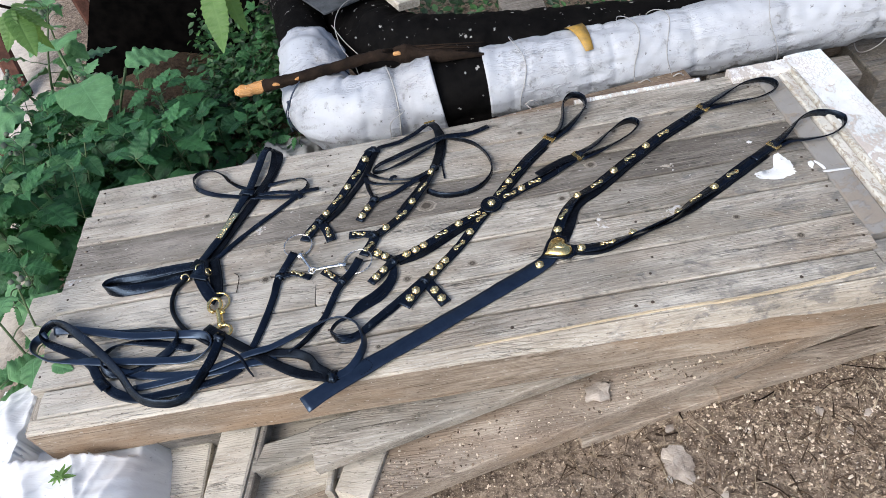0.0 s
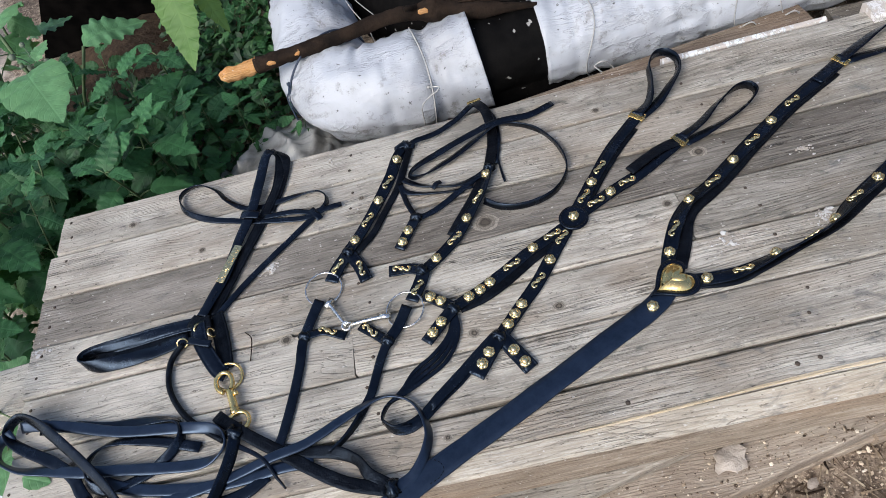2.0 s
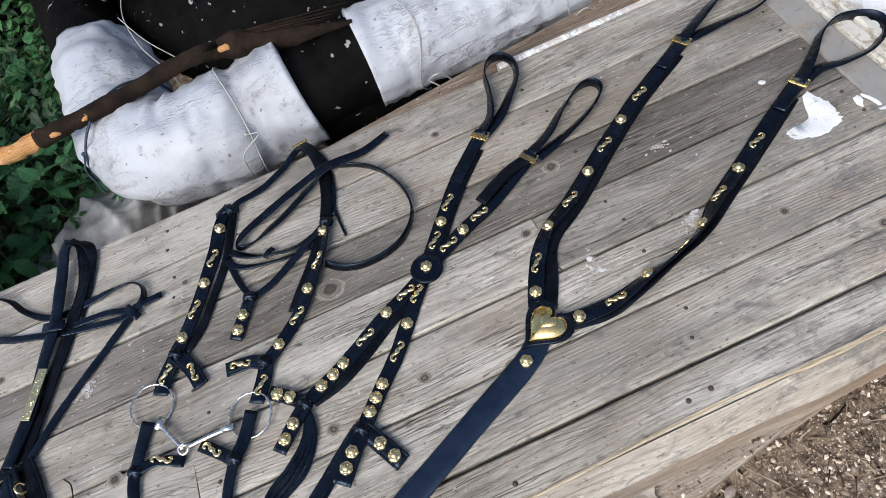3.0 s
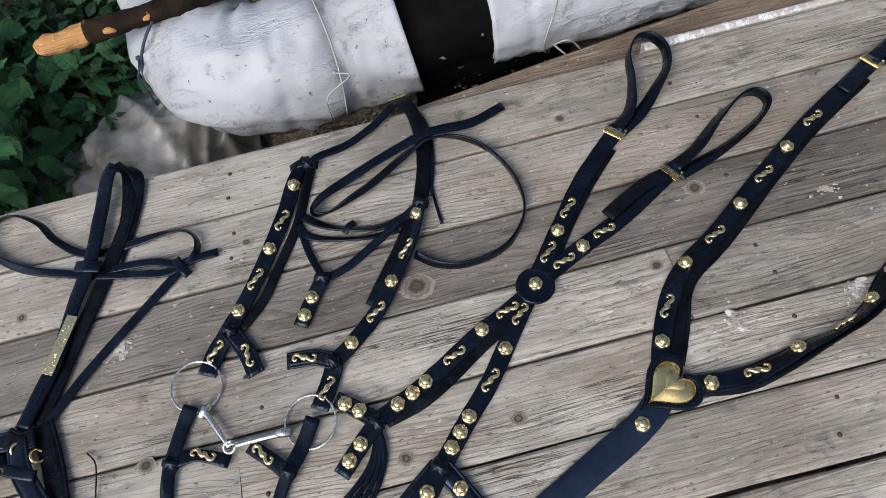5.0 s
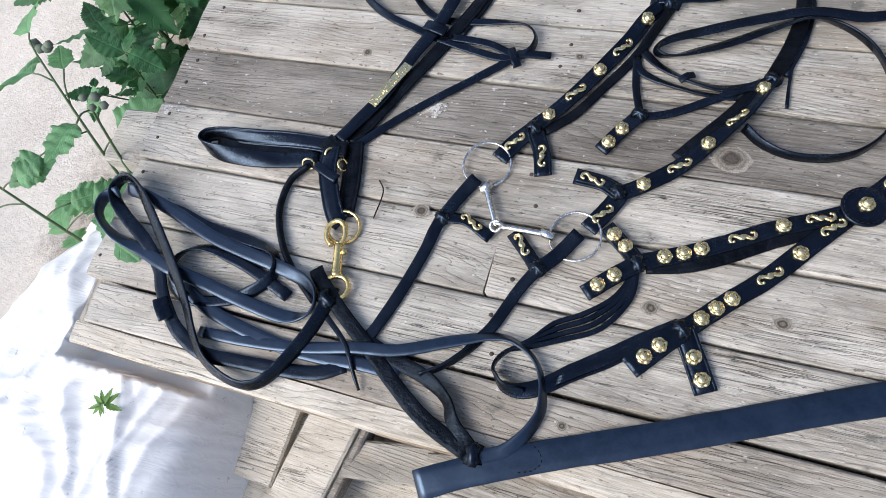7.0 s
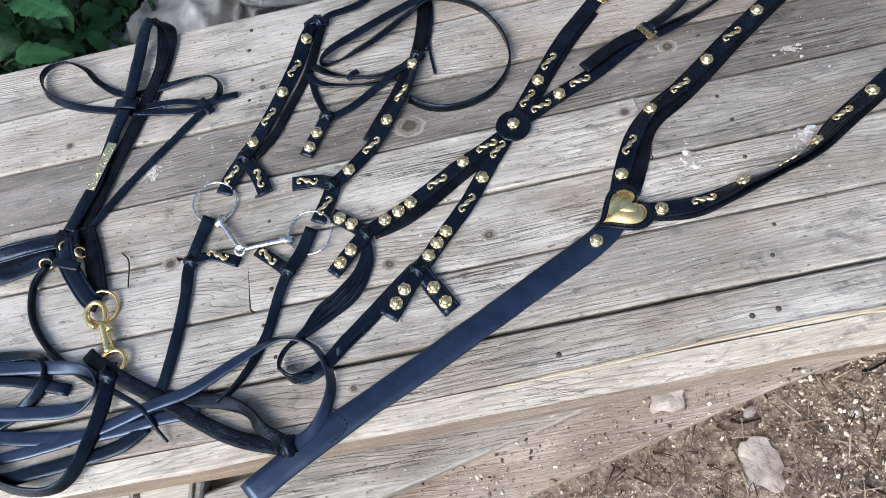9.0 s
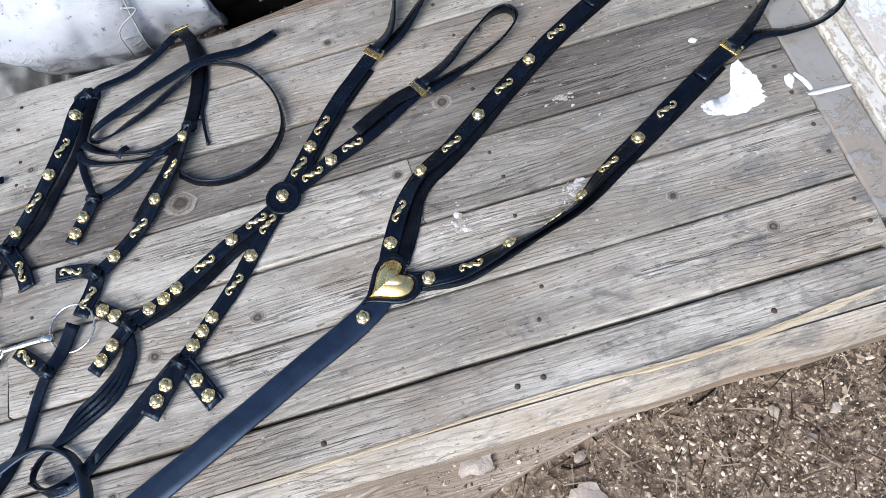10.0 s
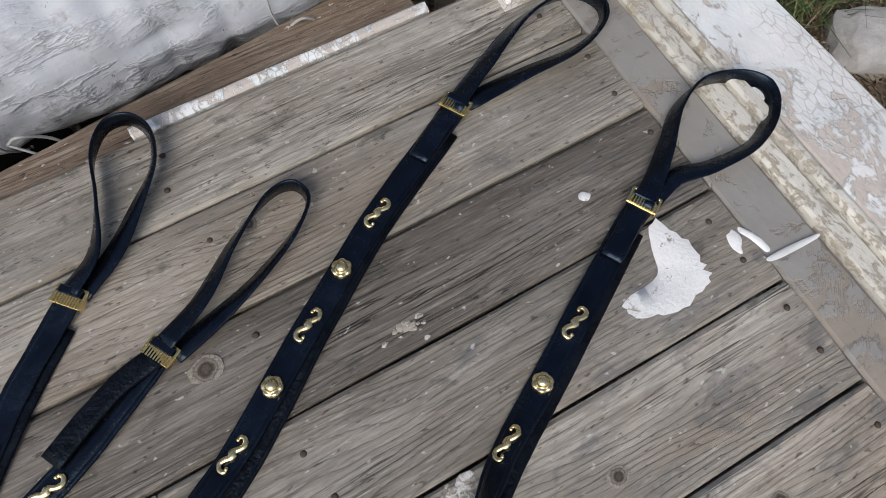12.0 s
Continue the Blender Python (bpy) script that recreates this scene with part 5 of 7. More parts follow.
# ---- crossed studded harness straps ----
harness = thing("harness", "crossed black leather harness straps with brass studs and two slide loops", "harness", at=(0.1, 1.07, TOP))
HW = 0.0235
strap("upper_strap", ((0.096, 1.070, 6), (0.118, 1.095, 6), (0.150, 1.135, 5), (0.195, 1.189, 5), (0.235, 1.226, 6), (0.256, 1.243, 8)), HW, harness)
strap("upper_strap", ((0.104, 1.064, 3), (0.150, 1.125, 3), (0.200, 1.183, 3), (0.245, 1.226, 3)), 0.020, harness, material=LEATHER_ROUGH)
strap("upper_strap", ((0.098, 1.069, 4), (0.124, 1.083, 5), (0.174, 1.106, 5), (0.224, 1.127, 5), (0.276, 1.155, 6), (0.302, 1.170, 8)), HW, harness)
strap("slide_loop", ((0.259, 1.247, 12, 10), (0.286, 1.270, 12, 35), (0.303, 1.312, 14, 62), (0.312, 1.350, 14, 78), (0.331, 1.374, 14, 88), (0.352, 1.372, 14, 96), (0.362, 1.350, 14, 108), (0.354, 1.320, 14, 122), (0.331, 1.294, 12, 142), (0.299, 1.264, 8, 168), (0.264, 1.243, 7, 178)), 0.0195, harness, thick=0.0026)
strap("slide_loop", ((0.308, 1.174, 12, 10), (0.345, 1.193, 12, 30), (0.386, 1.226, 13, 55), (0.424, 1.248, 13, 78), (0.446, 1.248, 13, 92), (0.451, 1.229, 13, 106), (0.428, 1.208, 12, 122), (0.386, 1.187, 11, 142), (0.347, 1.174, 8, 168), (0.310, 1.164, 7, 178)), 0.0195, harness, thick=0.0026)
strap("free_end", ((0.300, 1.169, 10), (0.270, 1.163, 10), (0.245, 1.152, 10), (0.209, 1.133, 10)), 0.020, harness, material=LEATHER_ROUGH)
buckle(harness, 0.257, 1.244, 42)
buckle(harness, 0.302, 1.170, 30)
strap("lower_strap", ((0.104, 1.068, 6), (0.088, 1.062, 6), (0.054, 1.046, 5), (0.019, 1.030, 5), (-0.023, 1.006, 5), (-0.063, 0.985, 5), (-0.090, 0.973, 6), (-0.108, 0.964, 9)), 0.0215, harness)
strap("lower_strap", ((0.060, 1.038, 3), (0.020, 1.016, 3), (-0.022, 0.990, 3), (-0.060, 0.972, 3), (-0.100, 0.962, 4)), 0.018, harness, material=LEATHER_ROUGH)
strap("lower_strap", ((0.100, 1.074, 3), (0.088, 1.058, 4), (0.062, 1.026, 4), (0.022, 0.976, 4), (-0.012, 0.942, 4), (-0.038, 0.914, 6), (-0.052, 0.898, 9)), 0.0235, harness)
strap("tail", ((-0.108, 0.963, 9), (-0.126, 0.980, 7), (-0.150, 0.999, 7)), 0.0215, harness)
strap("tail", ((-0.110, 0.961, 10), (-0.132, 0.942, 9), (-0.157, 0.917, 9)), 0.0225, harness)
strap("tail", ((-0.053, 0.900, 10), (-0.075, 0.874, 9), (-0.096, 0.848, 9)), 0.0275, harness)
strap("tail", ((-0.052, 0.901, 10), (-0.038, 0.877, 6), (-0.0195, 0.842, 5)), 0.0265, harness)
for k in range(4):
    o = (k - 1.5) * 0.0052
    strap("thong", ((-0.108, 0.958, 8), (-0.117 + o, 0.922, 5, 20), (-0.143 + o * 1.3, 0.890 - o * 0.8, 4, 30), (-0.175 + o * 0.8, 0.871 - o, 4, 30), (-0.201, 0.851 - o * 0.6, 5 + k, 40), (-0.224, 0.835, 8 + k, 65), (-0.233, 0.816, 9 + k, 80), (-0.220, 0.802, 8 + k, 75), (-0.194, 0.801, 6 + k, 40)), 0.0068, harness, thick=0.0024)
strap("lower_end", ((-0.054, 0.902, 8), (-0.086, 0.880, 5), (-0.121, 0.853, 4), (-0.151, 0.831, 4), (-0.186, 0.804, 5), (-0.215, 0.797, 8, 60), (-0.232, 0.812, 10, 85)), 0.0245, harness, taper=0.75)
for k in range(3):
    o = (k - 1) * 0.006
    strap("thong", ((-0.062, 0.899 + o * 0.3, 9), (-0.090 + o * 0.4, 0.876 + o, 8), (-0.125 + o * 0.4, 0.849 + o, 7), (-0.165, 0.818 + o * 0.5, 7)), 0.0045, harness, thick=0.002)
wrap_knot(harness, -0.109, 0.962, 30, 0.0095, 0.010)
wrap_knot(harness, -0.053, 0.900, 50, 0.0100, 0.010)


def disc():
    bm = bmesh.new()
    n = 28
    rows = [[bm.verts.new((r * math.cos(2 * math.pi * j / n), r * math.sin(2 * math.pi * j / n), z)) for j in range(n)] for r, z in ((0.0222, 0), (0.0230, 0.0016), (0.0222, 0.0034), (0.0197, 0.0038), (0.0187, 0.0032), (0.014, 0.0036), (0.004, 0.0046))]
    for u, w in zip(rows, rows[1:]):
        for j in range(n):
            bm.faces.new((u[j], u[(j + 1) % n], w[(j + 1) % n], w[j]))
    bm.faces.new(rows[-1])
    part("rosette_disc", bm, LEATHER, harness, "round stitched leather rosette", at=(0.101, 1.0695, TOP + 0.0085))
    stitches(harness, [(0.101 + 0.0196 * math.cos(a), 1.0695 + 0.0196 * math.sin(a), 12.6) for a in [2 * math.pi * j / 12 for j in range(13)]], 0.004)


disc()
centre = new("flower_stud", FLOWER)
centre.parent = harness
centre.location = Vector((0.1015, 1.0705, TOP + 0.0128)) - harness.matrix_world.translation
flowers(harness, ((0.027, 1.037), (-0.048, 0.994), (-0.065, 0.985), (-0.083, 0.976), (-0.125, 0.980), (-0.140, 0.991), (-0.131, 0.945), (-0.146, 0.930), (0.047, 1.008), (-0.010, 0.944), (-0.024, 0.931), (-0.037, 0.917), (0.149, 1.130), (0.170, 1.103), (-0.071, 0.878), (-0.084, 0.863), (-0.0365, 0.875), (-0.025, 0.854)), 0.0085)
scrolls(harness, ((-0.010, 1.015, 28), (0.062, 1.051, 26), (0.022, 0.977, 52), (0.076, 1.042, 52), (0.128, 1.107, 52), (0.170, 1.156, 52), (0.143, 1.091, 26), (0.200, 1.117, 26)), 0.0080)

# ---- breastplate ----
breast = thing("breastplate", "black leather breastplate with a brass heart and studded shoulder straps", "breastplate", at=(0.2, 0.93, TOP))
SW = 0.0245
strap("shoulder_strap", ((0.206, 0.946, 6), (0.217, 0.972, 6), (0.243, 1.017, 7, 15), (0.273, 1.049, 8, 30), (0.325, 1.079, 6, 10), (0.406, 1.136, 5), (0.490, 1.191, 5), (0.563, 1.231, 6), (0.602, 1.252, 8)), SW, breast)
strap("strap_lining", ((0.222, 0.944, 3), (0.243, 0.982, 3), (0.259, 1.017, 4), (0.280, 1.040, 4), (0.330, 1.070, 3), (0.408, 1.128, 3), (0.49, 1.184, 3), (0.585, 1.236, 3)), 0.023, breast, material=LEATHER_ROUGH)
strap("slide_loop", ((0.598, 1.251, 11, 5), (0.643, 1.275, 12, 20), (0.695, 1.300, 14, 45), (0.736, 1.308, 14, 66), (0.764, 1.302, 14, 84), (0.775, 1.281, 14, 98), (0.762, 1.262, 14, 112), (0.726, 1.250, 13, 130), (0.674, 1.252, 10, 155), (0.612, 1.251, 8, 176)), 0.0205, breast, thick=0.0026)
strap("fold", ((0.606, 1.254, 8), (0.578, 1.240, 9), (0.548, 1.222, 9)), 0.0205, breast, label="doubled strap end")
strap("shoulder_strap", ((0.222, 0.921, 6), (0.240, 0.915, 6), (0.286, 0.912, 7, 15), (0.328, 0.919, 8, 38), (0.357, 0.926, 9, 55), (0.400, 0.934, 10, 72), (0.443, 0.952, 10, 62), (0.486, 0.983, 8, 30), (0.542, 1.014, 5, 6), (0.602, 1.049, 5), (0.664, 1.084, 6), (0.689, 1.096, 8)), SW, breast)
strap("strap_lining", ((0.235, 0.912, 3), (0.286, 0.905, 3), (0.330, 0.912, 3, 30), (0.400, 0.930, 4, 55), (0.446, 0.946, 4, 45), (0.490, 0.975, 3), (0.546, 1.007, 3), (0.606, 1.042, 3), (0.67, 1.08, 3)), 0.020, breast, material=LEATHER_ROUGH)
strap("slide_loop", ((0.686, 1.094, 11, 5), (0.712, 1.110, 12, 25), (0.739, 1.131, 13, 45), (0.768, 1.155, 14, 65), (0.802, 1.166, 14, 84), (0.834, 1.156, 14, 96), (0.850, 1.134, 14, 106), (0.836, 1.110, 14, 118), (0.802, 1.094, 13, 132), (0.759, 1.095, 11, 152), (0.727, 1.102, 9, 168), (0.692, 1.093, 7, 178)), 0.0200, breast, thick=0.0026)
strap("fold", ((0.694, 1.099, 8), (0.668, 1.085, 9), (0.638, 1.068, 9)), 0.0205, breast, label="doubled strap end")
buckle(breast, 0.602, 1.253, 30)
buckle(breast, 0.690, 1.096, 30)
strap("girth_strap", ((0.195, 0.915, 6), (0.165, 0.891, 5), (0.090, 0.856, 4), (0.018, 0.822, 4), (-0.070, 0.781, 4), (-0.156, 0.743, 4), (-0.232, 0.705, 6, 4), (-0.280, 0.677, 7, 6)), 0.0356, breast, thick=0.004, material=LEATHER_SMOOTH, label="wide plain girth strap")
stitches(breast, ((-0.180, 0.752, 7.5), (-0.166, 0.744, 7.5), (-0.161, 0.734, 7.5), (-0.168, 0.724, 7.5), (-0.182, 0.718, 7.5)))


def heart_line(scale, n=36):
    """A heart with its tip at the origin side -x, lobes towards +x."""
    out = []
    for j in range(n):
        t = 2 * math.pi * j / n
        x = 16 * math.sin(t) ** 3
        y = 13 * math.cos(t) - 5 * math.cos(2 * t) - 2 * math.cos(3 * t) - math.cos(4 * t)
        out.append((y * scale * 1.10, x * scale * 0.90))
    return out


def heart():
    turn = radians(22)
    ob = []
    for name, scale, layers, mat_, z, lab in (("heart_backing", 0.00222, ((1.0, 0.0), (1.03, 0.0016), (1.0, 0.0036), (0.90, 0.0042), (0.86, 0.0036), (0.2, 0.004)), LEATHER, 0.0075, "stitched leather heart backing"),
                                              ("heart_plate", 0.00172, ((1.0, 0.0), (1.0, 0.001), (0.93, 0.003), (0.72, 0.0056), (0.45, 0.0074), (0.15, 0.0082)), BRASS, 0.0112, "domed brass heart")):
        bm = bmesh.new()
        rim = heart_line(scale)
        cx = sum(p[0] for p in rim) / len(rim) + 0.002
        rows = [[bm.verts.new((cx + (u - cx) * k, v * k, h)) for u, v in rim] for k, h in layers]
        n = len(rim)
        for a, b in zip(rows, rows[1:]):
            for j in range(n):
                bm.faces.new((a[j], b[j], b[(j + 1) % n], a[(j + 1) % n]))
        bm.faces.new(rows[-1][::-1])
        bmesh.ops.recalc_face_normals(bm, faces=bm.faces)
        o = part(name, bm, mat_, breast, lab, at=(0.2055, 0.9215, TOP + z))
        o.rotation_euler = (0, 0, turn)
    bm = bmesh.new()      # the small raised heart in the middle of the plate
    rim = heart_line(0.00066)
    rows = [[bm.verts.new((0.0045 + u * k, v * k, h)) for u, v in rim] for k, h in ((1.25, 0.0), (1.05, 0.0016), (0.7, 0.0026), (0.2, 0.0030))]
    for a, b in zip(rows, rows[1:]):
        for j in range(len(rim)):
            bm.faces.new((a[j], b[j], b[(j + 1) % len(rim)], a[(j + 1) % len(rim)]))
    bm.faces.new(rows[-1][::-1])
    bmesh.ops.recalc_face_normals(bm, faces=bm.faces)
    o = part("heart_boss", bm, BRASS, breast, "small raised brass heart", at=(0.2055, 0.9215, TOP + 0.0182))
    o.rotation_euler = (0, 0, turn)
    m = pose(0.2055, 0.9215, 0, 0, 0, 22)
    pts = [m @ Vector((u, v, 0)) for u, v in heart_line(0.00196, 30)]
    stitches(breast, [(p.x, p.y, 12.0) for p in pts + pts[:1]], 0.0036)


heart()
flowers(breast, ((0.2165, 0.970), (0.249, 0.915), (0.276, 1.049, 15), (0.365, 1.105), (0.452, 1.160), (0.350, 0.929, 40), (0.448, 0.957, 40), (0.538, 1.011), (0.160, 0.899)), 0.0088)
scrolls(breast, ((0.237, 1.007, 60), (0.322, 1.074, 36), (0.408, 1.134, 34), (0.498, 1.190, 32), (0.300, 0.915, 5, 20), (0.493, 0.986, 33), (0.585, 1.037, 30), (0.409, 0.938, 22, 70)), 0.0082)

# ---- behind the panel: wrapped pipe ----
PY, PZ, PR = 1.535, 0.335, 0.083


def wrapped_tube(name, pts, radius, material, parent, wrinkle, seed, label="", sides=40, steps=14, bulge=None):
    """A pipe's wrapping with folds and tied waists."""
    bm = bmesh.new()
    line = catmull([tuple(p) + (0.0,) for p in pts], steps)
    cum = [0.0]
    for a, b in zip(line, line[1:]):
        cum.append(cum[-1] + float(np.linalg.norm((b - a)[:3])))
    total = cum[-1]

    def section(s):
        d = s * total
        out = []
        for j in range(sides):
            a = 2 * math.pi * j / sides
            r = radius + wrinkle * (0.9 * noise.noise((d * 9, math.cos(a) * 1.6 + seed, math.sin(a) * 1.6)) + 0.7 * noise.noise((d * 30, math.cos(a) * 2.5 + seed, math.sin(a) * 5)) - 0.8 * abs(noise.noise((d * 14 + 3 * a, math.cos(a) * 2.5, seed))))
            if bulge:
                r += bulge(d, total, a)
            out.append((math.cos(a) * r, math.sin(a) * r))
        return out

    sweep(bm, line, section)
    return part(name, bm, material, parent, label)


def sleeve_waists(d, total, a):
    """Radiating gathers on both sides of each tie, and a slack fold under the middle one."""
    e = 0.0
    for at, deep in ((0.085, 0.004), (0.365, 0.006), (0.445, 0.007), (0.695, 0.008), (0.965, 0.007), (1.245, 0.007)):
        w = math.exp(-((d - at) / 0.05) ** 2)
        e -= deep * w * abs(noise.noise((math.cos(a) * 5.0, math.sin(a) * 5.0, at * 40))) * 2 + 0.5 * deep * math.exp(-((d - at) / 0.010) ** 2)
    return e


pipe = thing("wrapped_pipe", "pipe wrapped in white sheeting and black bitumen felt, tied with twine", "pipe")
wrapped_tube("black_sleeve", ((0.0, PY, PZ), (0.1, PY + 0.003, PZ), (0.26, PY + 0.005, PZ)), PR * 0.98, TAR, pipe, 0.006, 2.0, "black bitumen felt sleeve")
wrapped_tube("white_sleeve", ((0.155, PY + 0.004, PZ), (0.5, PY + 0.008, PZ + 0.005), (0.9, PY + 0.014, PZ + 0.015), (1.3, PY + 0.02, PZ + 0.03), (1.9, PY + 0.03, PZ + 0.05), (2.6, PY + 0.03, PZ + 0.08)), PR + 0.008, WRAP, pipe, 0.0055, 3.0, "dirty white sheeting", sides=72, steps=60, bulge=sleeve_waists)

# added sheet that blackens the shaded gap under the pipe
bmt = bmesh.new()
rows = []
for i in range(25):
    x = 0.03 + 0.25 * i / 24
    rows.append([(x + 0.004 * noise.noise((x * 30, q * 3, 2.0)), 1.470 + 0.030 * q + 0.006 * noise.noise((x * 22, q * 2.5, 6.0)), 0.295 - 0.265 * q + (0.02 * noise.noise((x * 40, 1.0, 8.0)) if q == 1.0 else 0)) for q in (0, 0.25, 0.5, 0.75, 1.0)])
front = [[bmt.verts.new(p) for p in row] for row in rows]
back = [[bmt.verts.new((p[0], p[1] + 0.006, p[2])) for p in row] for row in rows]
for a, b in zip(front, front[1:]):
    for q in range(4):
        bmt.faces.new((a[q], a[q + 1], b[q + 1], b[q]))
for a, b in zip(back, back[1:]):
    for q in range(4):
        bmt.faces.new((a[q], b[q], b[q + 1], a[q + 1]))
part("felt_flap", bmt, TAR, pipe, "added black sheet for the deep shade below the felt sleeve")


def bag_bulge(d, total, a):
    e = 0.012 * math.sin(min(1.0, d / 0.10) * math.pi / 2)
    e += 0.010 * abs(noise.noise((math.cos(a) * 3.0, math.sin(a) * 3.0, 5.0))) * max(0.0, (d - total + 0.045) / 0.045)
    near = math.exp(-((d - (total - 0.11)) / 0.045) ** 2) + math.exp(-((d - 0.16) / 0.045) ** 2)
    e -= 0.010 * near * abs(noise.noise((math.cos(a) * 4.5, math.sin(a) * 4.5, d * 9)))
    return e - 0.007 * math.exp(-((d - (total - 0.11)) / 0.012) ** 2) - 0.006 * math.exp(-((d - 0.16) / 0.010) ** 2)


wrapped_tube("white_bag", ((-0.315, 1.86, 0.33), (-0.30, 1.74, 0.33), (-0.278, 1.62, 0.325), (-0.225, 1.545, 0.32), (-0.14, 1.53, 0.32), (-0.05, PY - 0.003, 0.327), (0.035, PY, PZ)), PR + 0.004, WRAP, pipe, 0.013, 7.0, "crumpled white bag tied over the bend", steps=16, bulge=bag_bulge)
wrapped_tube("back_leg", ((-0.31, 1.80, 0.33), (-0.36, 2.1, 0.33), (-0.45, 2.6, 0.33)), PR * 0.93, TAR, pipe, 0.005, 9.0, "black bitumen-felt pipe leg")


def tie(x, seed, loose=True):
    bm = bmesh.new()
    rnd = random.Random(seed)
    r = PR + 0.0145
    tube(bm, [(x + 0.012 * math.sin(3 * a + seed), PY + 0.008 + r * math.cos(a), PZ + 0.004 + r * math.sin(a)) for a in [2 * math.pi * j / 18 for j in range(18)]], 0.0012, 3, 6, True)
    if loose:
        f = (x, PY - r + 0.002, PZ - 0.01)
        tube(bm, [f, (x + 0.02, f[1] - 0.012, f[2] - 0.03), (x - 0.01, f[1] - 0.015, f[2] - 0.07), (x + rnd.uniform(-0.06, 0.06), f[1] - 0.02, f[2] - 0.11)], 0.0015, 5, 6)
        tube(bm, [f, (x + 0.015, f[1] - 0.01, f[2] + 0.015), (x + 0.035, f[1] - 0.004, f[2] - 0.01), (x + 0.05, f[1] - 0.01, f[2] - 0.04)], 0.0015, 5, 6)
    part("twine", bm, TWINE, pipe)


for i, x in enumerate((0.24, 0.52, 0.60, 0.85, 1.12, 1.4)):
    tie(x, i + 1, i in (0, 1, 2))


def cord(centre, along, r, thick, material, label, tail):
    """A cord tied round the bag, with a knot and a hanging end."""
    bm = bmesh.new()
    c, d = Vector(centre), Vector(along).normalized()
    s = d.cross(Vector((0, 0, 1))).normalized()
    u = s.cross(d)
    tube(bm, [tuple(c + s * r * math.cos(a) + u * r * math.sin(a) + d * 0.008 * math.sin(2 * a)) for a in [2 * math.pi * j / 16 for j in range(16)]], thick, 3, 6, True)
    k = c + s * r * math.cos(0.5) + u * r * math.sin(0.5)
    bmesh.ops.create_icosphere(bm, subdivisions=1, radius=thick * 2.4, matrix=Matrix.Translation(k))
    tube(bm, [tuple(k), tuple(k + s * 0.012 + d * 0.02), tuple(k + s * 0.02 + d * tail + u * -0.02), tuple(k + s * 0.022 + d * tail * 1.4 - u * 0.07)], thick * 0.8, 4, 6)
    part("cord", bm, material, pipe, label)


CORD = Nodes("dark blue cord", 0.7).color((0.03, 0.045, 0.075)).m
cord((-0.272, 1.605, 0.325), (0.5, -0.85, 0), 0.102, 0.0022, CORD, "dark blue cord", 0.015)
cord((-0.075, 1.532, 0.326), (1, 0.02, 0.04), 0.100, 0.0016, TWINE, "pale twine", -0.02)
bmt = bmesh.new()
lt = [np.array((0.392 + 0.014 * (a - 1.1), PY + 0.006 + (PR + 0.0135) * math.cos(a), PZ + 0.004 + (PR + 0.0135) * math.sin(a), 0)) for a in [radians(62 + 5.5 * j) for j in range(13)]]
sweep(bmt, lt, lambda s: [(-0.023 + 0.013 * s, -0.0006), (-0.023 + 0.013 * s, 0.0006), (0.022 - 0.012 * s, 0.0006), (0.022 - 0.012 * s, -0.0006)])
part("tape", bmt, TAPE, pipe, "yellow adhesive tape")

pipe2 = thing("black_pipe", "large black bitumen-coated pipe behind the wrapped one", "pipe")
wrapped_tube("pipe", ((-0.33, 2.75, 0.27), (-0.22, 2.25, 0.275), (-0.14, 1.98, 0.28), (-0.06, 1.84, 0.283), (0.08, 1.785, 0.278), (0.30, 1.775, 0.25), (0.70, 1.78, 0.212), (1.5, 1.80, 0.20), (3.2, 1.86, 0.20)), 0.118, TAR, pipe2, 0.006, 12.0, steps=22)
bmt = bmesh.new()
tube(bmt, ((-0.12, 2.02, 0.395), (-0.185, 1.90, 0.435), (-0.215, 1.82, 0.425), (-0.205, 1.74, 0.40), (-0.175, 1.68, 0.37), (-0.165, 1.655, 0.33)), 0.0011, 8, 6)
tube(bmt, ((-0.222, 1.80, 0.43), (-0.190, 1.735, 0.41), (-0.150, 1.69, 0.38)), 0.0010, 8, 6)
part("twine", bmt, TWINE, pipe2, "loose pale twine")
sheet = thing("metal_sheet", "grey scratched metal sheet lying on the pipe bend", "metal sheet")
bmt = bmesh.new()
box_bm(bmt, (0.165, 0.24, 0.006), pose(-0.236, 2.025, 0.419, 0, 3, 31))
part("sheet", bmt, stone_material("dull grey sheet", (0.030, 0.034, 0.038), (0.075, 0.082, 0.088)), sheet, smooth=False)
paleboard = thing("broken_board", "pale broken board end behind the black pipe", "board")
plank("board", 0, 0.20, -0.035, 0.035, -0.012, 0.012, WOOD_BEAM, paleboard, seed=301, m=pose(-0.005, 1.86, 0.415, 10, -6, 118))
for x in (0.35, 1.2, 2.1):
    t = thing("pipe_support", "dark timber sleeper carrying the pipes", "block", "pipe supports")
    plank("sleeper", 0, 0.75, -0.07, 0.07, -0.02, 0.215, WOOD_DARK, t, seed=int(100 * x), m=turned(x, 1.42, 0, 90))

# the broken branch lying on the pipe
branch = thing("branch", "broken brown branch with a raw orange end lying on the pipe", "branch")


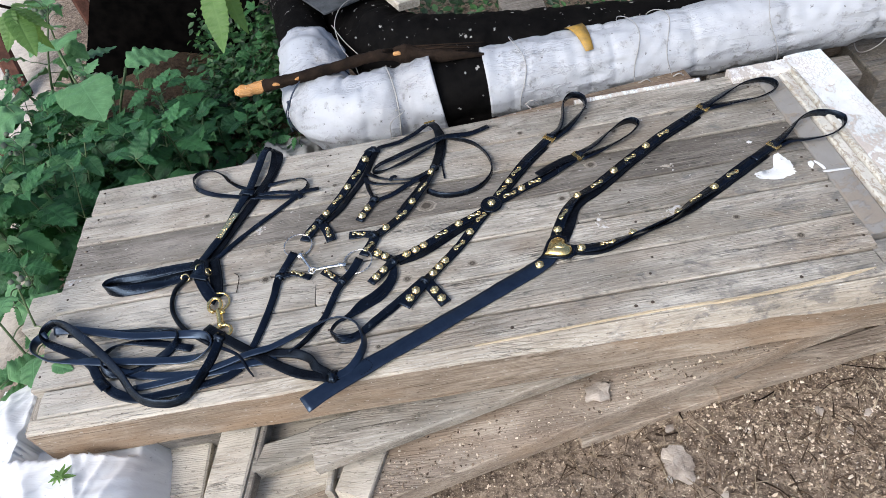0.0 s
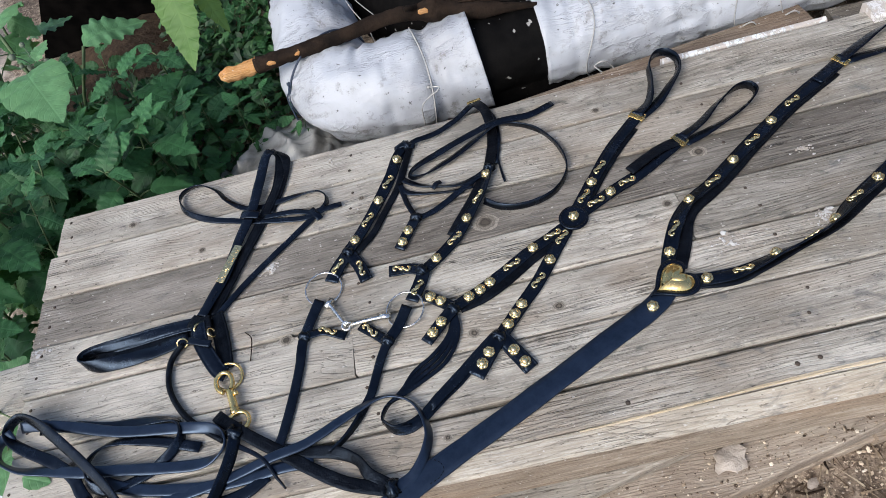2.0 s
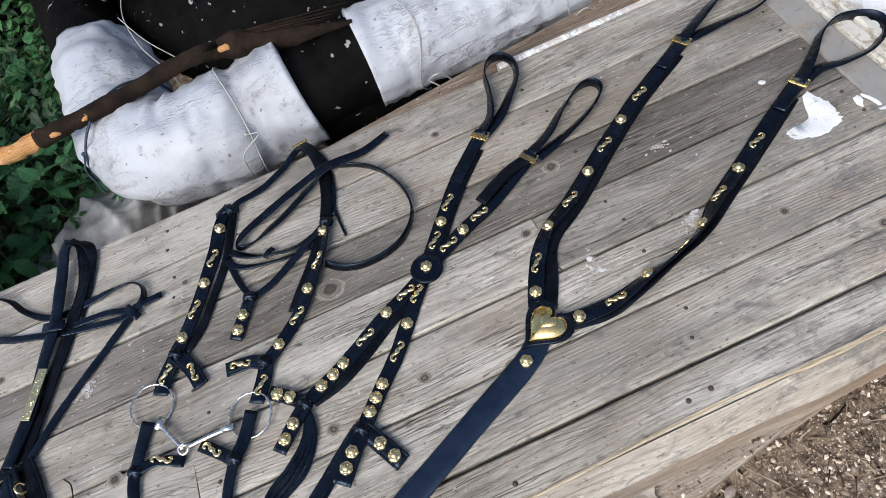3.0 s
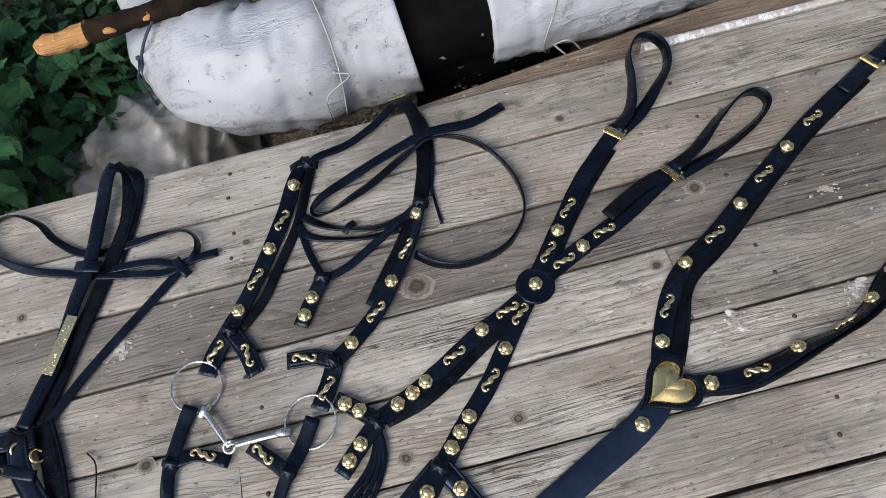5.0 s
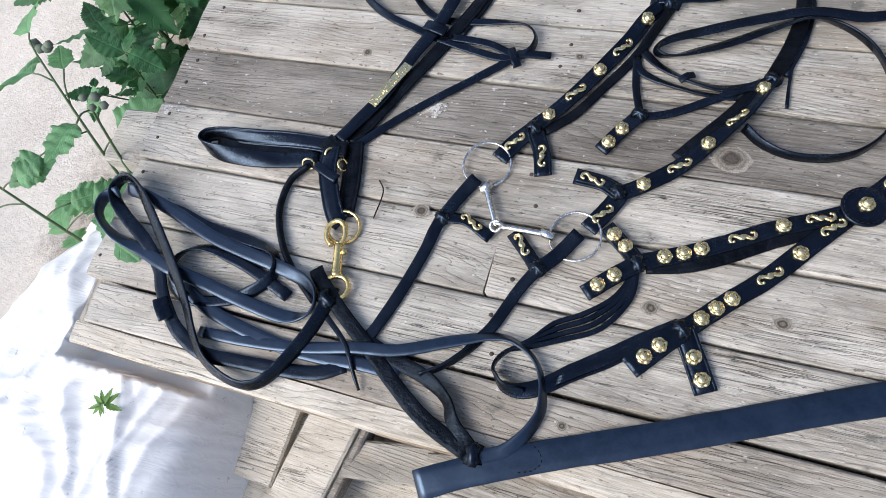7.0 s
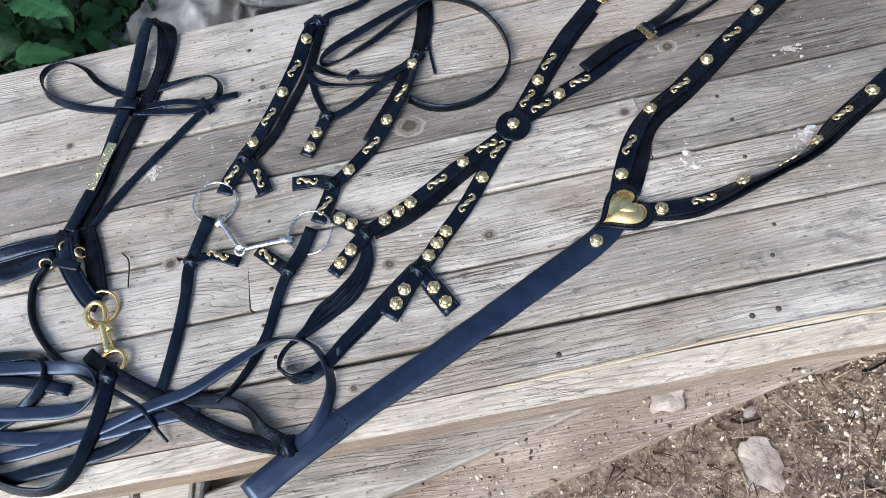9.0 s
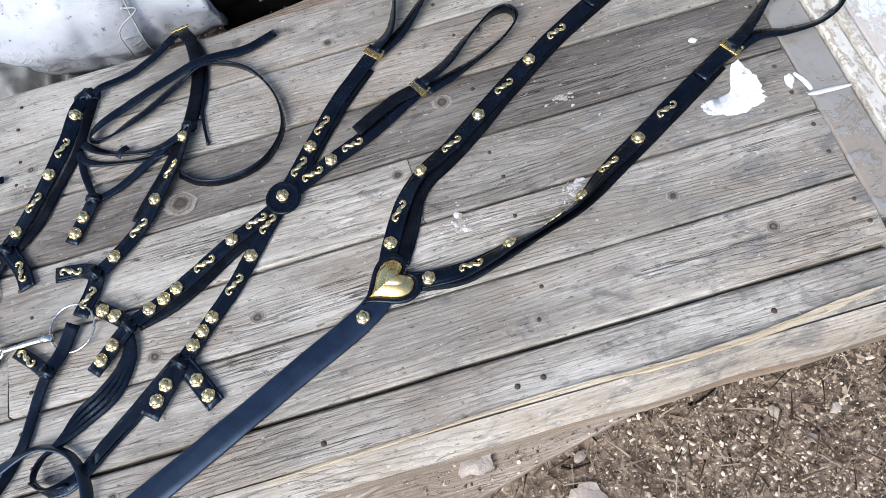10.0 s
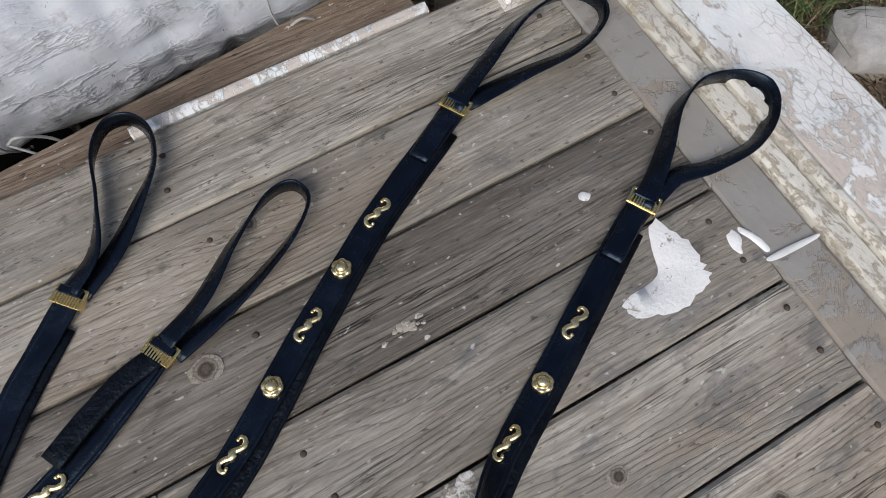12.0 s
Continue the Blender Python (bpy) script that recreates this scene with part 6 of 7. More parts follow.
def branch_mesh():
    """A dark limb with flaking bark, a torn fork near the middle and a ragged tail."""
    bm = bmesh.new()
    line = catmull([(-0.40, 1.585, 0.418, 0), (-0.26, 1.59, 0.424, 0), (-0.12, 1.60, 0.433, 0), (-0.03, 1.585, 0.434, 0), (0.05, 1.555, 0.430, 0), (0.16, 1.535, 0.423, 0)], 22)

    def section(s):
        r = 0.0150 - 0.003 * s + 0.010 * math.exp(-((s - 0.60) / 0.055) ** 2) + 0.003 * math.exp(-((s - 0.78) / 0.08) ** 2) - 0.008 * max(0.0, s - 0.85) / 0.15
        out = []
        for j in range(18):
            a = 2 * math.pi * j / 18
            k = r * (1 + 0.22 * noise.noise((s * 14, math.cos(a) * 1.3, math.sin(a) * 1.3)) + 0.16 * noise.noise((s * 60, math.cos(a) * 3, math.sin(a) * 3)))
            out.append((math.cos(a) * k, math.sin(a) * k))
        return out

    sweep(bm, line, section)
    tube(bm, ((-0.06, 1.60, 0.44), (-0.075, 1.575, 0.458), (-0.085, 1.570, 0.462)), 0.007, 4, 8, False, 0.7)
    return bm


part("wood", branch_mesh(), BARK, branch)
for k in range(9):      # torn fibres beyond the fork
    y = 1.565 + 0.006 * noise.noise((k * 3.1, 1.0, 0.0)) + 0.0035 * (k - 4)
    z = 0.440 + 0.010 * noise.noise((k * 2.3, 4.0, 0.0))
    bmf = bmesh.new()
    tube(bmf, ((-0.02, y + 0.02, z), (0.05, y + 0.005, z + 0.006 * noise.noise((k, 7.0, 0.0))), (0.10 + 0.008 * k, y - 0.012, z - 0.006)), 0.0030, 4, 5, False, 0.3)
    part("torn_fibre", bmf, BARK, branch)
bme = bmesh.new()
tube(bme, ((-0.468, 1.582, 0.414), (-0.44, 1.583, 0.416), (-0.395, 1.585, 0.418)), 0.0145, 6, 14)
for v in bme.verts:
    v.co.x -= 0.012 * noise.noise((v.co.y * 120, v.co.z * 120, 3.0)) * max(0.0, min(1.0, (-0.42 - v.co.x) / 0.03))
    v.co.z += 0.007 * noise.noise((v.co.x * 60, v.co.y * 90, v.co.z * 90))
RAW = wood_material("raw orange wood", (0.30, 0.13, 0.04), (0.50, 0.25, 0.09), (0.62, 0.38, 0.18), stain=0.2)
part("raw_end", bme, RAW, branch, "raw orange broken end")
for n, (x, y, z, L) in enumerate(((-0.365, 1.572, 0.424, 0.020), (-0.31, 1.575, 0.428, 0.012), (-0.05, 1.572, 0.447, 0.022))):
    bme = bmesh.new()
    bmesh.ops.create_icosphere(bme, subdivisions=2, radius=1, matrix=pose(x, y, z, 35, 4, 3) @ Matrix.Diagonal((L * 0.55, 0.006, 0.0035, 1)))
    for v in bme.verts:
        v.co += 0.003 * noise.noise_vector(v.co * 150)
    part("bare_patch", bme, RAW, branch, "orange patch where the bark is torn off")


# ---- stones and scraps ----
def rock(name, x, y, z, sx, sy, sz, turn, seed, material, label, category, tilt=0.0):
    bm = bmesh.new()
    bmesh.ops.create_icosphere(bm, subdivisions=3, radius=1)
    m = pose(x, y, z, tilt, 0, turn)
    for v in bm.verts:
        p = v.co.copy()
        q = Vector([math.copysign(abs(c) ** 0.55, c) for c in p])
        q *= 1 + 0.16 * noise.noise(p * 1.6 + Vector((seed, 0, 0)))
        v.co = m @ Vector((q.x * sx, q.y * sy, q.z * sz))
    return solid(name, bm, material, label, category, smooth=False)


rock("stone_slab", 1.37, 1.22, 0.030, 0.095, 0.052, 0.038, -36, 1.6, STONE, "pale grey stone block on the straw", "stone")
rock("stone", -0.70, 1.62, 0.03, 0.10, 0.07, 0.05, 60, 4.0, STONE, "rough grey stone among the nettles", "stone")


def scrap(x, y, z, size, seed, material, label, category="bark scrap"):
    """A curled, ragged flake with a domed middle."""
    bm = bmesh.new()
    n = 22
    rows = []
    turn = seed * 1.7
    for k in (1.0, 0.72, 0.4):
        row = []
        for j in range(n):
            a = 2 * math.pi * j / n
            r = size * k * (0.78 + 0.38 * noise.noise((math.cos(a) * 1.4, math.sin(a) * 1.4, seed)) + (0.16 * noise.noise((math.cos(a) * 6, math.sin(a) * 6, seed)) if k == 1.0 else 0))
            u, v = math.cos(a) * r, math.sin(a) * r * 0.7
            p = Vector((u * math.cos(turn) - v * math.sin(turn), u * math.sin(turn) + v * math.cos(turn), 0))
            row.append((x + p.x, y + p.y, z + 0.004 + size * (0.10 * (1 - k) + 0.16 * noise.noise((p.x * 35, p.y * 35, seed)) ) + abs(size * 0.05)))
        rows.append(row)
    top = [[bm.verts.new(p) for p in row] for row in rows]
    low = [bm.verts.new((p[0], p[1], p[2] - 0.004)) for p in rows[0]]
    for a, b in zip(top, top[1:]):
        for j in range(n):
            bm.faces.new((a[j], a[(j + 1) % n], b[(j + 1) % n], b[j]))
    bm.faces.new(top[-1])
    for j in range(n):
        bm.faces.new((low[j], low[(j + 1) % n], top[0][(j + 1) % n], top[0][j]))
    bm.faces.new(low[::-1])
    solid("bark_scrap", bm, material, label, category, "scraps on the ground", smooth=False)


scrap(0.375, 0.625, 0.004, 0.055, 1, BIRCH, "pale birch bark scrap on the earth")
scrap(0.235, 0.725, 0.157, 0.034, 2, BIRCH, "pale bark scrap on the lower board")
scrap(0.95, 0.655, 0.006, 0.085, 3, BIRCH, "pale birch bark scrap on the earth")
scrap(0.92, 0.575, 0.006, 0.065, 4, BIRCH, "pale curled bark scrap on the earth")
rs = random.Random(17)
for i in range(26):
    scrap(rs.uniform(0.2, 1.2), rs.uniform(0.35, 0.70), 0.004, rs.uniform(0.006, 0.014), 20 + i, rs.choice((BIRCH, STONE, BIRCH, BIRCH)), "small bark chip on the earth")
scrap(0.06, 1.50, 0.01, 0.05, 60, BIRCH, "pale bark scrap below the pipe")


def twig(p, q, r, label="thin dry twig on the earth"):
    bm = bmesh.new()
    mid = [(a + b) / 2 + rs.uniform(-0.01, 0.01) for a, b in zip(p, q)]
    mid[2] = max(mid[2], 0.008)
    tube(bm, (p, mid, q), r, 5, 6, False, 0.5)
    solid("twig", bm, BARK, label, "twig", "twigs")


for i in range(16):
    x, y, a = rs.uniform(0.3, 1.25), rs.uniform(0.4, 0.75), rs.uniform(0, 6.3)
    L = rs.uniform(0.03, 0.12)
    twig((x, y, 0.008), (x + L * math.cos(a), y + L * math.sin(a) * 0.6, 0.011), rs.uniform(0.0012, 0.0028))
bms = bmesh.new()
tube(bms, ((-0.437, 1.012, TOP + 0.002), (-0.425, 0.995, TOP + 0.006), (-0.428, 0.96, TOP + 0.002)), 0.0009, 6, 5)
solid("grass_stalk", bms, BARK, "thin dry stalk lying on the planks", "stalk")

# right background: brown beams, straw and grass
for i, (p, a, L, w, z, mt, lab) in enumerate((((0.98, 1.62), 14, 1.0, 0.11, 0.24, WOOD_BROWN, "old brown beam behind the panel corner"), ((0.96, 1.44), 32, 0.55, 0.07, 0.14, WOOD_BROWN, "brown board on the straw"), ((0.70, 1.43), -4, 0.34, 0.08, 0.29, WOOD_DARK, "dark board under the white rail"), ((1.0, 1.78), 8, 1.3, 0.13, 0.12, WOOD_BROWN, "old brown beam behind the panel corner"), ((1.10, 0.925), 10, 0.95, 0.10, 0.10, WOOD_LOWER, "weathered board lying beyond the white rail"), ((1.47, 1.10), 14, 0.80, 0.07, 0.075, WOOD_ROTTEN, "black rotten timber on the straw"), ((1.02, 1.40), 40, 0.26, 0.05, 0.10, WOOD_ROTTEN, "black rotten timber on the straw"))):
    t = thing("old_beam", lab, "beam", "old beams")
    plank("beam", 0, L, -w / 2, w / 2, -0.06, 0.0, mt, t, seed=90 + i, m=turned(p[0], p[1], z, a), worn=0.004)


def blade_stuff(name, area, count, height, material, label, seed, lie=0.0):
    rnd = random.Random(seed)
    verts, faces = [], []
    for i in range(count):
        x, y = rnd.uniform(area[0], area[1]), rnd.uniform(area[2], area[3])
        a, h = rnd.uniform(0, 6.28), height * rnd.uniform(0.5, 1.2)
        lean = rnd.uniform(0.2, 0.8) + lie
        w = rnd.uniform(0.0012, 0.0028)
        k = len(verts)
        for s in range(4):
            u = s / 3
            cx, cy = x + math.cos(a) * h * lean * u * u, y + math.sin(a) * h * lean * u * u
            cz = 0.004 + h * u * (1 - 0.5 * u * min(1.4, lean))
            ww = w * (1 - 0.85 * u)
            verts += [(cx - math.sin(a) * ww, cy + math.cos(a) * ww, cz), (cx + math.sin(a) * ww, cy - math.cos(a) * ww, cz)]
        for s in range(3):
            faces.append((k + 2 * s, k + 2 * s + 1, k + 2 * s + 3, k + 2 * s + 2))
    me = bpy.data.meshes.new(name)
    me.from_pydata(verts, [], faces)
    me.materials.append(material)
    tagged(new(name, me), label, "grass", kind="stuff")


blade_stuff("dry_straw", (1.0, 1.9, 0.85, 1.7), 6500, 0.07, STRAW, "dry straw matted on the ground", 4, 1.2)
blade_stuff("grass_tuft", (1.26, 1.75, 1.31, 1.7), 1500, 0.14, GRASS, "green grass among the straw", 6, 0.2)
blade_stuff("dry_straw", (0.15, 1.35, 0.30, 0.84), 1500, 0.022, STRAW, "short dry stalks among the wood chips", 14, 1.5)
blade_stuff("dry_straw", (-0.7, 0.2, 1.40, 1.8), 350, 0.04, STRAW, "dry straw under the pipe", 9, 1.4)

# ---- plastic film at the front left corner ----


def ridge(x, y, seed):
    """A sharp-crested wrinkle, 0 to 1."""
    return max(0.0, 1 - 2.6 * abs(noise.noise((x, y, seed))))


def pleats(x, y, seed):
    """Long taut folds of a film in three slanting directions."""
    wx, wy = x + 0.03 * noise.noise((x * 6, y * 6, seed)), y + 0.03 * noise.noise((x * 6, y * 6, seed + 5))
    h = 0.0
    for k, (a, along, across, amp) in enumerate(((0.9, 2.5, 11.0, 0.010), (2.1, 3.5, 17.0, 0.009), (1.5, 5.0, 26.0, 0.006), (0.2, 6.0, 34.0, 0.003))):
        u, v = wx * math.cos(a) + wy * math.sin(a), -wx * math.sin(a) + wy * math.cos(a)
        h += amp * ridge(u * along, v * across, seed + 3.3 * k) ** 1.5
    return h


def plastic_sheet():
    bm = bmesh.new()
    nx, ny = 170, 150
    grid = []
    for j in range(ny + 1):
        row = []
        for i in range(nx + 1):
            u, v = i / nx, j / ny
            x = -1.22 + 0.66 * u + 0.05 * noise.noise((u * 3, v * 4, 1)) + 0.10 * (v - 0.5) * (1 - u)
            y = 0.30 + 0.78 * v + 0.05 * noise.noise((u * 4, v * 3, 7)) + 0.02 * u
            d = math.hypot((x + 0.80) / (0.25 if x > -0.80 else 0.34), (y - 0.62) / (0.34 if y < 0.62 else 0.46))
            h = 0.295 * max(0.0, 1 - d ** 5.0) - 0.010
            h += pleats(x, y, 2.0) * (0.5 + 0.5 * min(1.0, max(0.0, 1.3 - d)))
            if y > 0.70:
                h = min(h, 0.240) if x > -0.84 else min(h, 0.30)
            if x > -0.85 and y > 0.75:
                h = min(h, 0.20)
            row.append(bm.verts.new((x, y, max(0.006 + 0.3 * h, h) + 0.006)))
        grid.append(row)
    for a, b in zip(grid, grid[1:]):
        for i in range(nx):
            bm.faces.new((a[i], a[i + 1], b[i + 1], b[i]))
    solid("plastic_sheet", bm, PLASTIC, "crumpled milky plastic film heaped beside the panel", "plastic sheet")


plastic_sheet()


def film_scrap():
    """A smaller dirty film half buried under the bend of the pipe."""
    bm = bmesh.new()
    nx, ny = 60, 60
    grid = []
    for j in range(ny + 1):
        row = []
        for i in range(nx + 1):
            u, v = i / nx * 2 - 1, j / ny * 2 - 1
            x, y = -0.455 + 0.185 * u + 0.03 * noise.noise((u * 2, v * 2, 5)), 1.62 + 0.20 * v + 0.05 * u + 0.03 * noise.noise((u * 2, v * 2, 8))
            h = 0.15 * max(0.0, 1 - 0.85 * (u * u + v * v)) + 0.02 * noise.noise((x * 9, y * 9, 2)) + 2.2 * pleats(x, y, 9.0)
            row.append(bm.verts.new((x, y, max(0.012, min(h, 0.21)) + 0.003)))
        grid.append(row)
    for a, b in zip(grid, grid[1:]):
        for i in range(nx):
            bm.faces.new((a[i], a[i + 1], b[i + 1], b[i]))
    solid("plastic_scrap", bm, FILM, "dirty greyish plastic film under the pipe bend", "plastic sheet")


film_scrap()


# ---- plants ----
def leaf_mesh(name, length, width, teeth, droop, fold, material, depth=0.16, lobes=0.0):
    """A toothed, cupped leaf with a folded midrib, base at the origin, tip towards +x."""
    bm = bmesh.new()
    n = teeth * 2
    mid, inner, outer = [], {1: [], -1: []}, {1: [], -1: []}
    for i in range(n + 1):
        s = i / n
        x = length * s
        z = -droop * length * s * s + 0.03 * length * math.sin(7 * s)
        w = width / 2 * (math.sin(math.pi * s ** 0.72) ** 0.9 if 0 < s < 1 else 0.0)
        w *= 1 - lobes * (0.5 + 0.5 * math.cos(2 * math.pi * 2.5 * s))
        if i % 2 == 0 and 0 < i < n:
            w *= 1 - depth
        mid.append(bm.verts.new((x, 0, z)))
        if 0 < i < n:
            for sd in (1, -1):
                dx = length * 0.4 / n if i % 2 else 0
                wave = 0.10 * w * math.sin(i * 1.3 + sd)
                inner[sd].append(bm.verts.new((x + dx * 0.3, sd * w * 0.5, z + fold * w * 0.62 + 0.3 * wave)))
                outer[sd].append(bm.verts.new((x + dx, sd * w, z + fold * w * 0.75 + wave - 0.10 * w)))
    for sd in (1, -1):
        for a, b in ((mid[1:-1], inner[sd]), (inner[sd], outer[sd])):
            for i in range(n - 2):
                q = [a[i], a[i + 1], b[i + 1], b[i]]
                bm.faces.new(q if sd > 0 else q[::-1])
        for tip, k in ((mid[0], 0), (mid[-1], -1)):
            m1 = mid[1] if k == 0 else mid[-2]
            for q in ([tip, m1, inner[sd][k]], [tip, inner[sd][k], outer[sd][k]]):
                bm.faces.new(q if (sd > 0) == (k == 0) else q[::-1])
    for f in bm.faces:
        f.smooth = True
    me = bpy.data.meshes.new(name)
    bm.to_mesh(me)
    bm.free()
    me.materials.append(material)
    return me


NETTLE_LEAVES = [leaf_mesh("leaf", 0.078, 0.046, 13, 0.30, 0.30, NETTLE, 0.15), leaf_mesh("leaf", 0.055, 0.033, 7, 0.45, 0.40, NETTLE), leaf_mesh("leaf", 0.100, 0.064, 15, 0.22, 0.20, NETTLE, 0.14)]
BROAD_LEAVES = [leaf_mesh("leaf", 0.12, 0.115, 13, 0.25, 0.15, BROADLEAF, 0.10, 0.24), leaf_mesh("leaf", 0.10, 0.09, 12, 0.3, 0.25, BROADLEAF, 0.12, 0.20), leaf_mesh("leaf", 0.085, 0.075, 11, 0.35, 0.2, BROADLEAF, 0.12, 0.26)]
PALE_LEAVES = [leaf_mesh("leaf", 0.12, 0.046, 26, 0.12, 0.22, PALELEAF, 0.035)]
rv = random.Random(29)


def add_leaf(parent, mesh, m):
    ob = new("leaf", mesh)
    ob.parent = parent
    ob.matrix_basis = m
    return ob


def plant_proto(kind, height, leaves, seed):
    """A stem with pairs of leaves; the origin is at its foot."""
    r = random.Random(seed)
    t = thing(kind, {"nettle": "green nettle with toothed leaves growing beside the panel", "weed": "tall broad-leaved weed with grey buds beside the panel"}[kind], {"nettle": "nettle", "weed": "weed"}[kind], {"nettle": "nettles", "weed": "weeds"}[kind])
    bend = (r.uniform(-0.25, 0.25) * height, r.uniform(-0.25, 0.25) * height)
    bm = bmesh.new()
    at = lambda s: Vector((bend[0] * s * s, bend[1] * s * s, height * s))
    tube(bm, [tuple(at(s)) for s in (0, 0.33, 0.66, 1.0)], 0.0028 if kind != "weed" else 0.0042, 4, 6, False, 0.5)
    nodes = int(height / (0.05 if kind == "nettle" else 0.075)) + 1
    turn = r.uniform(0, 360)
    spots = []
    for i in range(nodes):
        s = 0.22 + 0.78 * i / max(1, nodes - 1)
        for k in range(2):
            a = turn + 180 * k + r.uniform(-25, 25)
            sc = (1.0 - 0.45 * max(0, s - 0.6) / 0.4) * r.uniform(0.75, 1.2)
            pet = (0.02 if kind == "nettle" else 0.045) * sc
            up = r.uniform(-38, 32)
            foot = at(s)
            tip = foot + Vector((math.cos(radians(a)) * pet, math.sin(radians(a)) * pet, pet * 0.5))
            tube(bm, (tuple(foot), tuple((foot + tip) / 2 + Vector((0, 0, 0.002))), tuple(tip)), 0.0012, 2, 5)
            spots.append((tip, a, up, sc, r.choice(leaves), r.uniform(-42, 42)))
        turn += 90
    for j in range(2):
        spots.append((at(1.0), turn + 90 * j, 35, 0.6, r.choice(leaves), 0))
    part("stem", bm, STEM, t)
    if kind == "weed":
        for j in range(6):
            p = at(1.0) + Vector((r.uniform(-0.03, 0.03), r.uniform(-0.03, 0.03), r.uniform(-0.01, 0.05)))
            bb = bmesh.new()
            bmesh.ops.create_icosphere(bb, subdivisions=1, radius=r.uniform(0.005, 0.009), matrix=Matrix.Translation(p))
            tube(bb, (tuple(at(0.97)), tuple((at(1.0) + p) / 2), tuple(p)), 0.001, 2, 5)
            part("flower_bud", bb, BUD, t, "grey-green flower bud")
    for p, a, up, sc, me, rl in spots:
        add_leaf(t, me, Matrix.Translation(p) @ pose(0, 0, 0, rl, -up, a) @ Matrix.Diagonal((sc, sc, sc, 1)))
    return t


def plant_many(kind, leaves, heights, spots):
    protos = []
    for i, (x, y, h) in enumerate(spots):
        if i < len(heights):
            t = plant_proto(kind, heights[i], leaves, 100 + i + len(kind))
            t.location = (x, y, ground_height(x, y))
            protos.append((t, heights[i]))
        else:
            t, hh = protos[i % len(protos)]
            c = copy_thing(t, pose(x, y, ground_height(x, y) - 0.004, rv.uniform(-8, 8), rv.uniform(-8, 8), rv.uniform(0, 360)))
            c.scale = (h / hh,) * 3


def scatter(area, count, hmin, hmax, seed, keep=lambda x, y: True):
    r = random.Random(seed)
    out = []
    while len(out) < count:
        x, y = r.uniform(area[0], area[1]), r.uniform(area[2], area[3])
        if keep(x, y):
            out.append((x, y, r.uniform(hmin, hmax)))
    return out


nettle_spots = (scatter((-1.20, -0.56, 1.46, 1.80), 30, 0.22, 0.40, 3, lambda x, y: not (x > -0.66 and y < 1.72)) + scatter((-1.15, -0.44, 1.80, 2.2), 26, 0.12, 0.25, 4)
                + scatter((-1.08, -0.92, 1.16, 1.5), 12, 0.30, 0.46, 5) + scatter((-0.72, -0.45, 2.1, 2.7), 12, 0.12, 0.22, 8) + scatter((-0.62, -0.40, 1.64, 1.9), 6, 0.14, 0.24, 10)
                + scatter((-1.25, -0.62, 1.44, 1.95), 26, 0.18, 0.36, 15, lambda x, y: not (x > -0.70 and y < 1.72)))
plant_many("nettle", NETTLE_LEAVES, (0.34, 0.30, 0.40, 0.26, 0.36), nettle_spots)
weed_spots = [(-1.10, 1.42, 0.40), (-1.22, 1.62, 0.5), (-1.12, 1.34, 0.46), (-1.22, 1.98, 0.5), (-1.18, 2.1, 0.42), (-1.20, 1.50, 0.38), (-1.05, 1.75, 0.42), (-1.12, 1.9, 0.36)]
plant_many("weed", BROAD_LEAVES, (0.42, 0.36, 0.5), weed_spots)
BURDOCK = leaf_mesh("leaf", 0.17, 0.155, 14, 0.42, 0.22, BROADLEAF, 0.03)
dock = thing("burdock", "large-leaved burdock among the nettles", "weed", "weeds", at=(-1.0, 1.85, 0))
for n, (dx, dy, dz, a, up, sc) in enumerate(((0.05, -0.05, 0.40, -60, 10, 1.0), (-0.12, -0.08, 0.36, -150, 5, 1.1), (0.12, 0.10, 0.34, 30, 12, 0.9), (-0.05, 0.12, 0.42, 110, 8, 1.0), (-0.2, 0.1, 0.30, 170, 0, 0.9), (0.02, -0.22, 0.30, -95, -5, 0.85))):
    bm = bmesh.new()
    tube(bm, ((-1.0, 1.85, 0.0), (-1.0 + dx * 0.4, 1.85 + dy * 0.4, dz * 0.6), (-1.0 + dx, 1.85 + dy, dz)), 0.004, 4, 6)
    part("stalk", bm, STEM, dock)
    add_leaf(dock, BURDOCK, pose(dx, dy, dz, 0, -up, a) @ Matrix.Diagonal((sc, sc, sc, 1)))
seedling = thing("seedling", "small bright green seedling poking out of the plastic film", "seedling", at=(-0.735, 0.655, 0.296))
SPROUT = leaf_mesh("leaf", 0.026, 0.009, 6, 0.25, 0.3, PALELEAF, 0.12)
bm = bmesh.new()
tube(bm, ((-0.735, 0.655, 0.25), (-0.736, 0.655, 0.285), (-0.735, 0.655, 0.306)), 0.0014, 3, 6)
part("stem", bm, STEM, seedling)
for n in range(9):
    add_leaf(seedling, SPROUT, pose(0, 0, 0.008 + 0.001 * n, 0, -8 - 6 * (n % 3), 40 * n + 13 * (n % 2)) @ Matrix.Diagonal((1.0 - 0.05 * n,) * 3 + (1,)))


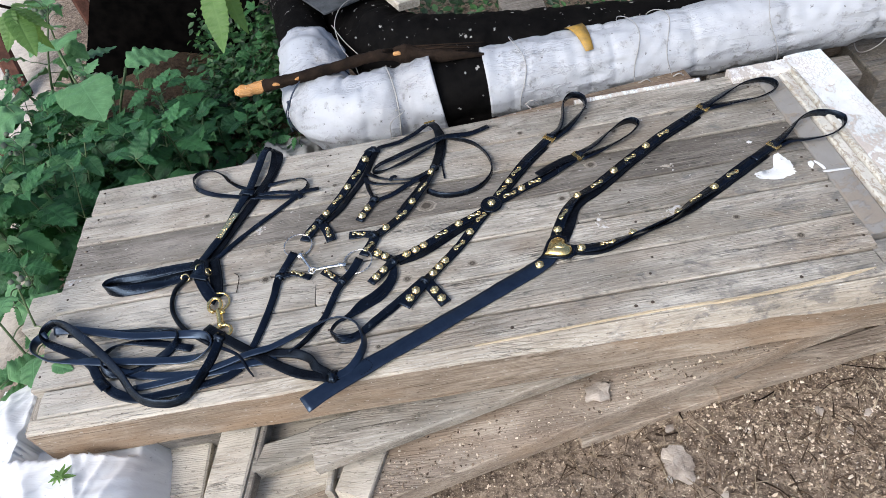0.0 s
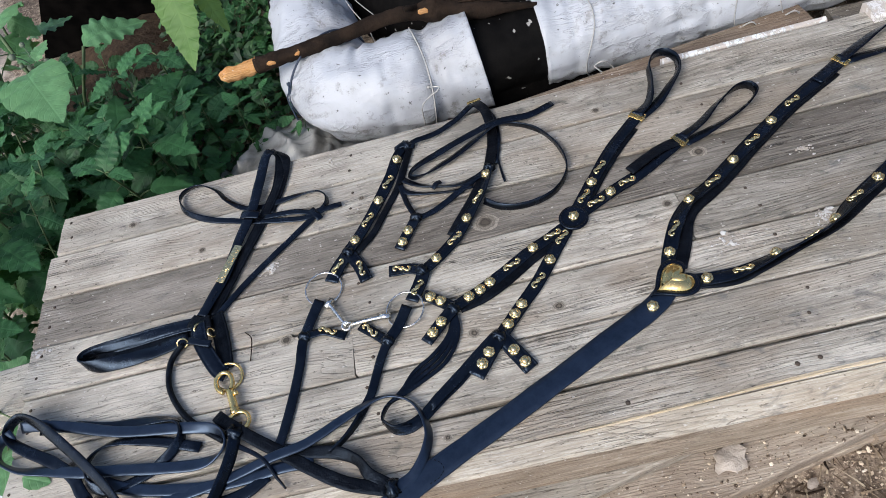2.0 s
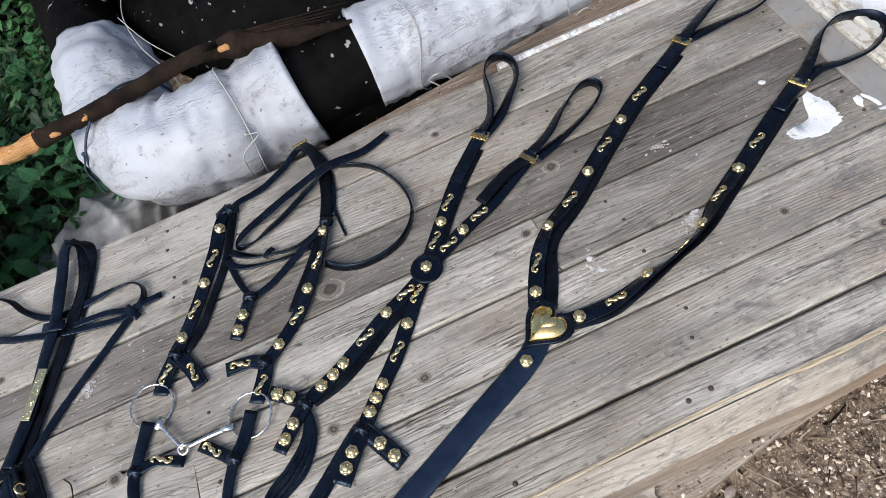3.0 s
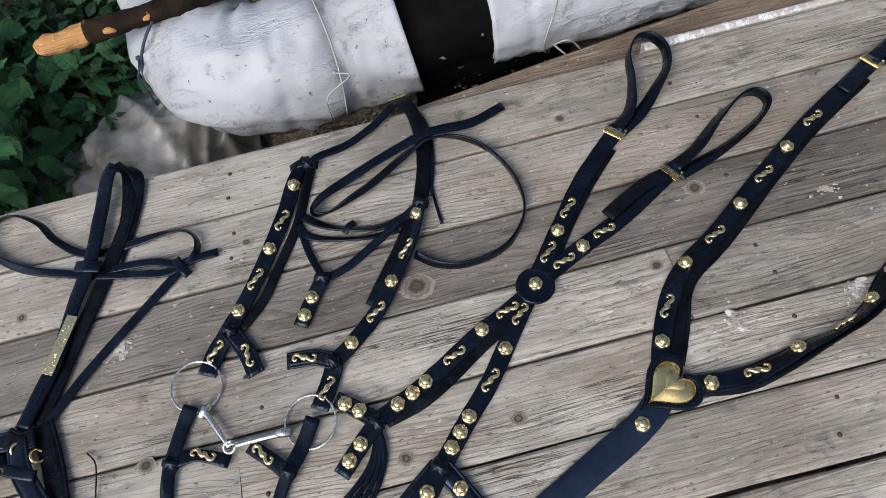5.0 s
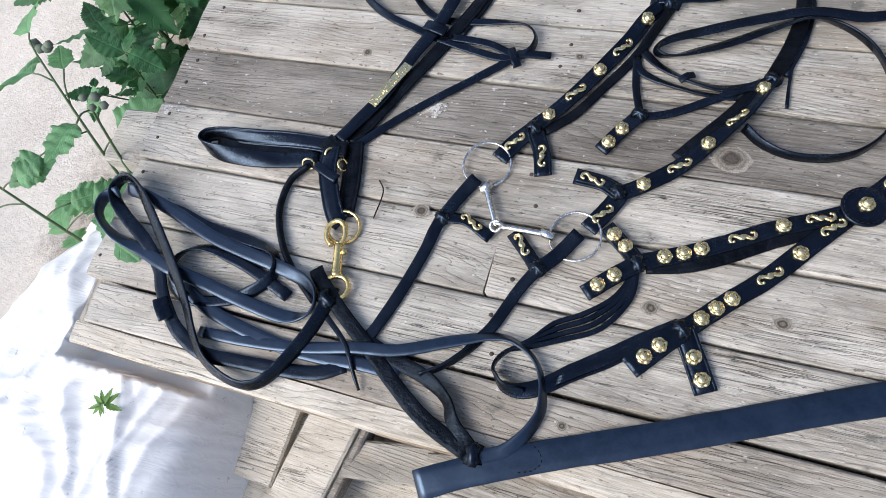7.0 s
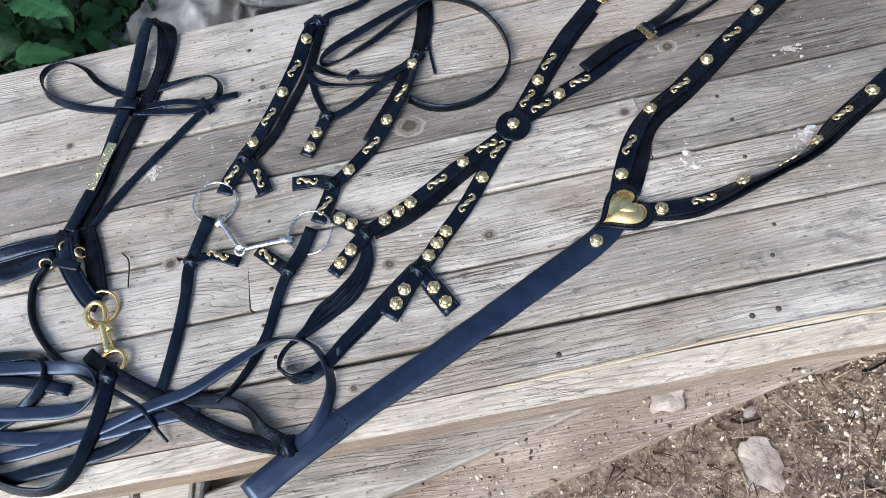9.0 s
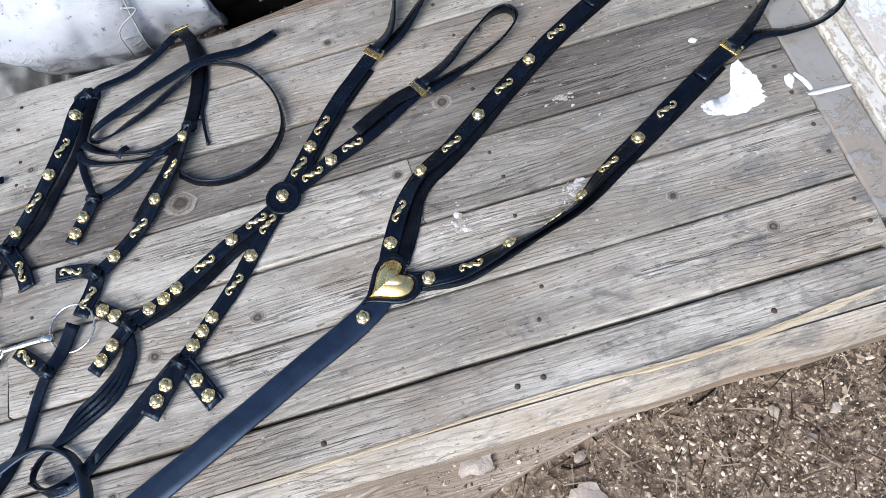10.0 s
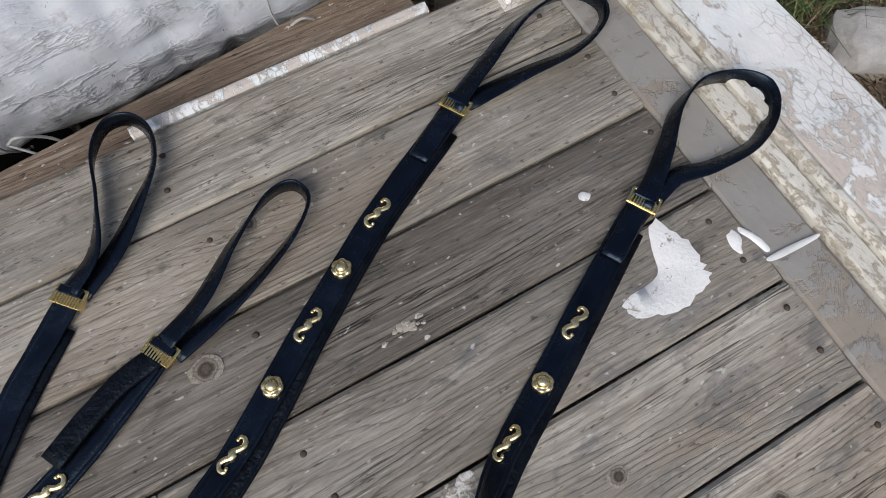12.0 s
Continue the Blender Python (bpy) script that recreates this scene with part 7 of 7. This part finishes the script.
def leaning_weed(base, tip, leaves, seed, high):
    """A thin branching stem that leans out over the path."""
    r = random.Random(seed)
    t = thing("weed", "thin leaning weed with lobed leaves and grey buds", "weed", "weeds", at=base)
    o = Vector(base)
    at = lambda s: Vector((tip[0] - base[0], tip[1] - base[1], 0)) * (s ** 1.4) + Vector((0, 0, (tip[2] - base[2]) * s))
    bm = bmesh.new()
    tube(bm, [tuple(o + at(s)) for s in (0, 0.3, 0.6, 0.8, 1.0)], 0.0038, 5, 6, False, 0.45)
    spots = []
    for i in range(high):
        s = 0.35 + 0.65 * i / (high - 1)
        foot = o + at(s)
        a = r.uniform(0, 360)
        L = r.uniform(0.04, 0.10) * (1.2 - 0.6 * s)
        end = foot + Vector((math.cos(radians(a)) * L, math.sin(radians(a)) * L, L * r.uniform(0.0, 0.5)))
        tube(bm, (tuple(foot), tuple((foot + end) / 2 + Vector((0, 0, 0.006))), tuple(end)), 0.0014, 3, 5)
        spots.append((end, a + r.uniform(-30, 30), r.uniform(-10, 25), r.uniform(0.5, 0.9), r.choice(leaves), r.uniform(-25, 25)))
    part("stem", bm, STEM, t)
    for k in range(4):
        bb = bmesh.new()
        c = o + at(1.0) + Vector((r.uniform(-0.02, 0.02), r.uniform(-0.02, 0.02), r.uniform(0, 0.015)))
        bmesh.ops.create_icosphere(bb, subdivisions=1, radius=r.uniform(0.006, 0.009), matrix=Matrix.Translation(c))
        part("flower_bud", bb, BUD, t, "grey-green flower bud")
    for p, a, up, sc, me, rl in spots:
        add_leaf(t, me, Matrix.Translation(p - o) @ pose(0, 0, 0, rl, -up, a) @ Matrix.Diagonal((sc, sc, sc, 1)))


leaning_weed((-0.88, 0.90, 0.0), (-1.02, 1.10, 0.41), BROAD_LEAVES, 5, 9)
leaning_weed((-0.90, 0.93, 0.0), (-0.86, 1.02, 0.42), BROAD_LEAVES, 9, 7)
leaning_weed((-0.95, 0.86, 0.0), (-1.10, 0.92, 0.34), BROAD_LEAVES, 12, 8)


def fallen_leaf(x, y, turn, k):
    ob = new("fallen_leaf", leaf_mesh("fallen_leaf", 0.06, 0.036, 4, 0.1, 0.1, BROADLEAF, 0.05))
    ob.matrix_basis = pose(x, y, TOP + 0.006, 4, 0, turn) @ Matrix.Diagonal((k, k, k, 1))
    tagged(ob, "limp green leaf lying on the planks", "leaf")


fallen_leaf(-0.775, 0.856, -20, 0.8)


def cover_stuff():
    """Low small-leaved growth between the taller plants."""
    r = random.Random(12)
    verts, faces = [], []
    for i in range(5900):
        if i < 2600:
            x, y = r.uniform(-0.85, -0.42), r.uniform(1.9, 2.9)
            z = r.uniform(0.01, 0.22)
        else:
            x, y = r.uniform(-1.40, -0.42), r.uniform(1.45, 2.3)
            z = r.uniform(0.01, 0.14)
        if i >= 4700:
            x, y, z = r.uniform(-0.05, 0.75), r.uniform(2.05, 2.6), r.uniform(0.05, 0.20)
        if -1.15 < x < -0.80 and y > 2.05:
            continue
        L = r.uniform(0.018, 0.042)
        m = pose(x, y, z, r.uniform(-35, 35), r.uniform(-35, 35), r.uniform(0, 360))
        k = len(verts)
        for u, v, w in ((0, 0, 0), (0.35, 0.28, 0.06), (0.7, 0.2, 0.03), (1, 0, -0.08), (0.7, -0.2, 0.03), (0.35, -0.28, 0.06), (0.5, 0, 0)):
            verts.append(m @ Vector((u * L, v * L, w * L)))
        faces += [(k, k + 1, k + 6), (k + 1, k + 2, k + 6), (k + 2, k + 3, k + 6), (k + 3, k + 4, k + 6), (k + 4, k + 5, k + 6), (k + 5, k, k + 6)]
    me = bpy.data.meshes.new("low_growth")
    me.from_pydata(verts, [], faces)
    me.materials.append(COVER)
    tagged(new("low_growth", me), "dense low green growth behind the panel", "undergrowth", kind="stuff")


cover_stuff()

# a young tree out to the left, whose twig hangs in from above
tree = thing("young_tree", "young tree with a low twig of pale green leaves", "tree")
bmw = bmesh.new()
tube(bmw, ((-2.15, 0.05, -0.02), (-2.12, 0.10, 0.9), (-2.0, 0.22, 1.7), (-1.9, 0.3, 2.4)), 0.045, 8, 10, False, 0.6)
part("trunk", bmw, BARK, tree)
bmw = bmesh.new()
tube(bmw, ((-2.02, 0.2, 1.62), (-1.5, 0.55, 1.80), (-0.85, 0.95, 1.62), (-0.42, 1.12, 1.15), (-0.275, 1.10, 0.915)), 0.012, 8, 8, False, 0.2)
part("branch", bmw, BARK, tree)


def leaf_between(parent, mesh, foot, tip, length, roll=0.0):
    """A leaf hung from foot to tip."""
    a, b = Vector(foot), Vector(tip)
    k = (b - a).length / length
    rot = (b - a).to_track_quat("X", "Z").to_matrix().to_4x4()
    add_leaf(parent, mesh, Matrix.Translation(a) @ rot @ pose(0, 0, 0, roll) @ Matrix.Diagonal((k, k, k, 1)))


for foot, tip, roll in (((-0.272, 1.085, 0.912), (-0.27, 0.993, 0.856), 10), ((-0.268, 1.108, 0.905), (-0.232, 1.054, 0.845), -25), ((-0.40, 1.12, 1.12), (-0.50, 1.12, 1.05), 0), ((-0.7, 1.03, 1.5), (-0.66, 1.13, 1.42), 0), ((-1.2, 0.75, 1.75), (-1.2, 0.64, 1.69), 0), ((-1.7, 0.42, 1.75), (-1.66, 0.52, 1.68), 0)):
    leaf_between(tree, PALE_LEAVES[0], foot, tip, 0.12, roll)

bmw = bmesh.new()
tube(bmw, ((-1.5, 0.55, 1.80), (-1.0, 0.72, 1.45), (-0.66, 0.90, 1.12), (-0.488, 0.950, 0.990)), 0.007, 8, 8, False, 0.3)
part("branch", bmw, BARK, tree)
for n, (foot, tip) in enumerate((((-0.488, 0.950, 0.990), (-0.432, 0.923, 0.969)), ((-0.488, 0.950, 0.990), (-0.453, 0.882, 0.960)), ((-0.488, 0.950, 0.990), (-0.490, 0.888, 0.968)), ((-0.488, 0.950, 0.990), (-0.467, 1.001, 0.967)), ((-0.488, 0.950, 0.990), (-0.465, 0.957, 0.923)))):
    leaf_between(tree, PALE_LEAVES[0], foot, tip, 0.12, 12 * n - 24)

# ---- far left: rusty posts and the black slab for a dark opening ----
for i, (p, q, r) in enumerate((((-1.44, 1.92, 0.0), (-1.28, 1.96, 0.45), 0.036), ((-1.58, 2.50, 0.0), (-1.80, 3.05, 0.62), 0.030), ((-1.42, 3.0, 0.0), (-1.60, 3.3, 0.8), 0.03))):
    bm = bmesh.new()
    a, b = Vector(p), Vector(q)
    rot = (b - a).to_track_quat("Z", "Y").to_matrix().to_4x4()
    box_bm(bm, (r * 2, r * 1.4, (b - a).length), Matrix.Translation((a + b) / 2) @ rot)
    solid("iron_post", bm, RUST, "leaning rusty iron post beside the path", "post", "posts", smooth=False)
# added black slab: its colour paints the darkness of an opening
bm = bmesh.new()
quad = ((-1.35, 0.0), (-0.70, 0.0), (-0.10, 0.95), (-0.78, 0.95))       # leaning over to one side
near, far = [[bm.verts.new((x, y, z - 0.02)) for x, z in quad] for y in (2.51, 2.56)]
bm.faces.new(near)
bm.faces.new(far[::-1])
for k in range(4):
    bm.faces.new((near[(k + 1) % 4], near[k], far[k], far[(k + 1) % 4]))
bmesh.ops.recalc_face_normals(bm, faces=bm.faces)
solid("dark_opening_slab", bm, OPENING_BLACK, "black slab added for the dark opening behind the clay", "board", smooth=False)

# unseen dark plank wall added to block skylight; closes the place behind the pipes
wall = tagged(new("wall_north"), "unseen dark weathered plank wall behind the pipes, added to block skylight", "wall", kind="structure")
for i in range(16):
    plank("plank", 0, 3.0, -0.12, 0.12, -0.02, 0.02, WOOD_DARK, wall, seed=200 + i, m=pose(-0.75 + 0.245 * i, 3.95, -0.02, 0, -90, 90))
# second unseen wall, added to cut the skylight coming from the right
wall2 = tagged(new("wall_east"), "unseen dark weathered plank wall beyond the straw, added to block skylight", "wall", kind="structure")
for i in range(22):
    plank("plank", 0, 2.6, -0.12, 0.12, -0.02, 0.02, WOOD_DARK, wall2, seed=230 + i, m=pose(3.6, -1.6 + 0.245 * i, -0.02, 0, -90, 0))
